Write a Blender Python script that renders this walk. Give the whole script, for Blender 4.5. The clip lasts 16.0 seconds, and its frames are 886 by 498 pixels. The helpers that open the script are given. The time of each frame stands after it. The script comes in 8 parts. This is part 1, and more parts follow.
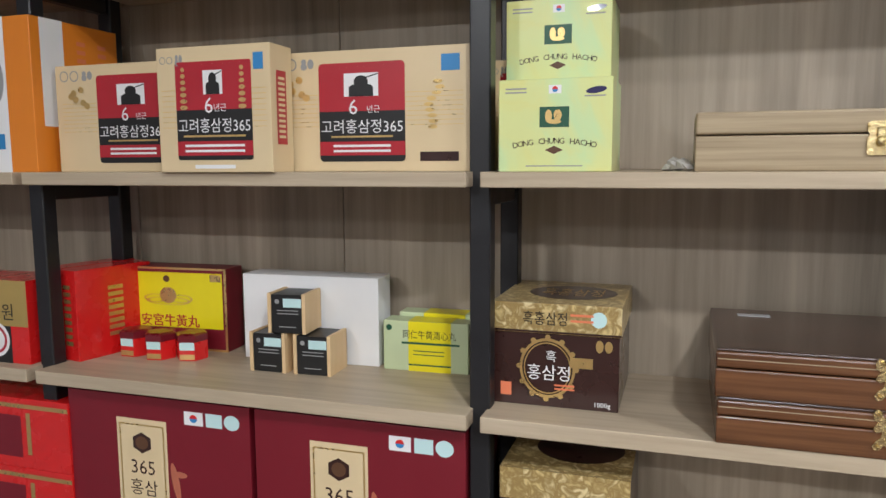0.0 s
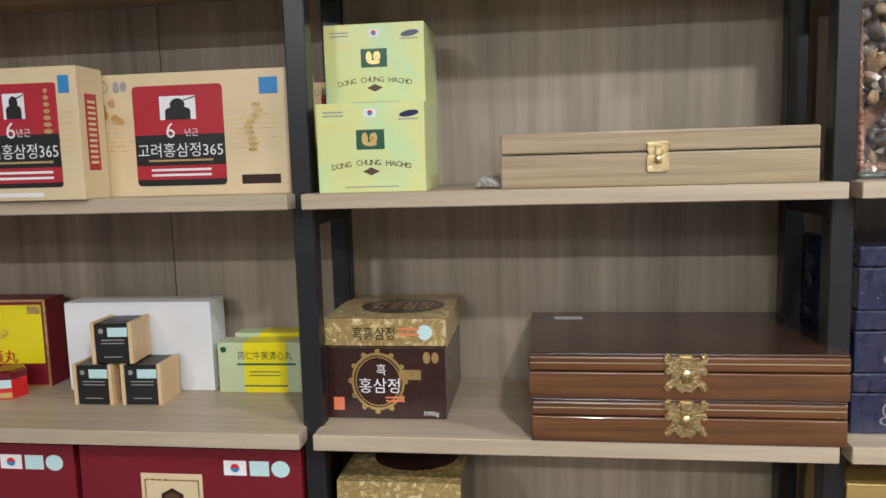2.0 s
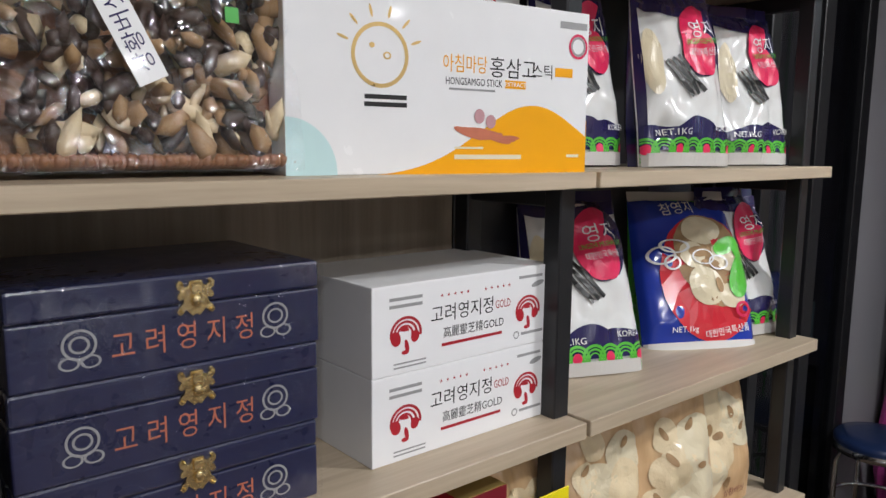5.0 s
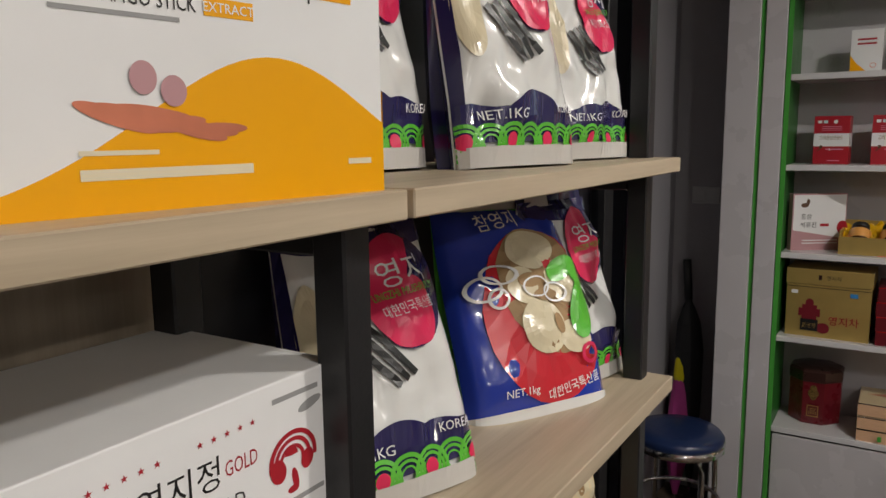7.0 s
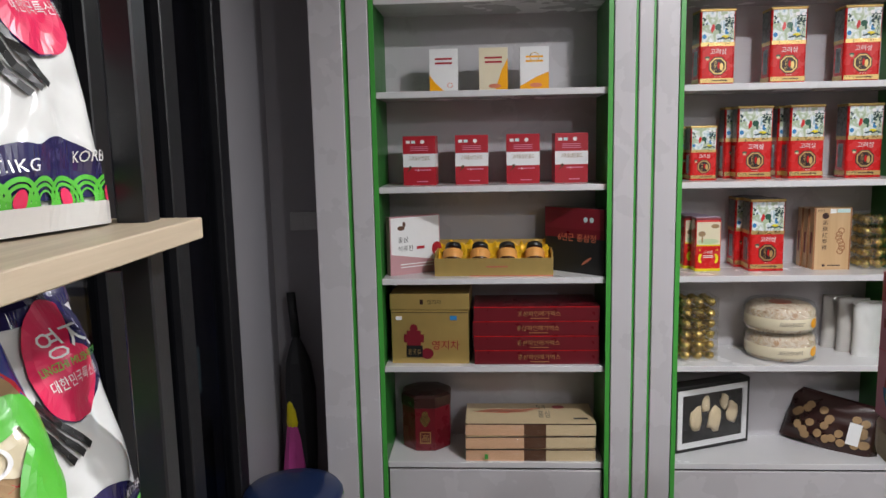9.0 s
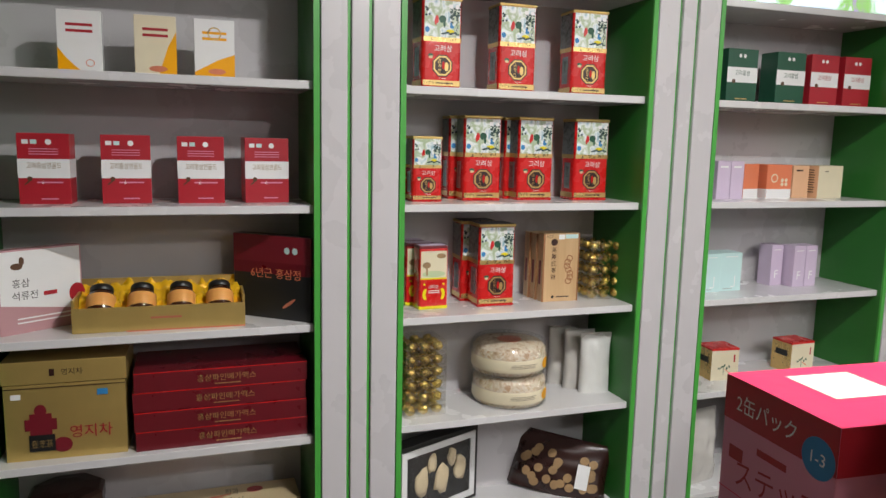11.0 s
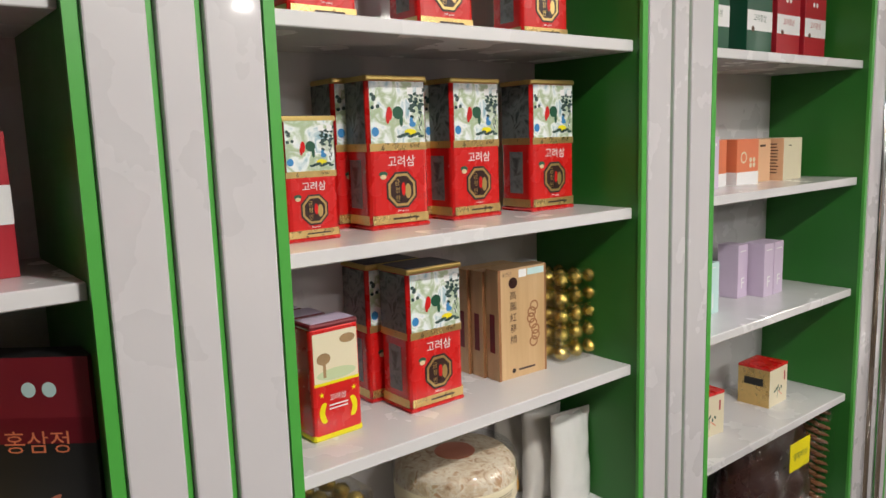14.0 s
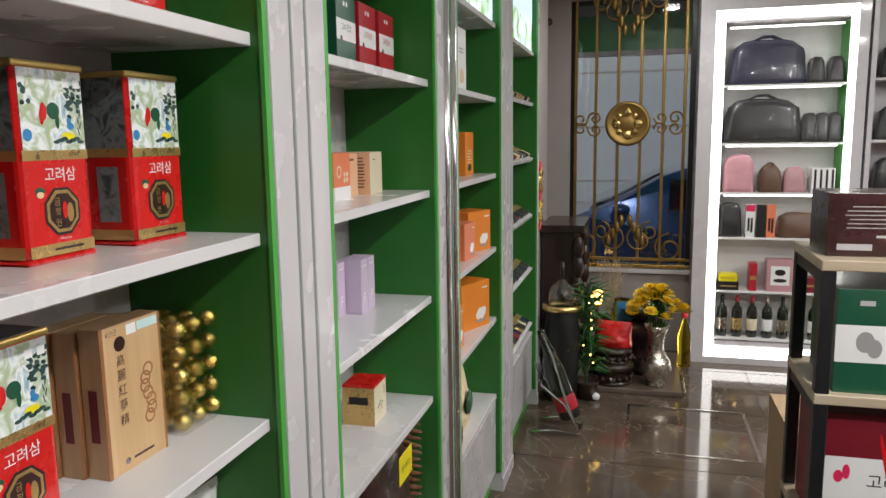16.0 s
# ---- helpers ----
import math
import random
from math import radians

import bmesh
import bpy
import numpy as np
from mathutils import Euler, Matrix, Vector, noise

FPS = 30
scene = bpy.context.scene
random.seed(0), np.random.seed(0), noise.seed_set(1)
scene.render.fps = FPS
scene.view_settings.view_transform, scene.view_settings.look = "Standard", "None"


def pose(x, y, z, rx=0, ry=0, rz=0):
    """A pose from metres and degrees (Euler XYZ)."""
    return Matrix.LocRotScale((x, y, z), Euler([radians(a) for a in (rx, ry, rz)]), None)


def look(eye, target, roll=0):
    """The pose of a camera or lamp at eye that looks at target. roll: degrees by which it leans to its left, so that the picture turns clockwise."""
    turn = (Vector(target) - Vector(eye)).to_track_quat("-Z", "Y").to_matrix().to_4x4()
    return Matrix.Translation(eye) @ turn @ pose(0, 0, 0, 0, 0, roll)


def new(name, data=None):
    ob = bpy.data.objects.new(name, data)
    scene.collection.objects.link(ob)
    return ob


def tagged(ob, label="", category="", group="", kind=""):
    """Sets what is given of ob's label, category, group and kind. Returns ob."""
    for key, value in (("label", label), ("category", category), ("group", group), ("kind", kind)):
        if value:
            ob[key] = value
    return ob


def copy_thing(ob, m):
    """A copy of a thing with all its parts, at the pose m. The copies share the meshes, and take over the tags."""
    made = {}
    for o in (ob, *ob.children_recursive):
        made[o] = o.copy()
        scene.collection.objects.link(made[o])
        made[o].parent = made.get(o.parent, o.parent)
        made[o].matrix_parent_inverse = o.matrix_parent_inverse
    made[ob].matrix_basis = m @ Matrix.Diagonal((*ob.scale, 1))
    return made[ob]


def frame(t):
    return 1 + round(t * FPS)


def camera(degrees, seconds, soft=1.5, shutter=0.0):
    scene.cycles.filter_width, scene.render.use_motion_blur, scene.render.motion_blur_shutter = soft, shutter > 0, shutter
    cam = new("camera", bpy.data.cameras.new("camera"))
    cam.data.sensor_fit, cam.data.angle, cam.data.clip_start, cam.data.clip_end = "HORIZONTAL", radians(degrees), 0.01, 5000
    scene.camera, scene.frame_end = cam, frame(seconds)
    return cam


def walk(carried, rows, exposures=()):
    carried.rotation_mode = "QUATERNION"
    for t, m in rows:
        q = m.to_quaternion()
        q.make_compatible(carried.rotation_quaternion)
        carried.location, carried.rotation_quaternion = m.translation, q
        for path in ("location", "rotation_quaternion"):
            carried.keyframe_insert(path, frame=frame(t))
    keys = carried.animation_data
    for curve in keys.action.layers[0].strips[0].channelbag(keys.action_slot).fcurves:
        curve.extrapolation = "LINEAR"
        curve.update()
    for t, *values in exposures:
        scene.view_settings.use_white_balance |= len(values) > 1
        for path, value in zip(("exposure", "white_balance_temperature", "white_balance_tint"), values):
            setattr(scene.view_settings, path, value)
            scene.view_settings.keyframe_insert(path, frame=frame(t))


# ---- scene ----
cam = camera(61.9, 16.0)
PATH = [
    (0, (0.103, 0.081, 1.5225), (-0.513, 1.969, 1.2895), -0.3),
    (0.5, (0.122, 0.086, 1.5245), (-0.346, 2.017, 1.2925), -0.5),
    (1, (0.137, 0.082, 1.5355), (-0.263, 2.028, 1.3095), -0.8),
    (1.5, (0.154, 0.069, 1.5505), (-0.205, 2.023, 1.3225), -1.3),
    (2, (0.168, 0.07, 1.5475), (-0.1, 2.038, 1.3145), -1.6),
    (2.5, (0.212, 0.132, 1.5345), (0.202, 2.119, 1.3035), -1.4),
    (3, (0.282, 0.216, 1.5355), (0.57, 2.179, 1.2875), -0.6),
    (3.5, (0.333, 0.255, 1.5315), (0.845, 2.172, 1.2795), 0.1),
    (4, (0.385, 0.323, 1.5305), (1.202, 2.13, 1.2685), 0.6),
    (4.5, (0.433, 0.382, 1.5395), (1.527, 2.033, 1.2685), 0.7),
    (4.7, (0.448, 0.4, 1.5415), (1.627, 1.992, 1.2675), 0.7),
    (6.8, (0.786, 0.726, 1.5425), (2.411, 1.853, 1.2415), -0.7),
    (7, (0.833, 0.752, 1.5455), (2.507, 1.805, 1.2425), -0.7),
    (7.5, (0.933, 0.806, 1.5635), (2.774, 1.527, 1.2635), -0.4),
    (8, (1.027, 0.825, 1.5705), (2.958, 1.243, 1.2605), -0.8),
    (8.5, (1.112, 0.804, 1.5765), (3.073, 1.038, 1.2635), -1.0),
    (9, (1.242, 0.755, 1.5805), (3.217, 0.879, 1.2905), -1.2),
    (9.5, (1.356, 0.654, 1.5905), (3.335, 0.653, 1.3055), -0.8),
    (10, (1.501, 0.672, 1.6005), (3.448, 0.304, 1.3225), 0.5),
    (10.2, (1.564, 0.678, 1.6075), (3.479, 0.171, 1.3335), 0.9),
    (12.3, (2.273, 0.674, 1.5915), (4.113, -0.054, 1.3005), 0.7),
    (12.5, (2.358, 0.682, 1.5925), (4.187, -0.075, 1.3075), -0.0),
    (13, (2.55, 0.709, 1.5945), (4.289, -0.237, 1.3105), -1.4),
    (13.5, (2.689, 0.671, 1.5775), (4.344, -0.413, 1.2835), -1.4),
    (14, (2.824, 0.558, 1.5775), (4.371, -0.673, 1.2745), -1.8),
    (14.5, (2.928, 0.465, 1.5865), (4.197, -1.051, 1.2795), -1.5),
    (15, (3.022, 0.442, 1.5895), (3.965, -1.296, 1.2885), -1.2),
    (15.5, (3.088, 0.459, 1.5885), (3.82, -1.378, 1.2915), -0.9),
    (16, (3.113, 0.456, 1.5755), (3.624, -1.455, 1.2805), -0.8),
]
walk(cam, [(t, look(eye, target, roll)) for t, eye, target, roll in PATH],
     [(0, 0.17, 6350, 10), (3, 0.12, 6350, 10), (4.5, -0.32, 6300, 12), (7, -0.8, 7200, 12), (7.5, -0.45, 7100, 12), (8.5, -0.38, 6450, 12), (9, -0.2, 6500, 12), (9.5, -0.05, 6600, 10), (10.2, -0.17, 6700, 10),
      (12.5, -0.03, 7000, 10), (13.5, 0.02, 7100, 10), (15, -0.13, 7100, 10), (16, -0.05, 6800, 10)])

# ---------------------------------------------------------------- light
world = bpy.data.worlds.new("world")
scene.world = world
world.use_nodes = True
wn, wl = world.node_tree.nodes, world.node_tree.links
sky = wn.new("ShaderNodeTexSky")
sky.sky_type, sky.sun_disc = "NISHITA", False
sky.sun_elevation, sky.sun_rotation = radians(24), radians(0)
wn["Background"].inputs[1].default_value = 0.09
wl.new(sky.outputs[0], wn["Background"].inputs[0])
sun = new("sun", bpy.data.lights.new("sun", "SUN"))
sun.data.energy, sun.data.angle, sun.data.color = 0.8, radians(12), (1.0, 0.95, 0.88)
sun.matrix_world = look((0, 20, 9), (0, 0, 0))


def lamp(x, y, z, watts, size, colour=(0.97, 0.985, 1.0), aim=None, spread=180):
    data = bpy.data.lights.new("unseen_lamp", "AREA")
    data.shape, data.size, data.energy, data.color, data.spread = "DISK", size, watts, colour, radians(spread)
    ob = new("unseen_lamp", data)
    ob.matrix_world = look((x, y, z), aim or (x, y + 0.001, 0))
    return ob


CEIL = 2.66
# Ceiling is out of view: lamps are added, placed and powered to match brightness
DOWNLIGHTS = [(2.20, -0.18), (0.72, -0.50), (0.45, -2.0), (-1.1, -2.0), (1.3, -3.0), (1.75, -2.1), (2.9, -4.1), (-0.6, -3.4)]
WATTS = (48, 32, 30, 44, 20, 9, 13, 30)
for (lx, ly), lw in zip(DOWNLIGHTS, WATTS):
    lamp(lx, ly, CEIL - 0.035, lw, 0.13)

# ---------------------------------------------------------------- materials


def mat(name, colour, rough=0.5, metal=0.0, vary=0.08, scale=30.0, bump=0.0, bump_scale=200.0, coat=0.0, emit=0.0, alpha=1.0, random_tint=0.0):
    m = bpy.data.materials.new(name)
    m.use_nodes = True
    n, l = m.node_tree.nodes, m.node_tree.links
    b = n["Principled BSDF"]
    b.inputs["Roughness"].default_value, b.inputs["Metallic"].default_value = rough, metal
    b.inputs["Coat Weight"].default_value = coat
    b.inputs["Coat Roughness"].default_value = 0.06
    co = n.new("ShaderNodeTexCoord")
    t1, t2, mx = n.new("ShaderNodeTexNoise"), n.new("ShaderNodeTexNoise"), n.new("ShaderNodeMath")
    t1.inputs["Scale"].default_value, t2.inputs["Scale"].default_value = scale, scale * 0.13
    t1.inputs["Detail"].default_value = 4
    mx.operation = "ADD"
    for t in (t1, t2):
        l.new(co.outputs["Object"], t.inputs["Vector"])
    l.new(t1.outputs[0], mx.inputs[0]), l.new(t2.outputs[0], mx.inputs[1])
    mr = n.new("ShaderNodeMapRange")
    mr.inputs["From Min"].default_value, mr.inputs["From Max"].default_value = 0.6, 1.4
    mr.inputs["To Min"].default_value, mr.inputs["To Max"].default_value = 1 - vary, 1 + vary
    l.new(mx.outputs[0], mr.inputs["Value"])
    hs = n.new("ShaderNodeHueSaturation")
    hs.inputs["Color"].default_value = (*colour, 1)
    l.new(mr.outputs[0], hs.inputs["Value"])
    if random_tint:
        oi, mm, ad = n.new("ShaderNodeObjectInfo"), n.new("ShaderNodeMapRange"), n.new("ShaderNodeMath")
        mm.inputs["To Min"].default_value, mm.inputs["To Max"].default_value = 1 - random_tint, 1 + random_tint
        ad.operation = "MULTIPLY"
        l.new(oi.outputs["Random"], mm.inputs["Value"])
        l.new(mm.outputs[0], ad.inputs[0]), l.new(mr.outputs[0], ad.inputs[1])
        l.new(ad.outputs[0], hs.inputs["Value"])
    l.new(hs.outputs[0], b.inputs["Base Color"])
    rr = n.new("ShaderNodeMapRange")
    rr.inputs["From Min"].default_value, rr.inputs["From Max"].default_value = 0.6, 1.4
    rr.inputs["To Min"].default_value, rr.inputs["To Max"].default_value = max(0.02, rough - 0.07), min(1, rough + 0.07)
    l.new(mx.outputs[0], rr.inputs["Value"]), l.new(rr.outputs[0], b.inputs["Roughness"])
    if bump:
        t3, bp = n.new("ShaderNodeTexNoise"), n.new("ShaderNodeBump")
        t3.inputs["Scale"].default_value, t3.inputs["Detail"].default_value = bump_scale, 3
        bp.inputs["Strength"].default_value, bp.inputs["Distance"].default_value = bump, 0.004
        l.new(co.outputs["Object"], t3.inputs["Vector"]), l.new(t3.outputs[0], bp.inputs["Height"]), l.new(bp.outputs[0], b.inputs["Normal"])
    if emit:
        b.inputs["Emission Color"].default_value, b.inputs["Emission Strength"].default_value = (*colour, 1), emit
    return m


def wood(name, dark, light, stretch, rough=0.45, fine=60.0, coat=0.0, bump=0.1):
    """Grained wood; stretch is the scale along x, y and z, small along the grain."""
    m = bpy.data.materials.new(name)
    m.use_nodes = True
    n, l = m.node_tree.nodes, m.node_tree.links
    b = n["Principled BSDF"]
    b.inputs["Roughness"].default_value, b.inputs["Coat Weight"].default_value = rough, coat
    co, mp = n.new("ShaderNodeTexCoord"), n.new("ShaderNodeMapping")
    mp.inputs["Scale"].default_value = stretch
    l.new(co.outputs["Object"], mp.inputs["Vector"])
    t1, t2 = n.new("ShaderNodeTexNoise"), n.new("ShaderNodeTexNoise")
    for t, s, d in ((t1, fine, 6), (t2, fine * 0.18, 3)):
        t.inputs["Scale"].default_value, t.inputs["Detail"].default_value, t.inputs["Roughness"].default_value = s, d, 0.65
        l.new(mp.outputs[0], t.inputs["Vector"])
    t2.inputs["Distortion"].default_value = 0.6
    ad = n.new("ShaderNodeMath")
    ad.operation = "ADD"
    l.new(t1.outputs[0], ad.inputs[0]), l.new(t2.outputs[0], ad.inputs[1])
    mr = n.new("ShaderNodeMapRange")
    mr.inputs["From Min"].default_value, mr.inputs["From Max"].default_value = 0.68, 1.3
    l.new(ad.outputs[0], mr.inputs["Value"])
    cr = n.new("ShaderNodeValToRGB")
    cr.color_ramp.elements[0].color, cr.color_ramp.elements[1].color = (*dark, 1), (*light, 1)
    l.new(mr.outputs[0], cr.inputs[0]), l.new(cr.outputs[0], b.inputs["Base Color"])
    bp = n.new("ShaderNodeBump")
    bp.inputs["Strength"].default_value, bp.inputs["Distance"].default_value = bump, 0.002
    l.new(t1.outputs[0], bp.inputs["Height"]), l.new(bp.outputs[0], b.inputs["Normal"])
    return m


def film_wrap(name, gloss=0.16, tint=(1, 1, 1), wrinkle=0.5, scale=22.0, rough=0.08):
    """Clear wrapping: mostly see-through, with wrinkled gloss."""
    m = bpy.data.materials.new(name)
    m.use_nodes = True
    n, l = m.node_tree.nodes, m.node_tree.links
    n.remove(n["Principled BSDF"])
    tr, gl, mx = n.new("ShaderNodeBsdfTransparent"), n.new("ShaderNodeBsdfGlossy"), n.new("ShaderNodeMixShader")
    tr.inputs[0].default_value, gl.inputs["Roughness"].default_value = (*tint, 1), rough
    co, t, bp = n.new("ShaderNodeTexCoord"), n.new("ShaderNodeTexNoise"), n.new("ShaderNodeBump")
    t.inputs["Scale"].default_value, t.inputs["Detail"].default_value, t.inputs["Distortion"].default_value = scale, 3, 1.5
    bp.inputs["Strength"].default_value, bp.inputs["Distance"].default_value = wrinkle, 0.02
    l.new(co.outputs["Object"], t.inputs["Vector"]), l.new(t.outputs[0], bp.inputs["Height"]), l.new(bp.outputs[0], gl.inputs["Normal"])
    mx.inputs[0].default_value = gloss
    l.new(tr.outputs[0], mx.inputs[1]), l.new(gl.outputs[0], mx.inputs[2]), l.new(mx.outputs[0], n["Material Output"].inputs[0])
    return m


def glass(name, colour=(1, 1, 1), rough=0.02, ior=1.45):
    m = bpy.data.materials.new(name)
    m.use_nodes = True
    b = m.node_tree.nodes["Principled BSDF"]
    b.inputs["Base Color"].default_value, b.inputs["Roughness"].default_value = (*colour, 1), rough
    b.inputs["Transmission Weight"].default_value, b.inputs["IOR"].default_value = 1.0, ior
    return m


def marble(name):
    m = bpy.data.materials.new(name)
    m.use_nodes = True
    n, l = m.node_tree.nodes, m.node_tree.links
    b = n["Principled BSDF"]
    b.inputs["Roughness"].default_value, b.inputs["Specular IOR Level"].default_value = 0.07, 0.6
    co, t, w, cr, c2, mx = (n.new(k) for k in ("ShaderNodeTexCoord", "ShaderNodeTexNoise", "ShaderNodeTexNoise", "ShaderNodeValToRGB", "ShaderNodeValToRGB", "ShaderNodeMix"))
    t.inputs["Scale"].default_value, t.inputs["Detail"].default_value, t.inputs["Distortion"].default_value = 1.6, 8, 1.2
    w.inputs["Scale"].default_value, w.inputs["Detail"].default_value, w.inputs["Distortion"].default_value = 1.1, 5, 2.2
    e = cr.color_ramp.elements
    e[0].position, e[1].position, e[0].color, e[1].color = 0.3, 0.7, (0.065, 0.045, 0.032, 1), (0.135, 0.10, 0.075, 1)
    f = c2.color_ramp.elements
    f[0].position, f[1].position, f[0].color, f[1].color = 0.493, 0.507, (0, 0, 0, 1), (0, 0, 0, 1)
    mid = c2.color_ramp.elements.new(0.5)
    mid.color = (1, 1, 1, 1)
    mx.data_type = "RGBA"
    mx.inputs[7].default_value = (0.19, 0.15, 0.115, 1)
    for k in (t, w):
        l.new(co.outputs["Object"], k.inputs["Vector"])
    l.new(t.outputs[0], cr.inputs[0]), l.new(w.outputs[0], c2.inputs[0])
    l.new(c2.outputs[0], mx.inputs[0]), l.new(cr.outputs[0], mx.inputs[6]), l.new(mx.outputs[2], b.inputs["Base Color"])
    return m


def picture(name, colours, scale=9.0, emit=0.0, rough=0.4):
    """A small printed or backlit picture: blotches of several colours."""
    m = bpy.data.materials.new(name)
    m.use_nodes = True
    n, l = m.node_tree.nodes, m.node_tree.links
    b = n["Principled BSDF"]
    b.inputs["Roughness"].default_value = rough
    co, t, cr = n.new("ShaderNodeTexCoord"), n.new("ShaderNodeTexNoise"), n.new("ShaderNodeValToRGB")
    t.inputs["Scale"].default_value, t.inputs["Detail"].default_value, t.inputs["Distortion"].default_value = scale, 5, 1.0
    e = cr.color_ramp.elements
    cr.color_ramp.interpolation = "EASE"
    for i, c in enumerate(colours):
        p = 0.3 + 0.4 * i / max(1, len(colours) - 1)
        k = e[i] if i < 2 else e.new(p)
        k.position, k.color = p, (*c, 1)
    l.new(co.outputs["Object"], t.inputs["Vector"]), l.new(t.outputs[0], cr.inputs[0]), l.new(cr.outputs[0], b.inputs["Base Color"])
    if emit:
        l.new(cr.outputs[0], b.inputs["Emission Color"])
        b.inputs["Emission Strength"].default_value = emit
    return m


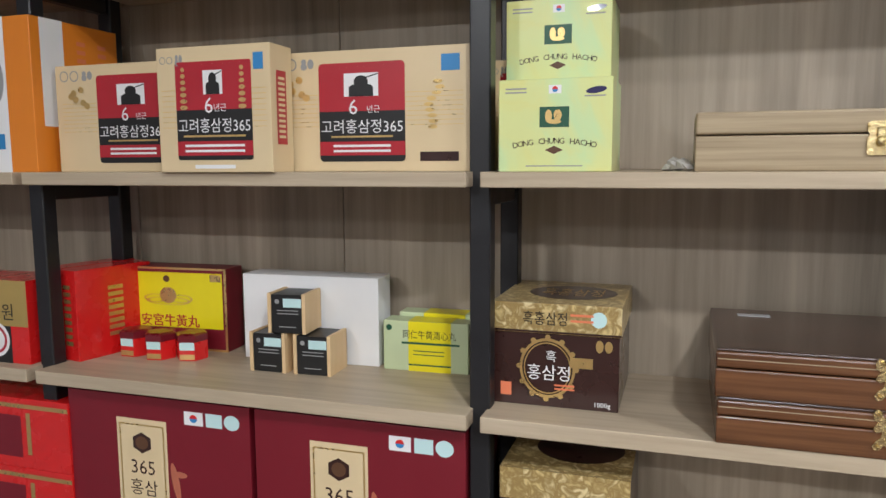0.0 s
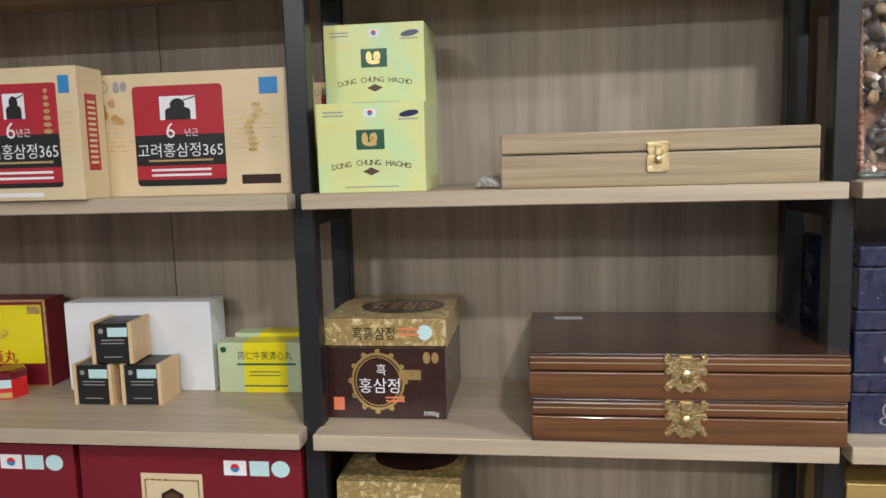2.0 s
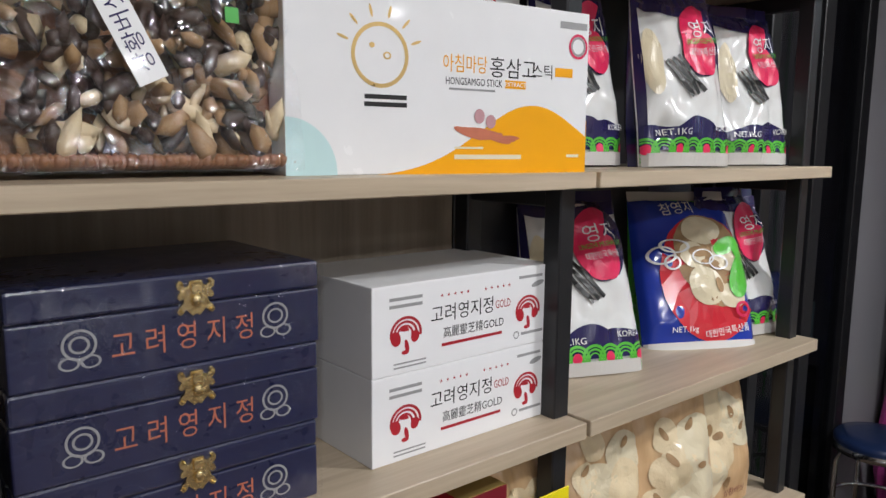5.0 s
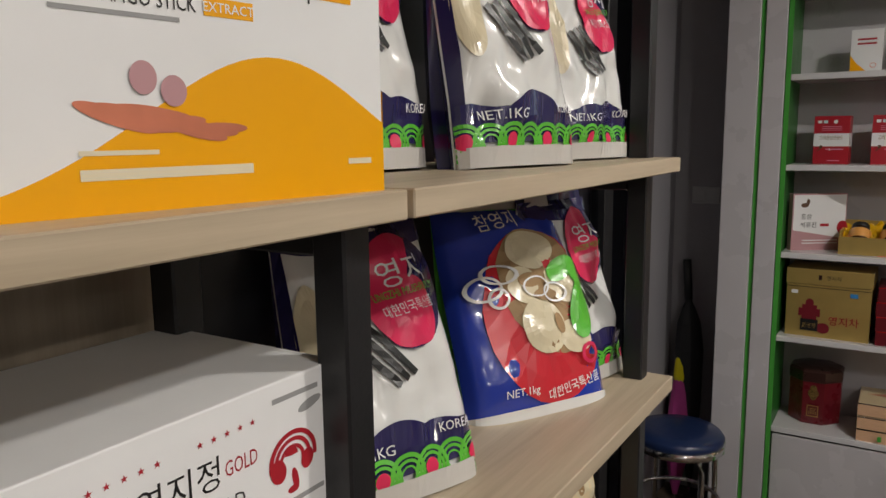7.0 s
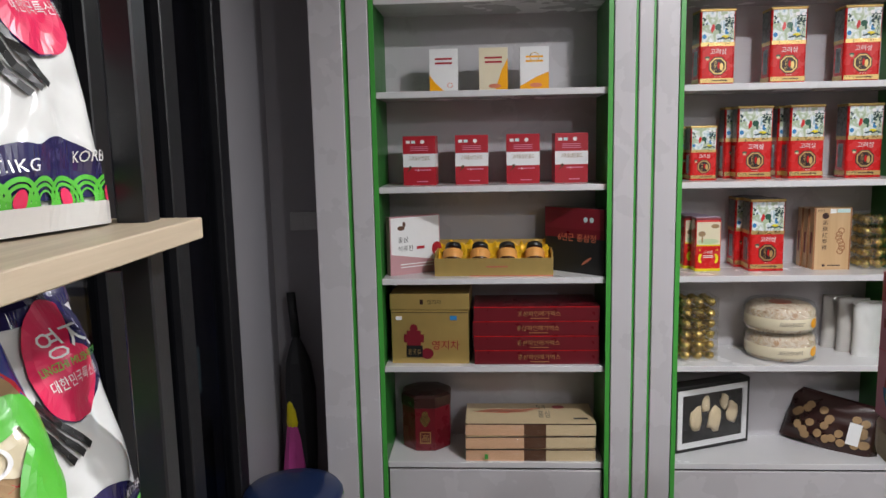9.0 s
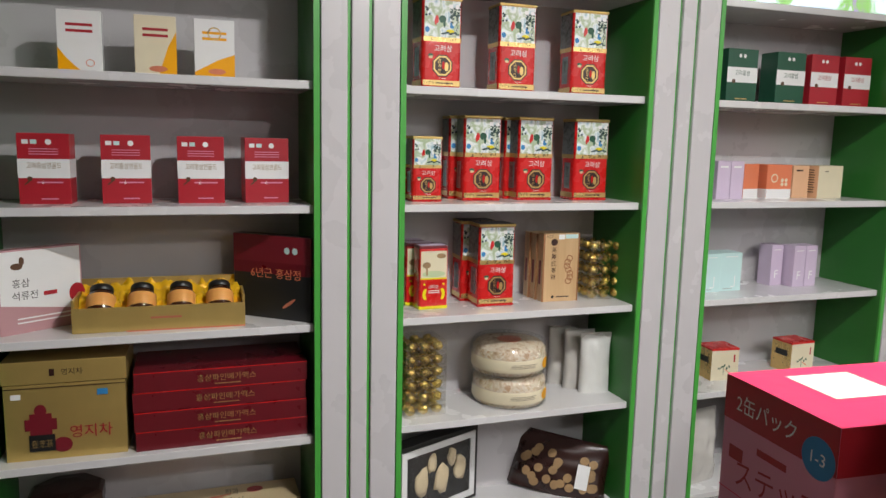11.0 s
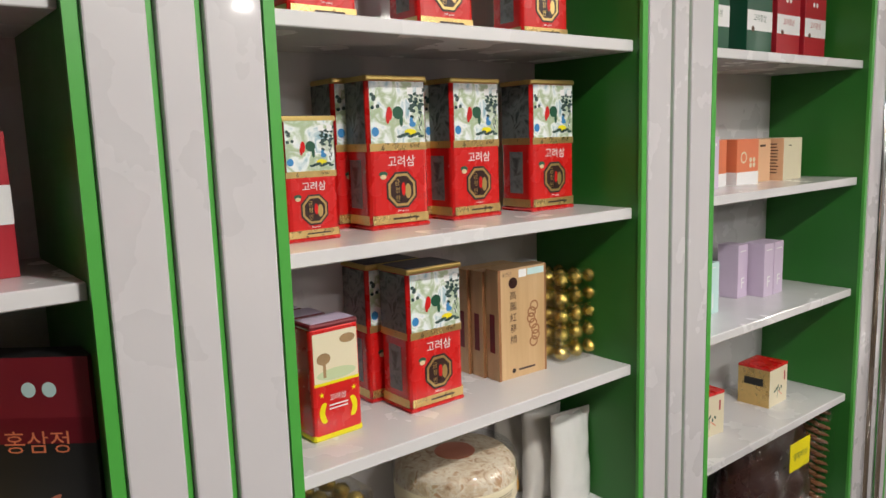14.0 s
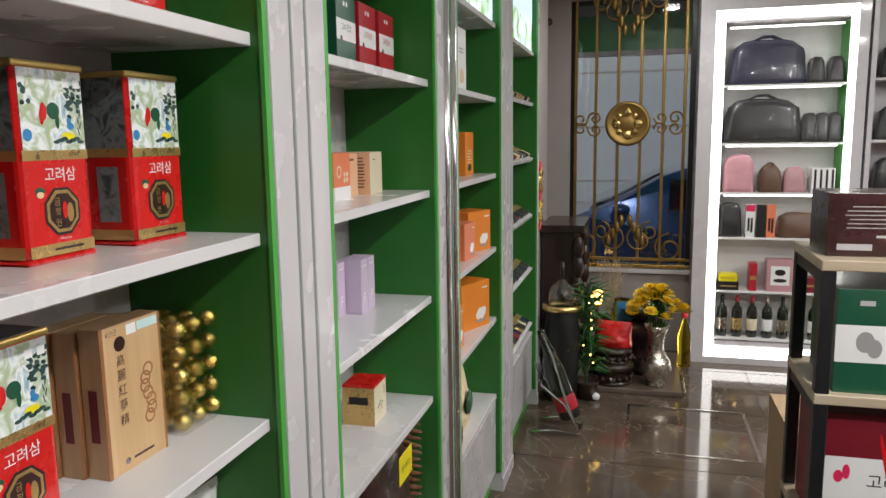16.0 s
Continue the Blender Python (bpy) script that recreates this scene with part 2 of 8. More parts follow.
M = dict(
    wall=mat("grey_wall_paint", (0.30, 0.29, 0.31), 0.6, vary=0.05, scale=12, bump=0.08, bump_scale=160),
    wall_brown=mat("taupe_wall_paint", (0.33, 0.29, 0.27), 0.6, vary=0.05, scale=10, bump=0.06),
    ceiling=mat("white_ceiling_paint", (0.72, 0.72, 0.70), 0.7, vary=0.03, scale=6),
    floor=marble("polished_brown_marble"),
    steel_line=mat("brushed_steel", (0.62, 0.60, 0.56), 0.25, 1.0, 0.05, 40),
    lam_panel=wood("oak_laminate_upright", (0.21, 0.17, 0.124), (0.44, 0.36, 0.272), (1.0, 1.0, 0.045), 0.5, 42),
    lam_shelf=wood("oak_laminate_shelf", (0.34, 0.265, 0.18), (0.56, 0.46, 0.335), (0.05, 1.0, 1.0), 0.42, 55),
    black_steel=mat("black_painted_steel", (0.012, 0.012, 0.014), 0.38, 0.0, 0.2, 40, bump=0.05),
    cab=mat("warm_grey_lacquer", (0.56, 0.54, 0.56), 0.28, 0.0, 0.03, 8, bump=0.03, bump_scale=90, coat=0.25),
    cab_shelf=mat("pale_grey_shelf_lacquer", (0.66, 0.65, 0.66), 0.25, 0.0, 0.03, 9, coat=0.25),
    green=mat("deep_green_laminate", (0.020, 0.155, 0.022), 0.4, 0.0, 0.08, 14, bump=0.03),
    lime=mat("bright_green_edge_band", (0.060, 0.36, 0.055), 0.35, 0.0, 0.05, 30),
    chrome=mat("chrome", (0.82, 0.82, 0.82), 0.1, 1.0, 0.03, 20),
    gold=mat("polished_brass", (0.80, 0.60, 0.25), 0.22, 1.0, 0.10, 60, bump=0.2, bump_scale=160),
    pale_gold=mat("pale_brass", (0.88, 0.70, 0.36), 0.25, 1.0, 0.10, 80, bump=0.25, bump_scale=180),
    old_gold=mat("aged_gilt_iron", (0.30, 0.19, 0.06), 0.42, 0.85, 0.2, 60, bump=0.3, bump_scale=120),
    white=mat("white_card", (0.80, 0.80, 0.80), 0.45, 0.0, 0.03, 20),
    white_gloss=mat("white_gloss_print", (0.82, 0.82, 0.82), 0.25, 0.0, 0.03, 20, coat=0.3),
    black=mat("black_print", (0.012, 0.012, 0.012), 0.4, 0.0, 0.1, 30),
    cream=mat("cream_card", (0.70, 0.55, 0.33), 0.38, 0.0, 0.05, 14, coat=0.2),
    red=mat("red_print", (0.42, 0.018, 0.03), 0.35, 0.0, 0.06, 20),
    bright_red=mat("bright_red_print", (0.62, 0.012, 0.012), 0.28, 0.0, 0.06, 20, coat=0.4),
    maroon=mat("maroon_foil_card", (0.155, 0.008, 0.016), 0.3, 0.15, 0.10, 20, coat=0.4),
    carton_red=mat("dark_red_carton", (0.18, 0.008, 0.018), 0.45, 0.0, 0.08, 16),
    gold_print=mat("gold_foil_print", (0.72, 0.50, 0.20), 0.3, 0.8, 0.12, 90),
    gold_card=mat("gold_foil_card", (0.66, 0.47, 0.16), 0.33, 0.65, 0.08, 20, bump=0.06),
    yellow=mat("yellow_print", (0.80, 0.68, 0.01), 0.35, 0.0, 0.05, 20),
    holo=picture("holographic_yellow_card", [(0.70, 0.66, 0.22), (0.66, 0.70, 0.30), (0.56, 0.72, 0.38), (0.72, 0.64, 0.16)], 7, rough=0.28),
    blue_print=mat("blue_print", (0.03, 0.22, 0.50), 0.4, 0.0, 0.05, 30),
    navy=mat("navy_leatherette", (0.016, 0.020, 0.06), 0.3, 0.0, 0.2, 60, bump=0.1, coat=0.6),
    copper=mat("copper_foil_print", (0.78, 0.26, 0.16), 0.35, 0.6, 0.1, 60),
    walnut=wood("lacquered_walnut", (0.046, 0.016, 0.007), (0.205, 0.088, 0.036), (0.06, 1.0, 1.6), 0.25, 50, 0.25, 0.04),
    walnut_top=wood("dark_walnut_lid", (0.030, 0.014, 0.010), (0.075, 0.038, 0.024), (0.06, 1.0, 1.6), 0.25, 40, 0.3, 0.04),
    pale_wood=wood("pale_zebrano", (0.17, 0.115, 0.060), (0.52, 0.41, 0.26), (0.025, 1.0, 1.0), 0.4, 95),
    kraft=wood("kraft_wood_card", (0.50, 0.31, 0.15), (0.66, 0.45, 0.25), (1.0, 1.0, 0.05), 0.4, 50),
    carton=mat("brown_cardboard", (0.42, 0.29, 0.17), 0.7, 0.0, 0.08, 30),
    pine=wood("pine_sides", (0.60, 0.40, 0.20), (0.74, 0.55, 0.32), (1.0, 1.0, 0.06), 0.5, 40),
    choc=mat("dark_chocolate_card", (0.035, 0.012, 0.010), 0.3, 0.0, 0.1, 30, coat=0.4),
    choc_gold=picture("gold_figured_foil", [(0.62, 0.48, 0.22), (0.30, 0.20, 0.07), (0.70, 0.58, 0.32)], 60, rough=0.3),
    pale_green=mat("pale_green_card", (0.52, 0.60, 0.36), 0.4, 0.0, 0.04, 20),
    lavender=mat("lavender_card", (0.60, 0.49, 0.64), 0.4, 0.0, 0.04, 20),
    mint=mat("pale_mint_card", (0.52, 0.72, 0.72), 0.4, 0.0, 0.04, 20),
    coral=mat("coral_card", (0.75, 0.21, 0.10), 0.4, 0.0, 0.05, 20),
    peach=mat("peach_card", (0.74, 0.45, 0.27), 0.4, 0.0, 0.05, 20),
    orange=mat("orange_card", (0.76, 0.23, 0.02), 0.4, 0.0, 0.05, 20),
    amber=mat("amber_print", (0.90, 0.40, 0.0), 0.35, 0.0, 0.04, 20),
    ivory=mat("ivory_card", (0.74, 0.66, 0.48), 0.4, 0.0, 0.04, 20),
    dk_green=mat("dark_green_card", (0.010, 0.085, 0.045), 0.35, 0.0, 0.08, 20, coat=0.3),
    pink=mat("pink_card", (0.70, 0.27, 0.40), 0.4, 0.0, 0.05, 20),
    hot_pink=mat("hot_pink_print", (0.72, 0.025, 0.10), 0.35, 0.0, 0.05, 20),
    grey_print=mat("grey_print", (0.30, 0.30, 0.30), 0.5, 0.0, 0.05, 30),
    dusty_pink=mat("dusty_pink_card", (0.50, 0.27, 0.29), 0.4, 0.0, 0.05, 20),
    tin_scene=picture("painted_tin_landscape", [(0.30, 0.48, 0.56), (0.80, 0.84, 0.84), (0.42, 0.52, 0.34), (0.78, 0.82, 0.82)], 34, rough=0.25),
    tin_tree=mat("painted_pine_green", (0.025, 0.065, 0.06), 0.3, vary=0.3, scale=60),
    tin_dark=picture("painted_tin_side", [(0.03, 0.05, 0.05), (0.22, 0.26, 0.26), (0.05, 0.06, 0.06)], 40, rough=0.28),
    satin=mat("gold_satin", (0.88, 0.50, 0.02), 0.30, 0.15, 0.15, 12),
    amber_glass=mat("dark_amber_bottle", (0.05, 0.015, 0.006), 0.08, 0.0, 0.1, 20, coat=0.6),
    label_orange=mat("orange_bottle_label", (0.74, 0.34, 0.09), 0.4, 0.0, 0.05, 30),
    gold_ball=mat("gold_foil_wrapper", (0.80, 0.58, 0.16), 0.25, 1.0, 0.2, 90, bump=0.6, bump_scale=240),
    clear=film_wrap("clear_plastic", 0.20, (0.96, 0.97, 0.96), 0.1),
    thin_wrap=film_wrap("thin_clear_wrap", 0.03, (0.97, 0.97, 0.98), 0.8, 18),
    cello=film_wrap("crinkled_cellophane", 0.09, (0.97, 0.97, 0.98), 1.0, 16),
    shrink=film_wrap("shrink_film", 0.04, (1, 1, 1), 0.35, 14, 0.06),
    pane=film_wrap("window_pane", 0.06, (0.95, 0.97, 0.98), 0.0, 4, 0.02),
    door_glass=film_wrap("tinted_door_glass", 0.06, (0.55, 0.57, 0.62), 0.0, 4, 0.03),
    wicker=mat("woven_wicker", (0.27, 0.115, 0.045), 0.5, 0.0, 0.25, 60, bump=0.3, random_tint=0.15),
    mushroom=mat("dried_mushroom", (0.34, 0.21, 0.10), 0.7, 0.0, 0.4, 20, bump=0.3, bump_scale=90),
    mushroom_dark=mat("dark_dried_mushroom", (0.055, 0.033, 0.024), 0.55, 0.0, 0.4, 20, bump=0.3, bump_scale=90),
    cracker=picture("toasted_rice_cracker", [(0.34, 0.19, 0.10), (0.62, 0.48, 0.34), (0.74, 0.66, 0.54), (0.50, 0.30, 0.17)], 55, rough=0.6),
    slice=mat("pale_mushroom_slice", (0.70, 0.57, 0.36), 0.6, 0.0, 0.12, 16, bump=0.2),
    bag_white=mat("white_plastic_bag", (0.72, 0.72, 0.70), 0.22, 0.0, 0.04, 12, bump=0.25, bump_scale=18, coat=0.6),
    bag_navy=mat("navy_plastic_bag", (0.022, 0.018, 0.085), 0.22, 0.0, 0.1, 12, bump=0.25, bump_scale=18, coat=0.6),
    bag_blue=mat("blue_plastic_bag", (0.018, 0.045, 0.35), 0.22, 0.0, 0.08, 12, bump=0.25, bump_scale=18, coat=0.6),
    bag_clear=mat("milky_bag_edge", (0.55, 0.53, 0.50), 0.25, 0.0, 0.05, 12, bump=0.3, bump_scale=18, coat=0.5),
    bag_green=mat("leaf_green_print", (0.10, 0.50, 0.05), 0.3, 0.0, 0.05, 20, coat=0.4),
    bag_cream=mat("cream_slices_in_bag", (0.70, 0.61, 0.42), 0.3, 0.0, 0.08, 10, bump=0.3, bump_scale=14, coat=0.5),
    bag_red=mat("red_bag_print", (0.62, 0.03, 0.045), 0.25, 0.0, 0.05, 20, coat=0.5),
    vinyl=mat("navy_vinyl_seat", (0.012, 0.028, 0.095), 0.35, 0.0, 0.08, 20, bump=0.1, bump_scale=60, coat=0.2),
    rubber=mat("black_rubber", (0.02, 0.02, 0.02), 0.7, 0.0, 0.1, 20),
    black_cloth=mat("black_nylon", (0.012, 0.012, 0.014), 0.55, 0.0, 0.15, 30, bump=0.3, bump_scale=50),
    magenta_cloth=mat("magenta_nylon", (0.50, 0.06, 0.28), 0.5, 0.0, 0.1, 30, bump=0.3, bump_scale=50),
    plastic_grey=mat("grey_switch_plastic", (0.45, 0.45, 0.46), 0.35, 0.0, 0.02, 10),
    water_blue=glass("blue_water_bottle", (0.25, 0.5, 0.9), 0.05),
    clear_glass=glass("clear_glass", (0.97, 0.98, 0.97)),
    led=mat("white_led_strip", (1.0, 1.0, 1.0), 0.5, emit=3.2),
    lamp_face=mat("downlight_diffuser", (1.0, 0.97, 0.93), 0.5, emit=8.0),
    cab_white=mat("white_lit_cabinet_lining", (0.78, 0.78, 0.77), 0.35, 0.0, 0.02, 10),
    lightbox=picture("backlit_flower_field", [(0.55, 0.72, 0.95), (0.75, 0.88, 1.0), (0.25, 0.50, 0.15), (0.42, 0.25, 0.62)], 8, emit=0.9),
    lightbox_sky=mat("backlit_sky_picture", (0.62, 0.82, 0.98), 0.4, vary=0.1, scale=6, emit=0.75),
    purse=mat("black_leather", (0.014, 0.013, 0.014), 0.35, 0.0, 0.2, 30, bump=0.3, bump_scale=60, coat=0.3),
    purse_navy=mat("dark_navy_leather", (0.020, 0.020, 0.048), 0.35, 0.0, 0.2, 30, bump=0.3, bump_scale=60, coat=0.3),
    purse_brown=mat("brown_leather", (0.11, 0.05, 0.025), 0.4, 0.0, 0.2, 30, bump=0.3, bump_scale=60),
    purse_pink=mat("pink_fabric", (0.62, 0.30, 0.34), 0.5, 0.0, 0.15, 20, bump=0.3, bump_scale=40),
    wine=mat("dark_wine_glass", (0.010, 0.014, 0.008), 0.06, 0.0, 0.1, 20, coat=0.6),
    dark_wood=wood("black_brown_carved_wood", (0.010, 0.006, 0.005), (0.040, 0.020, 0.014), (1.0, 1.0, 0.1), 0.3, 40, 0.3),
    stone=mat("brown_stone_slab", (0.14, 0.10, 0.08), 0.35, 0.0, 0.25, 12),
    leaf=mat("dark_green_leaf", (0.018, 0.085, 0.014), 0.4, 0.0, 0.25, 30, random_tint=0.3),
    petal=mat("yellow_petal", (0.86, 0.60, 0.02), 0.5, 0.0, 0.1, 50),
    twig=mat("pale_dry_twig", (0.46, 0.36, 0.22), 0.7, 0.0, 0.2, 40),
    silver=mat("engraved_pewter", (0.58, 0.53, 0.45), 0.28, 1.0, 0.25, 50, bump=0.4, bump_scale=70),
    candle=mat("candle_lamp_glow", (1.0, 0.62, 0.16), 0.5, emit=6.0),
    oil=glass("yellow_oil", (0.75, 0.55, 0.05), 0.05),
    asphalt=mat("asphalt", (0.06, 0.06, 0.062), 0.8, 0.0, 0.25, 20),
    shutter=mat("blue_grey_plaster", (0.42, 0.47, 0.54), 0.7, 0.0, 0.06, 3),
    band_green=mat("green_board_paint", (0.03, 0.42, 0.10), 0.35, 0.0, 0.06, 4),
    car_blue=mat("metallic_blue_car_paint", (0.03, 0.09, 0.26), 0.2, 0.4, 0.03, 10, coat=1.0),
    car_glass=mat("dark_car_glass", (0.02, 0.03, 0.04), 0.05, 0.0, 0.02, 10, coat=0.5),
)

# ---------------------------------------------------------------- mesh helpers


def mesh_of(name, bm, material, smooth=False):
    me = bpy.data.meshes.new(name)
    bm.to_mesh(me)
    bm.free()
    for m in material if isinstance(material, (list, tuple)) else [material]:
        me.materials.append(m)
    if smooth:
        for p in me.polygons:
            p.use_smooth = True
    return me


def part(name, bm, material, parent=None, label="", smooth=False):
    ob = new(name, bm if isinstance(bm, bpy.types.Mesh) else mesh_of(name, bm, material, smooth))
    if parent:
        ob.parent = parent
    if label:
        ob["label"] = label
    return ob


def thing(name, label, category, m=None, group="", kind=""):
    ob = new(name)
    ob.empty_display_size = 0.05
    tagged(ob, label, category, group, kind)
    if m is not None:
        ob.matrix_basis = m
    return ob


def add_box(bm, x0, y0, z0, x1, y1, z1, bevel=0.0, seg=1):
    v = [bm.verts.new((x, y, z)) for z in (z0, z1) for x, y in ((x0, y0), (x1, y0), (x1, y1), (x0, y1))]
    f = [bm.faces.new([v[i] for i in q]) for q in ((3, 2, 1, 0), (4, 5, 6, 7), (0, 1, 5, 4), (1, 2, 6, 5), (2, 3, 7, 6), (3, 0, 4, 7))]
    if bevel:
        es = list({e for q in f for e in q.edges})
        bmesh.ops.bevel(bm, geom=es, offset=bevel, segments=seg, affect="EDGES", profile=0.5)
    return bm


def bx(x0, y0, z0, x1, y1, z1, bevel=0.0, seg=1):
    return add_box(bmesh.new(), min(x0, x1), min(y0, y1), min(z0, z1), max(x0, x1), max(y0, y1), max(z0, z1), bevel, seg)


def lathe(profile, n=24, bm=None, cx=0.0, cy=0.0, cz=0.0, a0=0.0):
    """Turn a profile of (radius, height) about the z axis."""
    bm = bm or bmesh.new()
    rings = []
    for r, z in profile:
        if r <= 1e-6:
            rings.append([bm.verts.new((cx, cy, cz + z))])
        else:
            rings.append([bm.verts.new((cx + r * math.cos(a0 + 2 * math.pi * i / n), cy + r * math.sin(a0 + 2 * math.pi * i / n), cz + z)) for i in range(n)])
    for a, b in zip(rings, rings[1:]):
        for i in range(n):
            j = (i + 1) % n
            q = [a[i % len(a)], a[j % len(a)], b[j % len(b)], b[i % len(b)]]
            q = list(dict.fromkeys(q))
            if len(q) > 2:
                bm.faces.new(q)
    return bm


def tube(points, r, n=8, bm=None, taper=1.0):
    """A round rod along points."""
    bm = bm or bmesh.new()
    pts = [Vector(p) for p in points]
    rings = []
    for i, p in enumerate(pts):
        d = (pts[min(i + 1, len(pts) - 1)] - pts[max(i - 1, 0)]).normalized()
        up = Vector((0, 0, 1)) if abs(d.z) < 0.9 else Vector((1, 0, 0))
        a = d.cross(up).normalized()
        b = d.cross(a)
        rr = r * (1 + (taper - 1) * i / max(1, len(pts) - 1))
        rings.append([bm.verts.new(p + rr * (math.cos(2 * math.pi * k / n) * a + math.sin(2 * math.pi * k / n) * b)) for k in range(n)])
    for a, b in zip(rings, rings[1:]):
        for k in range(n):
            bm.faces.new([a[k], a[(k + 1) % n], b[(k + 1) % n], b[k]])
    bm.faces.new(rings[0][::-1]), bm.faces.new(rings[-1])
    return bm


def blob(bm, c, r, n=6, seed=0.0, rough=0.25):
    """A small lumpy ball."""
    k = bmesh.ops.create_icosphere(bm, subdivisions=2 if n > 6 else 1, radius=1.0)["verts"]
    for v in k:
        s = 1 + rough * noise.noise(v.co * 1.7 + Vector((seed, seed * 2.1, 0)))
        v.co = Vector((c[0] + v.co.x * r[0] * s, c[1] + v.co.y * r[1] * s, c[2] + v.co.z * r[2] * s))
    return bm


TEXTS = {}


def letters(s):
    """The outlines of a text as triangles, scaled to a height of 1 about its centre."""
    if s not in TEXTS:
        c = bpy.data.curves.new("text", "FONT")
        c.body, c.resolution_u = s, 2
        ob = new("text", c)
        bpy.context.view_layer.update()
        me = bpy.data.meshes.new_from_object(ob.evaluated_get(bpy.context.evaluated_depsgraph_get()))
        co = np.array([v.co[:2] for v in me.vertices])
        lo, hi = co.min(0), co.max(0)
        co = (co - (lo + hi) / 2) / (hi[1] - lo[1])
        TEXTS[s] = (co, [tuple(p.vertices) for p in me.polygons], (hi - lo)[0] / (hi - lo)[1])
        bpy.data.objects.remove(ob), bpy.data.curves.remove(c), bpy.data.meshes.remove(me)
    return TEXTS[s]


def shapes_2d(shapes, w, h):
    """Flat print shapes, given in fractions of a face, as lists of (points, faces) in metres."""
    out = []
    for s in shapes:
        k = s[0]
        if k == "r":
            u0, v0, u1, v1 = s[1:5]
            nu, nv = max(1, int(abs(u1 - u0) * 22)), max(1, int(abs(v1 - v0) * 12))
            p = [((u0 + (u1 - u0) * i / nu) * w, (v0 + (v1 - v0) * j / nv) * h) for j in range(nv + 1) for i in range(nu + 1)]
            f = [(j * (nu + 1) + i, j * (nu + 1) + i + 1, (j + 1) * (nu + 1) + i + 1, (j + 1) * (nu + 1) + i) for j in range(nv) for i in range(nu)]
        elif k == "e":
            cu, cv, ru, rv = s[1:5]
            a0, a1 = (s[5], s[6]) if len(s) > 6 else (0, 360)
            tilt = radians(s[7]) if len(s) > 7 else 0
            n, m = 28, 4
            p, f = [(cu * w, cv * h)], []
            for j in range(1, m + 1):
                for i in range(n + 1):
                    a = radians(a0 + (a1 - a0) * i / n)
                    x, y = ru * w * math.cos(a) * j / m, rv * h * math.sin(a) * j / m
                    p.append((cu * w + x * math.cos(tilt) - y * math.sin(tilt), cv * h + x * math.sin(tilt) + y * math.cos(tilt)))
            for i in range(n):
                f.append((0, 1 + i, 2 + i))
                for j in range(1, m):
                    b0, b1 = 1 + (j - 1) * (n + 1), 1 + j * (n + 1)
                    f.append((b0 + i, b1 + i, b1 + i + 1, b0 + i + 1))
        elif k == "ring":
            cu, cv, ru, rv, t = s[1:6]
            n = 32
            p, f = [], []
            for i in range(n):
                a = 2 * math.pi * i / n
                p += [(cu * w + ru * w * math.cos(a), cv * h + rv * h * math.sin(a)), (cu * w + ru * w * (1 - t) * math.cos(a), cv * h + rv * h * (1 - t) * math.sin(a))]
            f = [(2 * i, 2 * ((i + 1) % n), 2 * ((i + 1) % n) + 1, 2 * i + 1) for i in range(n)]
        elif k == "arch":
            cu, cv, ru, rv, t = s[1:6]
            n = 24
            p = []
            for i in range(n + 1):
                a = math.pi * (1.12 * i / n - 0.06)
                p += [(cu * w + ru * w * math.cos(a), cv * h + rv * h * math.sin(a)), (cu * w + ru * w * (1 - t) * math.cos(a), cv * h + rv * h * (1 - t) * math.sin(a))]
            f = [(2 * i, 2 * i + 2, 2 * i + 3, 2 * i + 1) for i in range(n)]
        elif k == "p":
            p = [(u * w, v * h) for u, v in s[1]]
            f = [tuple(range(len(p)))]
        elif k == "band":
            lo, hi, n = s[1], s[2], 40
            u0, u1 = (s[3], s[4]) if len(s) > 4 else (0.0, 1.0)
            us = [u0 + (u1 - u0) * i / n for i in range(n + 1)]
            p = [(u * w, lo(u) * h) for u in us] + [(u * w, (lo(u) + hi(u)) / 2 * h) for u in us] + [(u * w, hi(u) * h) for u in us]
            f = [(r * (n + 1) + i, r * (n + 1) + i + 1, (r + 1) * (n + 1) + i + 1, (r + 1) * (n + 1) + i) for r in (0, 1) for i in range(n)]
        else:
            co, f, ratio = letters(s[1])
            cu, cv, th = s[2] * w, s[3] * h, s[4] * h
            sx = min(th, s[5] * w / ratio) if len(s) > 5 and s[5] else th
            if len(s) > 5 and s[5] and (len(s) > 6 and s[6] == "fill"):
                sx = s[5] * w / ratio
            tilt = radians(s[6]) if len(s) > 6 and s[6] != "fill" else 0
            p = [(cu + x * sx * math.cos(tilt) - y * th * math.sin(tilt), cv + x * sx * math.sin(tilt) + y * th * math.cos(tilt)) for x, y in co]
        out.append((p, f))
    return out


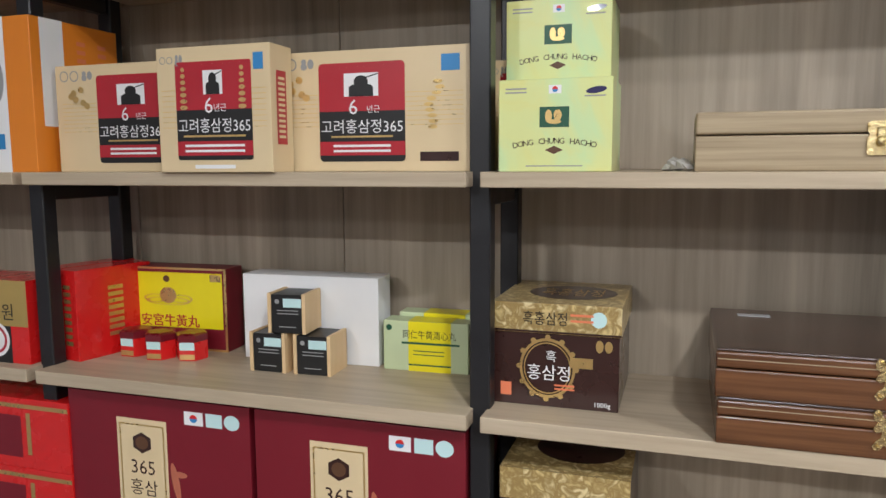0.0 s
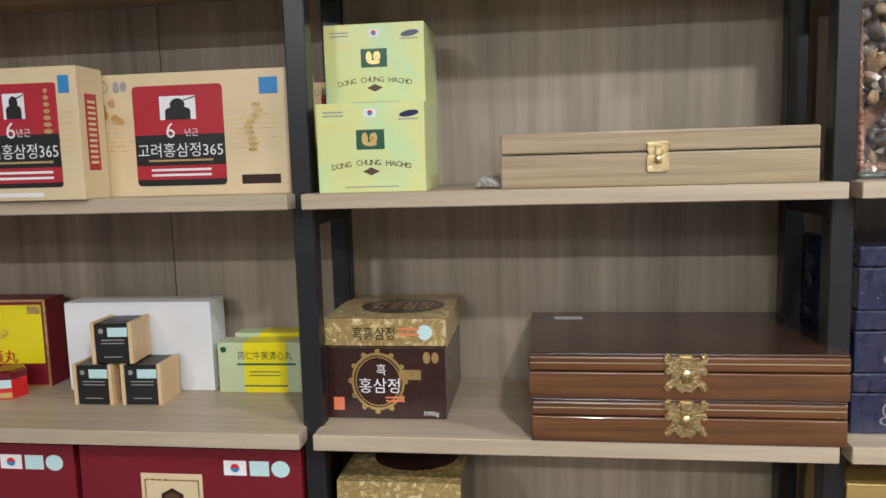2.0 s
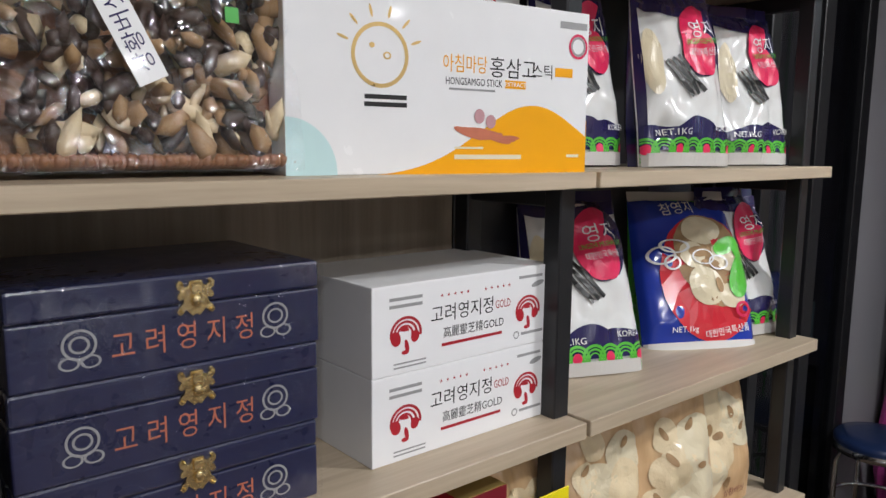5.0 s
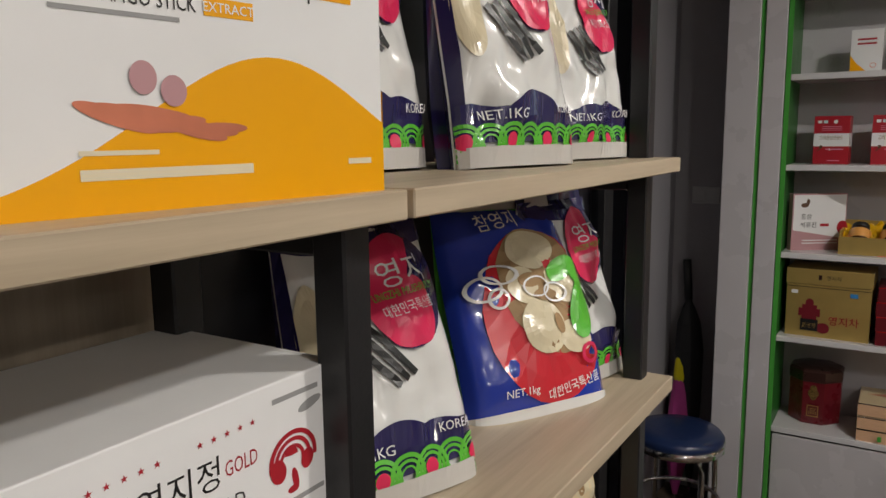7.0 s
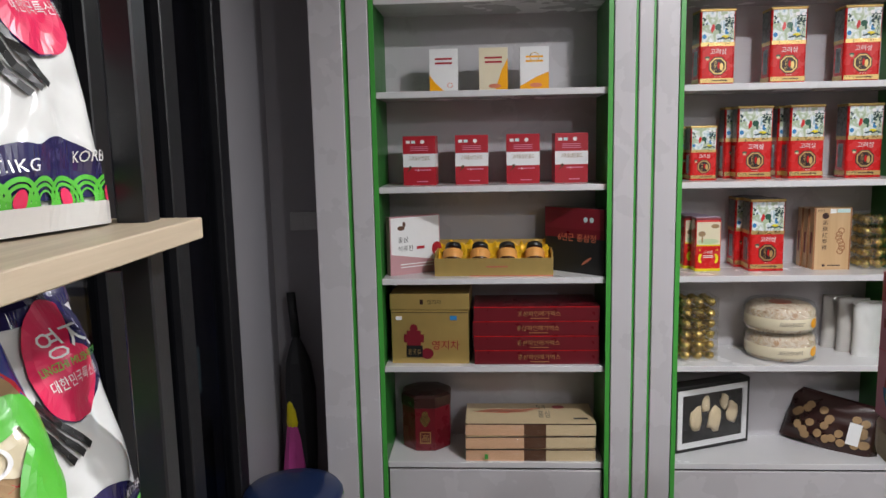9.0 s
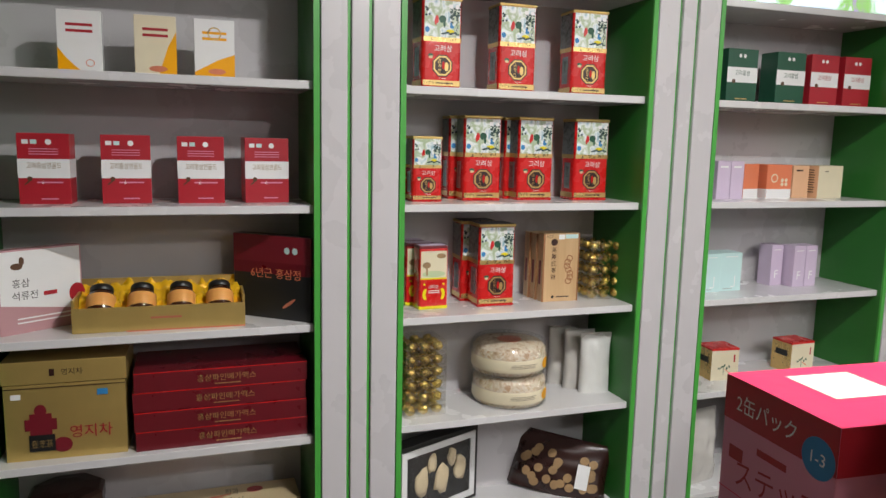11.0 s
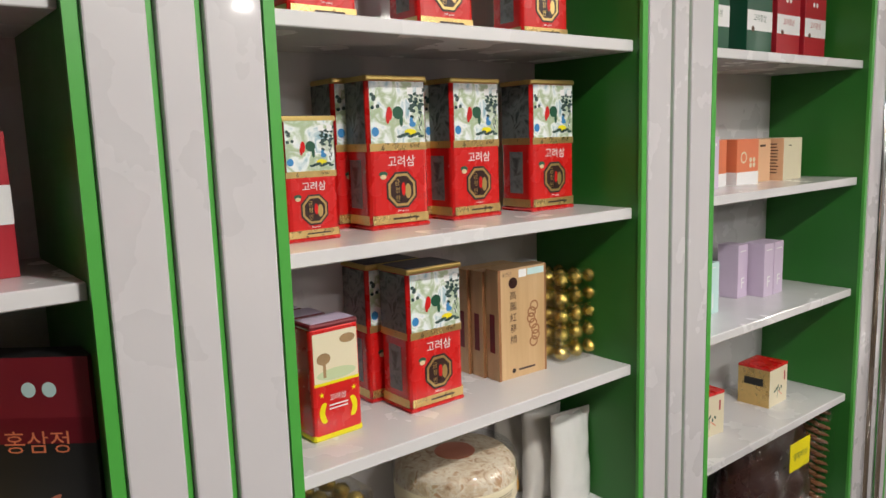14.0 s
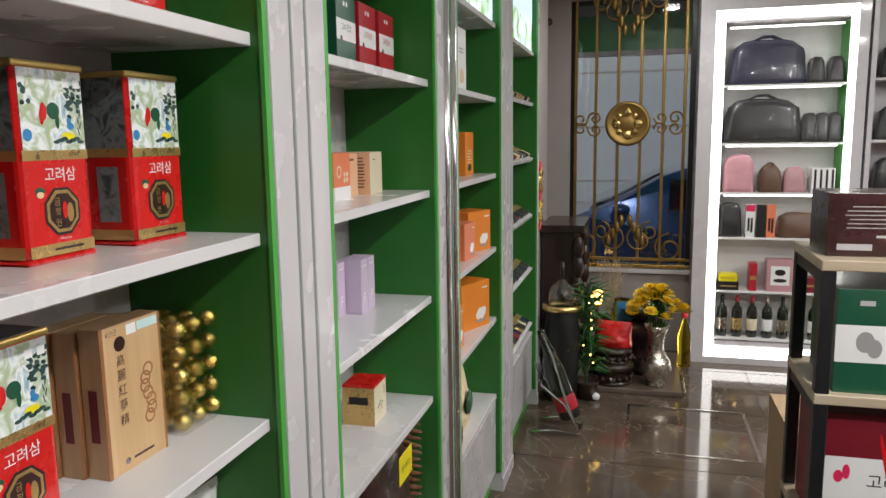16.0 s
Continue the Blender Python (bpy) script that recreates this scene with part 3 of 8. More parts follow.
def print_on(parent, name, material, shapes, w, d, h, layer=1, side="front", wrap=None, label=""):
    """Ink or a label laid on one side of a box, or on a surface given by wrap(u, v)."""
    e = 0.00035 * layer
    fw, fh = {"front": (w, h), "right": (d, h), "left": (d, h), "top": (w, d)}[side]
    flat = shapes_2d(shapes, fw, fh)
    apart = 1 < len(flat) <= 4 and not any(q[0] == "t" for q in shapes)
    out = None
    for group in [[q] for q in flat] if apart else [flat]:
        vs, fs = [], []
        for n, (p, f) in enumerate(group):
            k = len(vs)
            ee = e + 0.00002 * (n % 14)
            for x, y in p:
                if wrap:
                    vs.append(wrap(x, y, ee * 2.2))
                elif side == "front":
                    vs.append((x - w / 2, -ee, y))
                elif side == "right":
                    vs.append((w / 2 + ee, x, y))
                elif side == "left":
                    vs.append((-w / 2 - ee, d - x, y))
                else:
                    vs.append((x - w / 2, y, h + ee))
            fs += [tuple(k + i for i in q) for q in f]
        e += 0.00003
        me = bpy.data.meshes.new(name)
        me.from_pydata(vs, [], fs)
        me.materials.append(material)
        out = part(name, me, material, parent, label)
    return out


def lines(u0, u1, v0, v1, n, t=0.35, ragged=0.0, seed=3):
    """Bars in place of small writing that cannot be read."""
    rnd = random.Random(seed)
    st = (v1 - v0) / n
    return [("r", u0 + ragged * rnd.random() * (u1 - u0) * 0.3, v0 + st * (i + 0.5 - t / 2), u1 - ragged * rnd.random() * (u1 - u0) * 0.3, v0 + st * (i + 0.5 + t / 2)) for i in range(n)]


def flag(u, v, s, ratio):
    """A small flag's ring, as print shapes: white field apart."""
    return [("e", u, v, s * 0.5, s * 0.5 * ratio, 0, 180)], [("e", u, v, s * 0.5, s * 0.5 * ratio, 180, 360)]


def carton(name, label, category, w, d, h, material, m, prints=(), bevel=0.0012, group="", body="box_body"):
    ob = thing(name, label, category, m, group)
    part(body, bx(-w / 2, 0, 0, w / 2, d, h, bevel, 2), material, ob)
    for pr in prints:
        pname, pm, shapes = pr[0], pr[1], pr[2]
        layer = pr[3] if len(pr) > 3 else 1
        side = pr[4] if len(pr) > 4 else "front"
        print_on(ob, pname, pm, shapes, w, d, h, layer, side)
    return ob


SHIFT = 0.0  # how far the things of a shelf lie along the cabinet wall from their plan


def B(x, y, z, turn=0.0):
    """A place on the long cabinet wall: front of the thing towards the aisle."""
    return pose(x, y + SHIFT, z, 0, 0, -90 + turn)


def A(x, y, z, turn=0.0):
    """A place on the oak rack, from the rack's own corner."""
    return pose(x + 0.042, y + 0.083, z, 0, 0, turn)


def structure(name, bm, material, label="", smooth=False, category="structure"):
    ob = part(name, bm, material, None, label, smooth)
    tagged(ob, label or name.replace("_", " "), category, kind="structure")
    return ob


# ---------------------------------------------------------------- the room
WEST, EAST, NORTH, SOUTH = -2.6, 3.98, 1.58, -5.10
structure("floor", bx(WEST - 0.1, SOUTH - 0.12, -0.12, EAST + 0.2, NORTH + 1.2, 0), M["floor"], "polished brown marble floor with pale veins", category="floor")
structure("ceiling", bx(WEST - 0.1, SOUTH - 0.12, CEIL, EAST + 0.2, NORTH + 1.2, CEIL + 0.1), M["ceiling"], "white painted ceiling", category="ceiling")
structure("wall_west", bx(WEST - 0.1, SOUTH, 0, WEST, NORTH + 0.1, CEIL), M["wall"], "grey painted wall", category="wall")
structure("wall_east", bx(EAST + 0.02, SOUTH, 0, EAST + 0.14, NORTH + 1.1, CEIL), M["wall"], "grey painted wall behind the cabinets", category="wall")
wn_bm = bx(WEST, NORTH, 0, 1.97, NORTH + 0.1, CEIL)
add_box(wn_bm, 3.54, NORTH, 0, EAST + 0.02, NORTH + 0.1, CEIL)
add_box(wn_bm, 1.97, NORTH, 2.45, 3.54, NORTH + 0.1, CEIL)
structure("wall_north", wn_bm, M["wall"], "grey painted wall with a dark sliding door", category="wall")
# Walls added behind the door glass keep light out, so the panes look dark
structure("store_wall", bx(1.7, NORTH + 1.0, 0, EAST + 0.02, NORTH + 1.1, CEIL), M["wall"], "added back wall of the dark space behind the sliding door", category="wall")
structure("store_side", bx(1.6, NORTH + 0.1, 0, 1.7, NORTH + 1.1, CEIL), M["wall"], "added side wall of the dark space behind the sliding door", category="wall")
WX0, WX1, WZ0, WZ1 = 2.75, 3.62, 0.61, 2.54
ws = bx(WEST, SOUTH - 0.12, 0, WX0, SOUTH, CEIL)
add_box(ws, WX1, SOUTH - 0.12, 0, EAST + 0.02, SOUTH, CEIL)
add_box(ws, WX0, SOUTH - 0.12, 0, WX1, SOUTH, WZ0)
add_box(ws, WX0, SOUTH - 0.12, WZ1, WX1, SOUTH, CEIL)
structure("wall_south", ws, M["wall_brown"], "taupe wall with a barred shop window", category="wall")
structure("wall_pier", bx(3.72, -4.55, 0, 3.995, -3.81, CEIL), M["wall_brown"], "taupe wall pier beside the last cabinet", category="wall")

# floor inlay of steel strips
inl = thing("floor_inlay", "square of thin steel strips set in the marble floor", "floor inlay")
for i, (x0, y0, x1, y1) in enumerate(((2.505, -3.88, 3.15, -3.868), (2.505, -3.215, 3.15, -3.203), (2.505, -3.8675, 2.523, -3.2155), (3.138, -3.8675, 3.15, -3.2155))):
    part("strip", bx(x0, y0, 0.001, x1, y1, 0.004), M["steel_line"], inl)
jt = bmesh.new()
for k in range(8):
    add_box(jt, WEST + 0.2 + 0.8 * k, SOUTH + 0.02, 0.0002, WEST + 0.203 + 0.8 * k, NORTH - 0.02, 0.0012)
    add_box(jt, WEST + 0.02, SOUTH + 0.45 + 0.8 * k, 0.0002, EAST - 0.02, SOUTH + 0.453 + 0.8 * k, 0.0012)
structure("floor_joint", jt, M["rubber"], "thin dark joints of the marble slabs", category="floor joint")

# fittings for the added lamps, out of view
for lx, ly in DOWNLIGHTS:
    dl = thing("ceiling_light", "round recessed white ceiling downlight, added out of view", "downlight", pose(lx, ly, CEIL), "ceiling downlights")
    part("trim", lathe([(0.075, 0), (0.095, -0.006), (0.092, -0.012), (0.074, -0.004)], 32), M["white"], dl, smooth=True)
    part("diffuser", lathe([(0.074, -0.004), (0, -0.004)], 32), M["lamp_face"], dl)

# ---------------------------------------------------------------- oak rack along the north wall
YA, ZU, ZL, YBACK = 1.042, 1.5095, 1.1695, 1.332
LEVELS = [(1.857, 0.024), (ZU, 0.021), (ZL, 0.023), (0.845, 0.023), (0.48, 0.023), (0.14, 0.023)]
BAYS = [(-1.66, -0.972), (-0.952, -0.178), (-0.158, 0.544), (0.559, 1.250), (1.258, 1.965)]
rack = thing("display_rack", "oak laminate shelf rack on a black steel frame", "shelf rack")
for x0, x1 in BAYS:
    for z, t in LEVELS:
        part("shelf", bx(x0, YA, z - t, x1, YBACK - 0.005, z, 0.0012), M["lam_shelf"], rack)
for i, px in enumerate((-1.67, -0.962, -0.168, 0.551, 1.238, 1.935)):
    for y in (YA + 0.036, 1.262):
        part("post", bx(px - 0.015, y, 0, px + 0.015, y + 0.03, 2.2, 0.002), M["black_steel"], rack)
    for z, t in LEVELS:
        part("crossbar", bx(px - 0.010, YA + 0.067, z - t - 0.028, px + 0.010, 1.261, z - t - 0.001, 0.002), M["black_steel"], rack)
bp_x = (-1.68, -0.962, -0.500, 0.551, 1.254)
for x0, x1 in zip(bp_x, bp_x[1:]):
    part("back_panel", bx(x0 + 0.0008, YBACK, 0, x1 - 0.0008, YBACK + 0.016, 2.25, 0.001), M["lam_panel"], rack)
part("back_panel", bx(1.2555, YBACK, 0, 1.79, YBACK + 0.016, 2.25), M["black_steel"], rack, "black back panel")


def card365(m, w, h, d, group="ginseng extract cartons", small=False):
    """Cream ginseng carton with a red and black panel."""
    L, R = (0.265, 0.69) if not small else (0.17, 0.84)
    c = (L + R) / 2
    asp = w / h
    pr = [
        ("gold_lines", M["gold_print"], lines(0.04, 0.96, 0.34 if small else 0.36, 0.68 if small else 0.66, 8, 0.10)),
        ("panel", M["red"], [("r", L, 0.50, R, 0.86), ("e", L + 0.02, 0.86, 0.02, 0.02 * asp), ("e", R - 0.02, 0.86, 0.02, 0.02 * asp), ("r", L + 0.02, 0.86, R - 0.02, 0.86 + 0.02 * asp)], 2),
        ("panel", M["black"], [("r", L, 0.12, R, 0.50), ("r", L + 0.02, 0.12 - 0.02 * asp, R - 0.02, 0.12), ("e", L + 0.02, 0.12, 0.02, 0.02 * asp), ("e", R - 0.02, 0.12, 0.02, 0.02 * asp)], 2),
        ("strip", M["red"], [("r", L, 0.135, R, 0.25)], 3),
        ("picture", M["white"], [("r", c - 0.085, 0.62, c + 0.085, 0.81)], 3),
        ("emblem", M["black"], [("e", c, 0.74, 0.035, 0.05), ("r", c - 0.06, 0.62, c + 0.06, 0.69), ("e", c, 0.69, 0.06, 0.035), ("p", [(c + 0.0, 0.755), (c + 0.085, 0.795), (c + 0.085, 0.805), (c, 0.765)])], 4),
        ("lettering", M["white_gloss"], [("t", "6", c - 0.04, 0.535, 0.125), ("t", "년근", c + 0.06, 0.515, 0.06), ("t", "고려홍삼정365", c, 0.375, 0.115, (R - L) * 0.95, "fill")] + lines(L + 0.07, R - 0.07, 0.15, 0.235, 2, 0.45), 4),
        ("small_print", M["gold_print"], lines(L + 0.06, R - 0.06, 0.27, 0.31, 1, 0.4), 4),
        ("seal", M["blue_print"], [("r", 0.86, 0.80, 0.945, 0.93)], 2),
        ("mark", M["grey_print"], [("ring", 0.06, 0.90, 0.028, 0.028 * asp, 0.2), ("ring", 0.125, 0.90, 0.028, 0.028 * asp, 0.2), ("e", 0.19, 0.92, 0.013, 0.022), ("e", 0.19, 0.88, 0.016, 0.03), ("e", 0.225, 0.90, 0.016, 0.04)], 2),
    ]
    if not small:
        g = []
        for k in range(9):
            g.append(("e", 0.82 + 0.045 * math.cos(k * 0.9) * (k / 9), 0.36 + 0.045 * k, 0.022, 0.016))
        for k in range(6):
            g.append(("e", 0.15 + 0.05 * math.cos(k), 0.62 + 0.03 * k, 0.018, 0.03))
        pr.append(("root_print", M["gold_print"], g, 3))
        pr.append(("weight_mark", M["choc"], [("r", 0.76, 0.085, 0.94, 0.16)], 2))
    else:
        g = [("e", sx * 0.26 + 0.5, 0.52 + 0.05 * k, 0.035 - 0.003 * k, 0.018) for k in range(7) for sx in (-1, 1)]
        pr.append(("root_print", M["gold_print"], g, 3))
        pr.append(("spine", M["red"], [("r", 0.25, 0.22, 0.7, 0.80)], 1, "right"))
        pr.append(("spine_writing", M["cream"], lines(0.32, 0.62, 0.26, 0.76, 12, 0.5), 2, "right"))
        pr.append(("weight_mark", M["white"], [("r", 0.32, 0.03, 0.68, 0.06)], 2))
    return carton("ginseng_carton", "cream card ginseng carton with red and black front panel", "carton", w, d, h, M["cream"], m, pr, group=group)


card365(A(-0.802, 1.015, ZU), 0.325, 0.178, 0.12)
card365(A(-0.389, 1.015, ZU), 0.325, 0.178, 0.12)
card365(A(-0.606, 0.949, ZU), 0.195, 0.185, 0.062, small=True)
card365(A(-0.155, 1.105, ZU), 0.16, 0.165, 0.06, small=True)


def dong(m):
    asp = 0.15 / 0.121
    arc = []
    s = "DONG CHUNG HACHO"
    for i, ch in enumerate(s):
        if ch != " ":
            q = (i - 7.5) / 7.5
            arc.append(("t", ch, 0.5 + 0.345 * q, 0.335 - 0.045 * q * q, 0.062, 0, -8 * q))
    pr = [
        ("picture", M["dk_green"], [("r", 0.37, 0.48, 0.63, 0.70)], 1),
        ("root_print", M["gold_print"], [("e", 0.45, 0.6, 0.03, 0.07), ("e", 0.53, 0.61, 0.035, 0.06), ("e", 0.5, 0.54, 0.06, 0.025)], 2),
        ("lettering", M["choc"], arc, 1),
        ("badge", M["purse_brown"], [("p", [(0.42, 0.235), (0.5, 0.19), (0.58, 0.235), (0.5, 0.28)])], 1),
        ("mark", M["bag_navy"], [("e", 0.86, 0.865, 0.09, 0.035, 0, 360, 8)], 1),
        ("flag_field", M["white"], [("r", 0.45, 0.84, 0.56, 0.93)], 1),
        ("flag_red", M["bright_red"], [("e", 0.505, 0.885, 0.025, 0.025 * asp, 0, 180)], 2),
        ("flag_blue", M["blue_print"], [("e", 0.505, 0.885, 0.025, 0.025 * asp, 180, 360)], 2),
        ("small_print", M["grey_print"], lines(0.06, 0.26, 0.84, 0.92, 2, 0.4, 0.2) + lines(0.76, 0.94, 0.79, 0.82, 1, 0.5) + lines(0.25, 0.75, 0.05, 0.075, 1, 0.5), 1),
    ]
    return carton("tonic_carton", "pale yellow holographic card carton with small green picture", "carton", 0.15, 0.12, 0.121, M["holo"], m, pr, group="yellow tonic cartons")


dong(A(-0.104, 0.977, ZU))
dong(A(-0.116, 1.072, ZU + 0.1212))


def latch(parent, x, z, s, y=-0.002, fancy=True):
    """Cast brass clasp."""
    half = ((0.0, 0.47), (0.16, 0.47), (0.20, 0.36), (0.30, 0.30), (0.40, 0.38), (0.36, 0.46), (0.46, 0.50), (0.54, 0.40), (0.52, 0.26), (0.42, 0.18), (0.50, 0.10), (0.52, 0.0), (0.44, -0.06), (0.34, 0.0), (0.36, -0.16), (0.46, -0.24), (0.54, -0.38), (0.46, -0.48), (0.36, -0.44), (0.30, -0.32), (0.22, -0.40), (0.10, -0.52), (0.0, -0.46)) if fancy else ((0.0, 0.62), (0.30, 0.62), (0.42, 0.56), (0.42, 0.30), (0.34, 0.16), (0.42, 0.02), (0.42, -0.48), (0.34, -0.56), (0.0, -0.56))
    out = [(x + u * s, z + v * s) for u, v in half] + [(x - u * s, z + v * s) for u, v in half[-2:0:-1]]
    bm = bmesh.new()
    lo_v, hi_v = [bm.verts.new((u, y + 0.0025, v)) for u, v in out], [bm.verts.new((u, y - 0.001, v)) for u, v in out]
    bm.faces.new(hi_v[::-1])
    for i in range(len(out)):
        j = (i + 1) % len(out)
        bm.faces.new((lo_v[i], lo_v[j], hi_v[j], hi_v[i]))
    cut = bmesh.ops.inset_region(bm, faces=[q for q in bm.faces if len(q.verts) > 5], thickness=0.012 * s / 0.06 * 0.06, depth=0.0012)
    pl = part("latch", bm, M["pale_gold"], parent, "cast brass latch")
    part("boss", blob(bmesh.new(), (x, y - 0.003, z - 0.08 * s), (0.15 * s, 0.004, 0.20 * s), 8, 3, 0.15), M["pale_gold"], pl, "", True)
    part("hasp", bx(x - 0.14 * s, y - 0.004, z + 0.06 * s, x + 0.14 * s, y - 0.0012, z + 0.42 * s, 0.001), M["pale_gold"], pl)
    for sx in (-1, 1):
        part("rivet", blob(bmesh.new(), (x + sx * 0.40 * s, y - 0.0025, z + (0.40 if fancy else 0.45) * s), (0.05 * s, 0.002, 0.05 * s), 6, 1, 0), M["gold"], pl, "", True)
        if fancy:
            part("rivet", blob(bmesh.new(), (x + sx * 0.42 * s, y - 0.0025, z - 0.38 * s), (0.05 * s, 0.002, 0.05 * s), 6, 1, 0), M["gold"], pl, "", True)
    return pl


def chest(name, label, w, d, h, split, m, mats, latch_at, latch_size, fancy=True, group="", nub=False):
    ob = thing(name, label, "wooden box", m, group)
    body, lid = mats
    part("box_body", bx(-w / 2, 0, 0, w / 2, d, split - 0.0008, 0.002, 2), body, ob)
    l = part("lid", bx(-w / 2, 0, split + 0.0008, w / 2, d, h - (0.004 if lid is not body else 0), 0.003, 2), body, ob)
    if lid is not body:
        part("lid_top", bx(-w / 2 + 0.001, 0.001, h - 0.004, w / 2 - 0.001, d - 0.001, h, 0.002, 2), lid, l)
        part("groove", bx(-w / 2 + 0.002, -0.0004, split + (h - split) * 0.45, w / 2 - 0.002, 0.001, split + (h - split) * 0.45 + 0.0012), M["pale_wood"], l)
    latch(ob, *latch_at, latch_size, fancy=fancy)
    return ob


ch1 = chest("walnut_chest", "lacquered walnut gift box with ornate brass clasp, closed", 0.402, 0.27, 0.060, 0.036, A(0.309, 0.957, ZL + 0.0), (M["walnut"], M["walnut_top"]), (0, 0.036), 0.052, True, "stacked walnut boxes")
ch2 = chest("walnut_chest", "lacquered walnut gift box with ornate brass clasp, closed", 0.406, 0.27, 0.062, 0.037, A(0.308, 0.955, ZL + 0.0605), (M["walnut"], M["walnut_top"]), (0, 0.037), 0.052, True, "stacked walnut boxes")
part("sticker", bx(-0.165, 0.212, 0.0622, -0.12, 0.229, 0.0628), M["plastic_grey"], ch2, "small grey sticker")
chest("pale_wood_box", "long pale striped wood box with brass clasp, closed", 0.398, 0.19, 0.072, 0.044, A(0.271, 0.967, ZU), (M["pale_wood"], M["pale_wood"]), (0.002, 0.037), 0.033, False)
wrap = bmesh.new()
for k in range(7):
    blob(wrap, (0.108 - 0.004 * k, 1.083 + 0.006 * k, ZU + 0.006 + 0.002 * (k % 3)), (0.009, 0.012, 0.007), 6, k, 0.8)
tagged(part("plastic_scrap", wrap, M["bag_clear"]), "crumpled scrap of clear plastic beside the pale box", "plastic scrap")


def orange_carton(m, turn=0):
    pr = [("band", M["white"], [("r", 0.60, 0.0, 0.80, 1.0)], 1), ("band", M["white"], [("r", 0.1, 0.3, 0.35, 1.0)], 1, "right"),
          ("spine_writing", M["coral"], lines(0.5, 0.6, 0.1, 0.9, 14, 0.5) + lines(0.75, 0.85, 0.2, 0.9, 12, 0.5), 1, "right"),
          ("badge", M["grey_print"], [("e", 0.7, 0.6, 0.08, 0.16)], 2), ("seal", M["blue_print"], [("r", 0.64, 0.15, 0.76, 0.25)], 2)]
    return carton("orange_carton", "tall orange and white card carton", "carton", 0.28, 0.2, 0.26, M["orange"], m, pr)


orange_carton(A(-1.12, 0.982, ZU))

# lower shelf, from the left
for i in range(2):
    carton("red_pill_carton", "glossy red card carton with gold lettering", "carton", 0.05, 0.16, 0.165, M["bright_red"], A(-0.985 - 0.052 * i, 1.03 + 0.02 * i, ZL, -12),
           [("spine_writing", M["gold_print"], lines(0.3, 0.7, 0.15, 0.85, 9, 0.6), 1), ("spine_writing", M["gold_print"], lines(0.4, 0.6, 0.2, 0.8, 8, 0.6), 1, "right")], group="red pill cartons")
carton("round_badge_carton", "red carton with black and cream front and round badge", "carton", 0.2, 0.1, 0.15, M["bright_red"], A(-1.13, 0.985, ZL),
       [("panel", M["gold_card"], [("r", 0.0, 0.45, 1, 1)], 1), ("panel", M["black"], [("r", 0.0, 0.0, 0.8, 0.45)], 1), ("badge", M["white"], [("e", 0.62, 0.28, 0.16, 0.21)], 2), ("badge_ring", M["red"], [("ring", 0.62, 0.28, 0.13, 0.17, 0.2)], 3),
        ("lettering", M["black"], [("t", "청심원", 0.62, 0.62, 0.2, 0.6)], 2)])
yb_pr = [("panel", M["yellow"], [("r", 0.03, 0.27, 0.965, 0.94)], 1),
         ("lettering", M["red"], [("t", "安宮牛黃丸", 0.488, 0.355, 0.15, 0.64), ("t", "安宮牛黃丸", 0.493, 0.352, 0.15, 0.64)], 2),
         ("ornament", M["gold_print"], [("e", 0.48, 0.66, 0.075, 0.10), ("ring", 0.36, 0.62, 0.10, 0.05, 0.15), ("ring", 0.60, 0.62, 0.10, 0.05, 0.15), ("ring", 0.48, 0.59, 0.2, 0.05, 0.12), ("r", 0.04, 0.84, 0.13, 0.925), ("r", 0.86, 0.84, 0.955, 0.925)], 2),
         ("badge", M["purse_brown"], [("e", 0.47, 0.86, 0.03, 0.04)], 2),
         ("rim", M["gold_print"], [("r", 0, 0, 0.02, 1), ("r", 0.98, 0, 1, 1), ("r", 0.02, 0.975, 0.98, 1), ("r", 0.02, 0, 0.98, 0.025)], 1)]
carton("bezoar_gift_box", "maroon presentation box with yellow panel and Chinese lettering", "gift box", 0.24, 0.058, 0.158, M["carton_red"], A(-0.864, 1.157, ZL, 3), yb_pr)
for i, (x, y) in enumerate(((-0.863, 1.190), (-0.803, 1.184), (-0.744, 1.195))):
    t = thing("hexagonal_tin", "small six-sided red tin with blue label", "tin", pose(x, y, ZL, 0, 0, 8 * i), "small red tins")
    part("tin_body", lathe([(0, 0), (0.028, 0), (0.029, 0.002), (0.029, 0.036), (0.028, 0.038)], 6), M["bright_red"], t)
    part("lid", lathe([(0.0295, 0.034), (0.030, 0.035), (0.030, 0.046), (0.024, 0.049), (0, 0.05)], 6), M["maroon"], t)
    part("label", bx(-0.0135, -0.0262, 0.020, 0.0135, -0.0252, 0.034), M["mint"], t)
    part("label", bx(-0.0135, -0.0262, 0.003, 0.0135, -0.0252, 0.012), M["gold_print"], t)


def cube_box(m):
    ob = thing("pill_cube", "pine cube box with black sleeve and pale sticker", "small box", m, "stacked cube boxes")
    s = 0.068
    part("side", bx(-s / 2, 0, 0, -s / 2 + 0.006, s, s), M["pine"], ob)
    part("side", bx(s / 2 - 0.006, 0, 0, s / 2, s, s), M["pine"], ob)
    part("sleeve", bx(-s / 2 + 0.0062, 0.001, 0.0005, s / 2 - 0.0062, s, s - 0.002, 0.001), M["black"], ob)
    print_on(ob, "sticker", M["mint"], [("r", 0.42, 0.66, 0.9, 0.88)], s - 0.0, s, s, 1)
    print_on(ob, "small_print", M["grey_print"], lines(0.25, 0.82, 0.46, 0.62, 2, 0.3) + lines(0.3, 0.75, 0.14, 0.2, 1, 0.4) + [("e", 0.26, 0.8, 0.06, 0.06)], s, s, s, 1)
    return ob


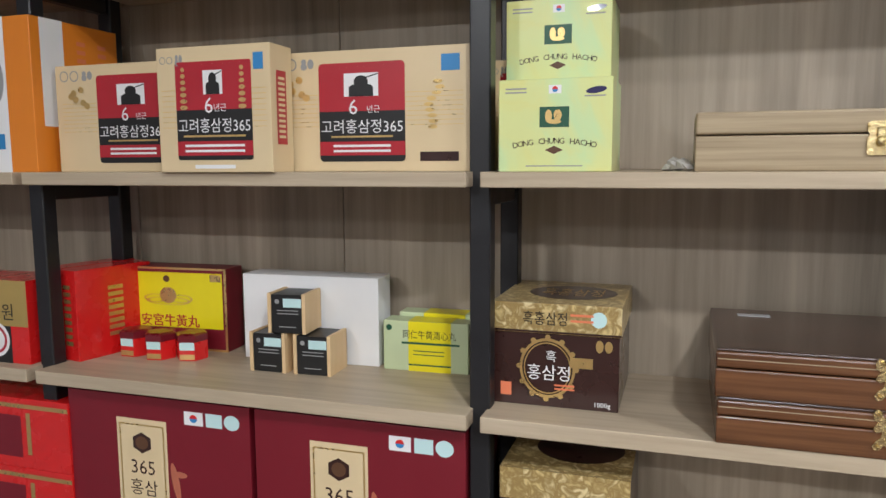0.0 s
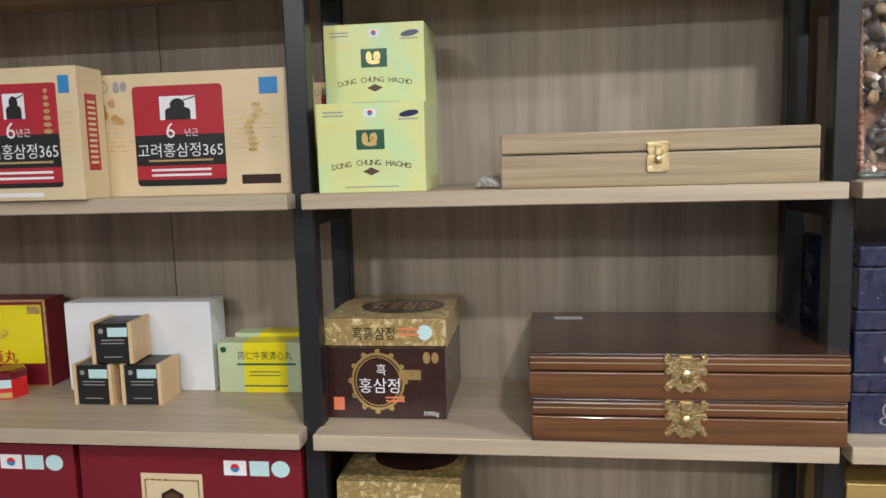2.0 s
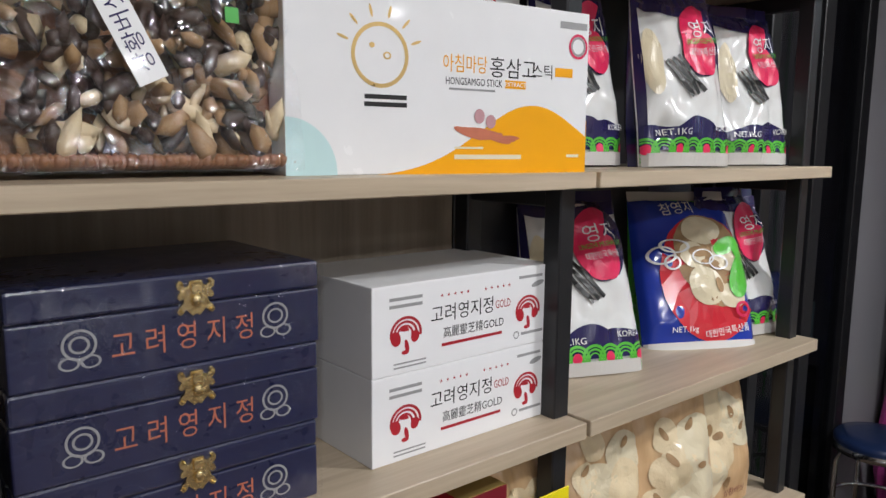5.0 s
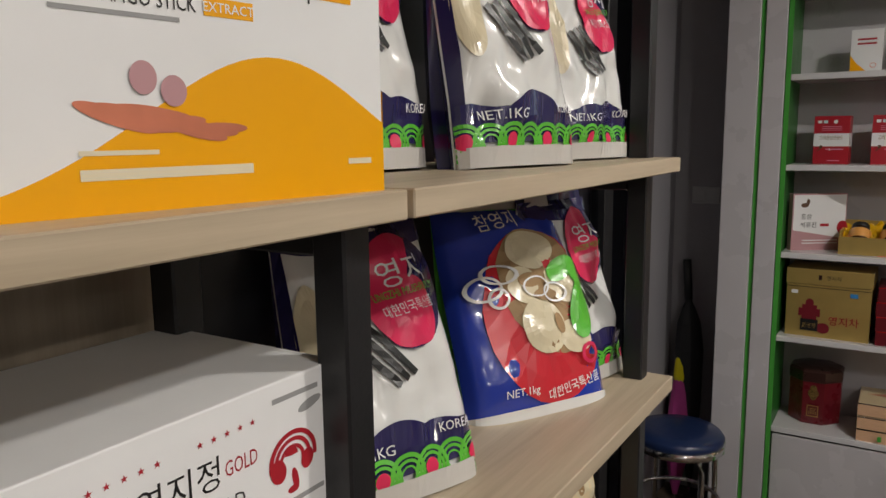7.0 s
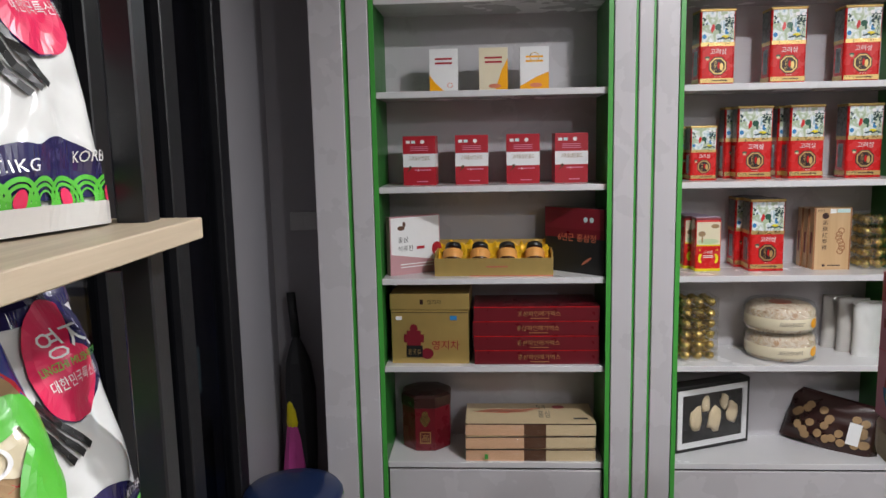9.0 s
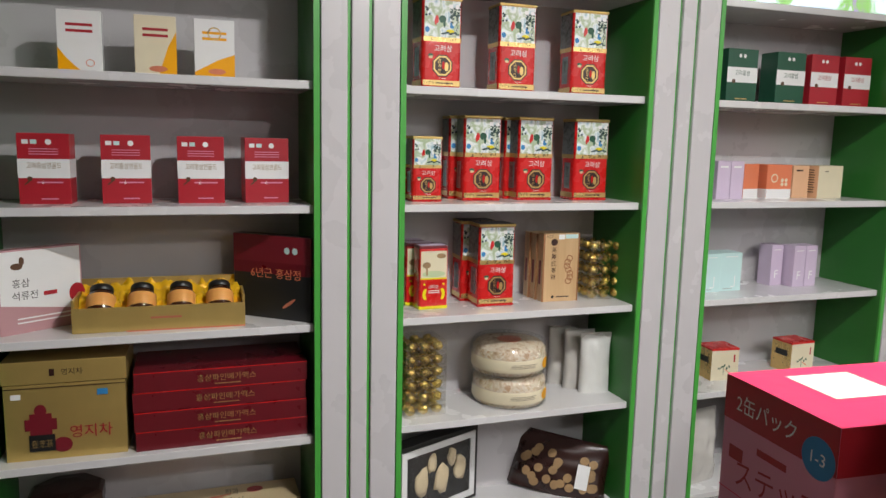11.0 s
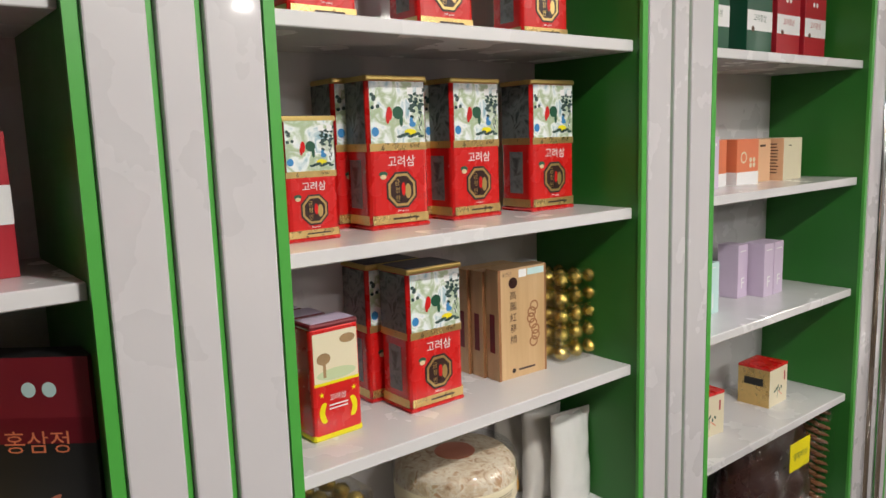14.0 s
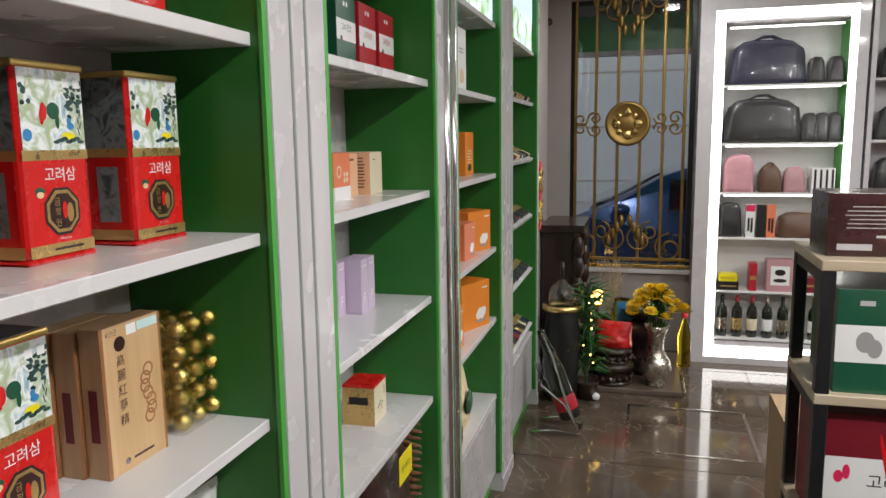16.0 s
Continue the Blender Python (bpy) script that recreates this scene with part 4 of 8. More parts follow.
cube_box(A(-0.6035, 1.070, ZL)), cube_box(A(-0.521, 1.073, ZL, 2)), cube_box(A(-0.566, 1.072, ZL + 0.0685, 5))
carton("white_carton", "plain white card carton", "carton", 0.262, 0.06, 0.155, M["white"], A(-0.565, 1.150, ZL, 2))
for k in range(2):
    carton("pill_carton", "pale green carton with yellow panel and Chinese lettering", "carton", 0.150, 0.042, 0.086 + 0.006 * k, M["pale_green"], A(-0.347 + 0.012 * k, 1.149 + 0.046 * k, ZL, 2),
           [("panel", M["yellow"], [("r", 0.30, 0.0, 0.80, 1.0)], 1), ("panel", M["yellow"], [("r", 0.30, 0.0, 0.80, 1.0)], 1, "top"), ("lettering", M["black"], [("t", "同仁牛黄清心丸", 0.55, 0.74, 0.17, 0.62)], 2),
            ("small_print", M["dk_green"], lines(0.22, 0.9, 0.53, 0.60, 1, 0.6) + lines(0.36, 0.72, 0.30, 0.45, 2, 0.25) + lines(0.3, 0.8, 0.1, 0.16, 1, 0.5) + [("e", 0.07, 0.86, 0.035, 0.06)], 2)], group="pale green cartons")
# black and gold extract box
bb = thing("black_ginseng_box", "black and gold figured card gift box with lid", "gift box", A(-0.108, 1.030, ZL))
part("box_body", bx(-0.090, 0.002, 0, 0.090, 0.20, 0.108, 0.001), M["choc"], bb)
lid = part("lid", bx(-0.093, 0, 0.108, 0.093, 0.202, 0.152, 0.0015, 2), M["choc_gold"], bb, "gold figured lid")
print_on(bb, "lettering", M["black"], [("t", "흑홍삼정", 0.42, 0.86, 0.13, 0.34)], 0.186, 0.2, 0.152, 3)
print_on(bb, "lettering", M["white_gloss"], [("t", "흑", 0.47, 0.50, 0.11), ("t", "홍삼정", 0.45, 0.34, 0.15, 0.34), ("t", "1000g", 0.88, 0.06, 0.06)], 0.18, 0.2, 0.152, 2)
print_on(bb, "small_print", M["coral"], [("r", 0.06, 0.09, 0.15, 0.22)] + lines(0.50, 0.66, 0.17, 0.24, 2, 0.5) + lines(0.62, 0.80, 0.82, 0.93, 2, 0.4), 0.18, 0.2, 0.152, 3)
print_on(bb, "frame_print", M["gold_print"], [("ring", 0.44, 0.38, 0.225, 0.29, 0.10), ("ring", 0.44, 0.38, 0.19, 0.25, 0.05)] + [("e", 0.44 + 0.23 * math.cos(a * 0.52), 0.38 + 0.30 * math.sin(a * 0.52), 0.022, 0.026) for a in range(12)] + [("e", 0.85, 0.62, 0.03, 0.06), ("e", 0.92, 0.62, 0.03, 0.055), ("r", 0.62, 0.40, 0.80, 0.50)], 0.18, 0.2, 0.152, 1)
print_on(bb, "border_print", M["choc"], lines(0.0, 1.0, 0.715, 0.745, 1, 0.6), 0.186, 0.2, 0.152, 3)
print_on(bb, "seal", M["mint"], [("e", 0.83, 0.87, 0.06, 0.075)], 0.186, 0.2, 0.152, 3)
print_on(bb, "top_print", M["choc"], [("e", 0.56, 0.5, 0.36, 0.3)], 0.186, 0.2, 0.152, 1, "top")
print_on(bb, "top_writing", M["gold_print"], [("t", "흑홍삼정", 0.56, 0.5, 0.3, 0.5)], 0.186, 0.2, 0.152, 2, "top")

# navy boxes and white boxes
for k in range(3):
    nb = thing("navy_gift_box", "navy leatherette box in shrink film with copper lettering", "gift box", A(0.674 + 0.0015 * k, 1.008 - 0.001 * k, ZL + 0.0848 * k), "stacked navy boxes")
    w, d, h = 0.284, 0.205, 0.0844
    part("box_body", bx(-w / 2, 0, 0, w / 2, d, 0.056, 0.002, 2), M["navy"], nb)
    part("lid", bx(-w / 2, 0, 0.057, w / 2, d, h, 0.003, 2), M["navy"], nb)
    latch(nb, 0.012, 0.063, 0.033, fancy=True)
    print_on(nb, "lettering", M["copper"], [("t", "고 려 영 지 정", 0.51, 0.33, 0.30, 0.46)], w, d, h, 1)
    g = []
    for c in (0.19, 0.825):
        g += [("ring", c, 0.40, 0.05, 0.16, 0.16), ("ring", c, 0.40, 0.03, 0.09, 0.25), ("ring", c - 0.03, 0.22, 0.03, 0.07, 0.25), ("ring", c + 0.03, 0.22, 0.03, 0.07, 0.25)]
    print_on(nb, "mushroom_print", M["grey_print"], g, w, d, h, 1)
    w2 = part("shrink_wrap", bx(-w / 2 - 0.0025, -0.009, 0.0002, w / 2 + 0.0025, d + 0.002, h + 0.0002, 0.003, 2), M["shrink"], nb, "clear shrink film")
    w2.visible_shadow = False
for k in range(2):
    w, d, h = 0.302, 0.19, 0.1065
    rd = []
    for c in (0.16, 0.84):
        for q, t in ((1.0, 0.16), (0.76, 0.18), (0.52, 0.24), (0.28, 0.5)):
            rd.append(("e", c - 0.010 * (1 - q), 0.47, 0.078 * q, 0.20 * q, 10, 178, -8) if q < 0.3 else ("arch", c - 0.010 * (1 - q), 0.44, 0.078 * q, 0.20 * q, t))
        rd += [("e", c - 0.050, 0.40, 0.024, 0.085, 0, 360, 20), ("e", c + 0.045, 0.40, 0.020, 0.07, 0, 360, -20), ("e", c + 0.004, 0.30, 0.010, 0.08, 0, 360, 12), ("e", c - 0.004, 0.235, 0.018, 0.025)]
    carton("lingzhi_carton", "white card carton with red mushroom print and Korean lettering", "carton", w, d, h, M["white"], A(1.046, 1.020, ZL + 0.107 * k),
           [("lettering", M["black"], [("t", "고려영지정", 0.455, 0.60, 0.20, 0.34), ("t", "高麗靈芝精GOLD", 0.52, 0.37, 0.13, 0.34)], 1),
            ("red_print", M["red"], rd + [("t", "GOLD", 0.685, 0.59, 0.10, 0.09)] + [("t", "★", 0.34 + 0.035 * i, 0.81, 0.045) for i in range(5)] + [("t", "★", 0.58 + 0.035 * i, 0.81, 0.045) for i in range(5)] + lines(0.34, 0.68, 0.20, 0.26, 1, 0.6), 1),
            ("small_print", M["grey_print"], lines(0.08, 0.24, 0.72, 0.88, 2, 0.45) + lines(0.78, 0.93, 0.85, 0.9, 1, 0.7) + [("e", 0.90, 0.77, 0.04, 0.035, 0, 360, 12), ("ring", 0.77, 0.15, 0.018, 0.05, 0.3)] + lines(0.8, 0.94, 0.13, 0.18, 1, 0.7) + lines(0.1, 0.26, 0.05, 0.14, 2, 0.4), 1)], group="stacked white cartons")

# upper shelf: mushroom basket and morning-sun carton
bk = thing("mushroom_basket", "wicker tray of dried mushrooms wrapped in cellophane", "gift basket", pose(0.716, 1.112, ZU + 0.004, -6, 0, 0))
bm = bmesh.new()
for a in range(46):
    t = a / 46
    for (x, z) in ((-0.132 + 0.264 * t, 0.012), (-0.132 + 0.264 * t, 0.288), (-0.132, 0.012 + 0.276 * t), (0.132, 0.012 + 0.276 * t)):
        blob(bm, (x, 0.004 + 0.003 * (a % 2), z), (0.0065, 0.012, 0.0075), 6, a, 0.2)
        blob(bm, (x, 0.026 - 0.003 * (a % 2), z), (0.0065, 0.011, 0.0075), 6, a, 0.2)
part("woven_rim", bm, M["wicker"], bk, "woven brown wicker rim", True)
part("tray_back", bx(-0.13, 0.035, 0.006, 0.13, 0.045, 0.292, 0.003), M["wicker"], bk)
for mname, mm, cnt, seed in (("mushroom_pile", "mushroom", 150, 1), ("mushroom_pile", "mushroom_dark", 190, 2), ("mushroom_pile", "slice", 60, 4)):
    rnd = random.Random(seed)
    bm = bmesh.new()
    for k in range(cnt):
        c = Vector((rnd.uniform(-0.118, 0.118), rnd.uniform(-0.004, 0.03), rnd.uniform(0.026, 0.28)))
        n0 = len(bm.verts)
        blob(bm, (0, 0, 0), (rnd.uniform(0.007, 0.013), rnd.uniform(0.005, 0.008), rnd.uniform(0.012, 0.026)), 6, k, 0.6)
        rot = Euler((rnd.uniform(-0.6, 0.6), rnd.uniform(-1.6, 1.6), rnd.uniform(0, 3))).to_matrix()
        bm.verts.ensure_lookup_table()
        for v in bm.verts[n0:]:
            v.co = rot @ v.co + c
    o = part(mname, bm, M[mm], bk, "dried mushrooms", True)
    o["kind"] = "stuff"


def sheet(w, h, nx, nz, fy, y0):
    bm = bmesh.new()
    g = [[bm.verts.new((-w / 2 + w * i / nx, y0 + fy(i / nx, j / nz), h * j / nz)) for i in range(nx + 1)] for j in range(nz + 1)]
    for j in range(nz):
        for i in range(nx):
            bm.faces.new((g[j][i], g[j][i + 1], g[j + 1][i + 1], g[j + 1][i]))
    return bm


cw = part("cellophane", sheet(0.274, 0.30, 26, 28, lambda u, v: 0.010 * noise.noise(Vector((u * 5, v * 9, 3))) - 0.008 * math.sin(math.pi * u), -0.014), M["cello"], bk, "crinkled cellophane", True)
cw.visible_shadow = False
for (x, z, w, h, tl, s) in ((0.078, 0.20, 0.055, 0.075, -6, "영지버섯"), (-0.032, 0.118, 0.028, 0.09, 25, "상황버섯")):
    lb = part("label", bx(-w / 2, -0.001, -h / 2, w / 2, 0, h / 2, 0.0004), M["white_gloss"], bk, "white printed label")
    lb.matrix_basis = pose(x, -0.030, z, 0, -tl, 0)
    print_on(lb, "lettering", M["bag_navy"], [("t", s, 0.5, 0.15, 0.26, 0.9) if w > 0.05 else ("t", s, 0.5, 0.0, 0.2, 2.6, 90)], w, 0.001, h, 4, wrap=lambda x, y, e, w=w, h=h: (x - w / 2, -0.0016, y))
part("price_dot", bx(0.055, -0.032, 0.135, 0.068, -0.031, 0.149), M["lime"], bk)

ac = thing("stick_carton", "white and orange ginseng stick carton with smiling sun print", "carton", A(0.995, 0.998, ZU, -8))
w, d, h = 0.404, 0.075, 0.198
part("box_body", bx(-w / 2, 0, 0, w / 2, d, h, 0.0015, 2), M["white_gloss"], ac)
hill = lambda u: 0.055 + 0.40 * math.exp(-((u - 0.74) / 0.24) ** 2) + 0.0 if u > 0.12 else 0.0
print_on(ac, "orange_hill", M["amber"], [("band", lambda u: 0.0, lambda u: max(0.0, -0.02 + 0.40 * math.exp(-((u - 0.78) / 0.27) ** 2) + 0.04 * u), 0.17, 1.0)], w, d, h, 1)
print_on(ac, "green_hill", M["mint"], [("band", lambda u: 0.0, lambda u: 0.30 * math.sqrt(max(0, 1 - (u / 0.14) ** 2)), 0.0, 0.14)], w, d, h, 1)
print_on(ac, "right_side", M["amber"], [("r", 0.0, 0, 1, 0.33)], w, d, h, 1, "right")
sx, sz, rr = 0.265, 0.64, 0.085
sun_s = [("ring", sx, sz, rr, rr * w / h, 0.13)]
for k in range(6):
    a = radians(20 + 28 * k)
    sun_s.append(("e", sx + 0.115 * math.cos(a), sz + 0.115 * math.sin(a) * w / h, 0.017, 0.008 * w / h / 2, 0, 360, math.degrees(a)))
print_on(ac, "sun_print", M["gold_print"], sun_s + [("ring", sx + 0.02, sz, 0.012, 0.02, 0.4), ("e", sx - 0.025, sz + 0.05, 0.008, 0.014)], w, d, h, 1)
print_on(ac, "brand_mark", M["black"], lines(0.215, 0.35, 0.36, 0.44, 2, 0.62, 0.2), w, d, h, 1)
print_on(ac, "lettering", M["black"], [("t", "홍삼고", 0.705, 0.625, 0.12), ("t", "스틱", 0.815, 0.62, 0.085), ("t", "HONGSAMGO STICK", 0.567, 0.53, 0.042, 0.195)], w, d, h, 1)
print_on(ac, "lettering", M["amber"], [("t", "아침마당", 0.535, 0.63, 0.10, 0.15), ("r", 0.675, 0.505, 0.752, 0.553), ("r", 0.865, 0.595, 0.935, 0.65)], w, d, h, 1)
print_on(ac, "lettering_extract", M["white"], [("t", "EXTRACT", 0.7135, 0.529, 0.026)], w, d, h, 2)
print_on(ac, "small_print", M["grey_print"], lines(0.48, 0.64, 0.475, 0.495, 1, 0.6) + [("ring", 0.955, 0.79, 0.03, 0.03 * w / h, 0.25)] + lines(0.88, 0.99, 0.88, 0.95, 1, 0.6), w, d, h, 1)
print_on(ac, "seal", M["hot_pink"], [("ring", 0.955, 0.79, 0.038, 0.038 * w / h, 0.2), ("e", 0.09, 0.93, 0.018, 0.03)], w, d, h, 2)
rt = []
for k in range(9):
    a = radians(-28 + 9 * (k % 5))
    rt.append(("e", 0.55 + 0.018 * k, 0.235 - 0.006 * k + 0.012 * (k % 3), 0.055 - 0.002 * k, 0.022 - 0.001 * k, 0, 360, math.degrees(a) * 0.6))
print_on(ac, "root_print", M["copper"], rt, w, d, h, 2)
print_on(ac, "root_slice", M["dusty_pink"], [("e", 0.585, 0.335, 0.018, 0.042), ("e", 0.625, 0.305, 0.018, 0.04)], w, d, h, 3)
print_on(ac, "small_print", M["ivory"], lines(0.50, 0.74, 0.075, 0.12, 1, 0.6) + lines(0.5, 0.6, 0.14, 0.16, 1, 0.6) + lines(0.92, 0.97, 0.09, 0.12, 1, 0.6), w, d, h, 2)
carton("candy_carton", "white card carton with red lettering standing behind", "carton", 0.42, 0.06, 0.245, M["white"], A(1.02, 1.128, ZU),
       [("lettering", M["red"], [("t", "아침마당 고려홍삼정과", 0.42, 0.90, 0.09, 0.66)], 1), ("seal", M["red"], [("ring", 0.86, 0.91, 0.04, 0.06, 0.2)], 1)])

# ---------------------------------------------------------------- green and grey cabinets along the east wall
XS, XF, XB = 3.70, 3.682, 3.955
CABS = [(1.120, 0.366), (0.131, -0.606), (-0.850, -1.600), (-1.868, -2.620), (-2.920, -3.745)]
ROWS_B = [2.040, 1.742, 1.430, 1.118, 0.810, 0.462]
S1, S2, S3, S4, S5 = ROWS_B[1:]
for ci, (y0, y1) in enumerate(CABS):
    cb = thing("wall_cabinet", "grey lacquer shelf cabinet with bright green side panels", "cabinet", None, "row of wall cabinets")
    for y, s in ((y0, 1), (y1, -1)):
        part("side_panel", bx(XF + 0.004, y, 0.1, XB, y + s * 0.016, 2.5), M["green"], cb, "green side panel")
        part("edge_band", bx(XF - 0.004, y - s * 0.002, 0.1, XF + 0.0035, y + s * 0.013, 2.5), M["lime"], cb, "bright green edge")
    part("back", bx(XB, y1 - 0.016, 0.1, XB + 0.012, y0 + 0.016, 2.5), M["cab"], cb)
    part("header", bx(XS, y1 + 0.0005, 2.46, XB - 0.001, y0 - 0.0005, 2.5), M["cab"], cb)
    if ci < 4:
        for z in ROWS_B:
            part("shelf", bx(XS, y1 + 0.0006, z - 0.021, XB - 0.0006, y0 - 0.0006, z, 0.0015), M["cab_shelf"], cb)
        dw = part("drawer", bx(XS + 0.004, y1 + 0.004, 0.10, XS + 0.022, y0 - 0.004, S5 - 0.03, 0.002), M["cab"], cb, "grey lower door")
        # black strip set into the slit above the door paints its shade
        part("drawer_gap", bx(XS + 0.012, y1 + 0.001, S5 - 0.029, XS + 0.03, y0 - 0.001, S5 - 0.0215), M["rubber"], dw)
    else:
        part("drawer", bx(XS + 0.004, y1 + 0.004, 0.10, XS + 0.022, y0 - 0.004, 0.43, 0.002), M["cab"], cb, "grey lower door")
        part("shelf", bx(XS, y1 + 0.0006, 0.432, XB - 0.0006, y0 - 0.0006, 0.452, 0.0015), M["cab_shelf"], cb)
        part("shelf", bx(XS, y1 + 0.0006, 2.02, XB - 0.0006, y0 - 0.0006, 2.04, 0.0015), M["cab_shelf"], cb)
        for z in (1.765, 1.46, 1.14, 0.83, 0.505):
            sh = part("sloped_shelf", bx(0, y1 + 0.0006, -0.02, 0.262, y0 - 0.0006, 0, 0.0015), M["cab_shelf"], cb)
            sh.matrix_basis = pose(XS, 0, z, 0, -24, 0)
    part("toe_kick", bx(XS + 0.03, y1, 0.0, XB, y0, 0.0995), M["lime"], cb, "green plinth strip")
    lb = part("picture_panel", bx(XS + 0.012, y1 + 0.004, 2.045, XS + 0.03, y0 - 0.004, 2.455), M["lightbox" if ci else "cab"], cb, "backlit picture panel" if ci else "grey top panel")
    if ci:
        part("sky", bx(XS + 0.0095, y1 + 0.006, 2.20 if ci > 1 else 2.06, XS + 0.0115, y0 - 0.006, 2.45), M["lightbox_sky"], lb)

for pi, (y0, y1) in enumerate([(1.330, 1.136), (0.350, 0.147), (-0.622, -0.834), (-1.616, -1.852), (-2.636, -2.904), (-3.761, -3.808)]):
    pl = thing("pilaster", "grey lacquer pilaster with two green grooves" if pi < 5 else "narrow grey lacquer end board", "pilaster", None, "cabinet pilasters")
    part("core", bx(XF + 0.012, y1, 0, XB, y0, 2.5), M["cab"], pl)
    n = 3 if pi < 5 else 1
    if pi == 0:
        cuts = [(1.330, 1.222), (1.206, 1.136)]
    elif n == 3:
        W = y0 - y1
        cuts = [(y0, y0 - 0.33 * W), (y0 - 0.38 * W, y0 - 0.60 * W), (y0 - 0.65 * W, y1)]
    else:
        cuts = [(y0, y1)]
    for a, b in cuts:
        part("board", bx(XF - 0.006, b, 0.06, XF + 0.0118, a, 2.5, 0.003, 2), M["cab"], pl)
    for (a, b), (c, e) in zip(cuts, cuts[1:]):
        part("groove", bx(XF + 0.004, c + 0.001, 0.06, XF + 0.0119, b - 0.001, 2.5), M["lime"], pl, "bright green groove")
    if pi == 3:
        for yy in (-1.69, -1.78):
            part("chrome_bead", tube([(XF - 0.008, yy, 0.06), (XF - 0.008, yy, 2.5)], 0.012, 12), M["chrome"], pl, "chrome bead", True)
    part("plinth", bx(XF - 0.01, y1, 0, XF + 0.0115, y0, 0.0595), M["cab"], pl)


# first cabinet
SHIFT = 0.078
def stick_box(y, v, lab):
    pr = [("hill", M["amber"], [("p", [(0, 0), (0.55, 0), (0.2, 0.22), (0, 0.4)])] if v == 0 else [("p", [(1, 0), (0.55, 0.0), (0.8, 0.5), (1, 0.75)])] if v == 1 else [("p", [(0, 0), (1, 0), (1, 0.42), (0.6, 0.32), (0, 0.1)])], 1),
          ("lettering", M["red"] if v != 2 else M["amber"], lines(0.2, 0.8, 0.62, 0.82, 2, 0.45), 1),
          ("root_print", M["copper"], [("e", 0.55, 0.12, 0.22, 0.05)] if v else [("ring", 0.72, 0.16, 0.1, 0.06, 0.2)], 2)]
    if v == 2:
        pr.append(("sun_print", M["gold_print"], [("ring", 0.5, 0.76, 0.17, 0.11, 0.2)], 2))
    return carton("stick_sachet_box", lab, "carton", 0.096, 0.04, 0.143, M["ivory" if v == 1 else "white_gloss"], B(3.785, y, S1), pr)


stick_box(0.822, 0, "white carton with orange corner"), stick_box(0.655, 1, "ivory carton with orange edge"), stick_box(0.518, 2, "white carton with yellow hill and sun print")
for i, y in enumerate((0.912, 0.732, 0.557, 0.393)):
    carton("red_drink_box", "red carton with white middle band and brush lettering", "carton", 0.113, 0.07, 0.168, M["red"], B(3.79 + 0.004 * (i % 2), y, S2, (-3, 2, 0, 4)[i]),
           [("band", M["white"], [("r", 0, 0.37, 1, 0.64)], 1), ("band", M["white"], [("r", 0.0, 0.37, 1, 0.64)], 1, "right"), ("lettering", M["old_gold"], [("t", "고려홍삼연골드", 0.5, 0.55, 0.09, 0.66)], 2), ("root_print", M["purse_brown"], [("e", 0.22, 0.36, 0.05, 0.035), ("e", 0.18, 0.31, 0.09, 0.012, 0, 360, 40)], 3),
            ("small_print", M["pink"], lines(0.22, 0.78, 0.69, 0.80, 3, 0.3) + lines(0.35, 0.85, 0.29, 0.33, 1, 0.5) + lines(0.42, 0.75, 0.06, 0.09, 1, 0.6), 1),
            ("seal", M["white"], [("r", 0.1, 0.85, 0.22, 0.91), ("e", 0.60, 0.88, 0.06, 0.04)], 1), ("seal", M["mint"], [("r", 0.26, 0.85, 0.38, 0.91)], 1), ("number", M["white"], [("t", "6", 0.47, 0.31, 0.05)], 2)], group="red drink boxes")
carton("pomegranate_box", "dusty pink and white carton standing askew", "carton", 0.20, 0.028, 0.205, M["dusty_pink"], B(3.810, 0.935, S3, 34),
       [("panel", M["white"], [("p", [(0.02, 0.36), (0.98, 0.2), (0.98, 0.98), (0.02, 0.98)])], 1), ("lettering", M["black"], [("t", "홍삼", 0.26, 0.60, 0.10), ("t", "석류전", 0.30, 0.45, 0.10)], 2), ("badge", M["red"], [("r", 0.52, 0.42, 0.68, 0.47), ("e", 0.93, 0.40, 0.1, 0.12)], 2), ("emblem", M["purse_brown"], [("e", 0.22, 0.80, 0.07, 0.04), ("e", 0.28, 0.86, 0.03, 0.05)], 2),
        ("small_print", M["white"], lines(0.2, 0.85, 0.10, 0.20, 2, 0.35), 1)])
tr = thing("gift_tray", "gold gift tray lined with satin holding four small bottles", "gift set", B(3.735, 0.662, S3, -1.5))
w, d, h = 0.405, 0.165, 0.062
for nm, b in (("front_wall", (-w / 2, 0, 0.001, w / 2, 0.006, h)), ("side_wall", (-w / 2, 0.0062, 0.001, -w / 2 + 0.006, d - 0.0062, h + 0.02)), ("side_wall", (w / 2 - 0.006, 0.0062, 0.001, w / 2, d - 0.0062, h + 0.02)), ("back_wall", (-w / 2, d - 0.006, 0.001, w / 2, d, h + 0.045)), ("tray_base", (-w / 2 + 0.006, 0.006, 0.001, w / 2 - 0.006, d - 0.006, 0.006))):
    part(nm, bx(*b, 0.001), M["gold_card"], tr)
print_on(tr, "small_print", M["copper"], lines(0.44, 0.62, 0.45, 0.62, 1, 0.5) + [("r", 0.3, 0.0, 1.0, 0.06)], w, d, h, 1)


def satin(u, v):
    return 0.034 + 0.060 * v + 0.022 * noise.noise(Vector((u * 16, v * 5, 1))) + 0.014 * noise.noise(Vector((u * 34, v * 12, 7)))


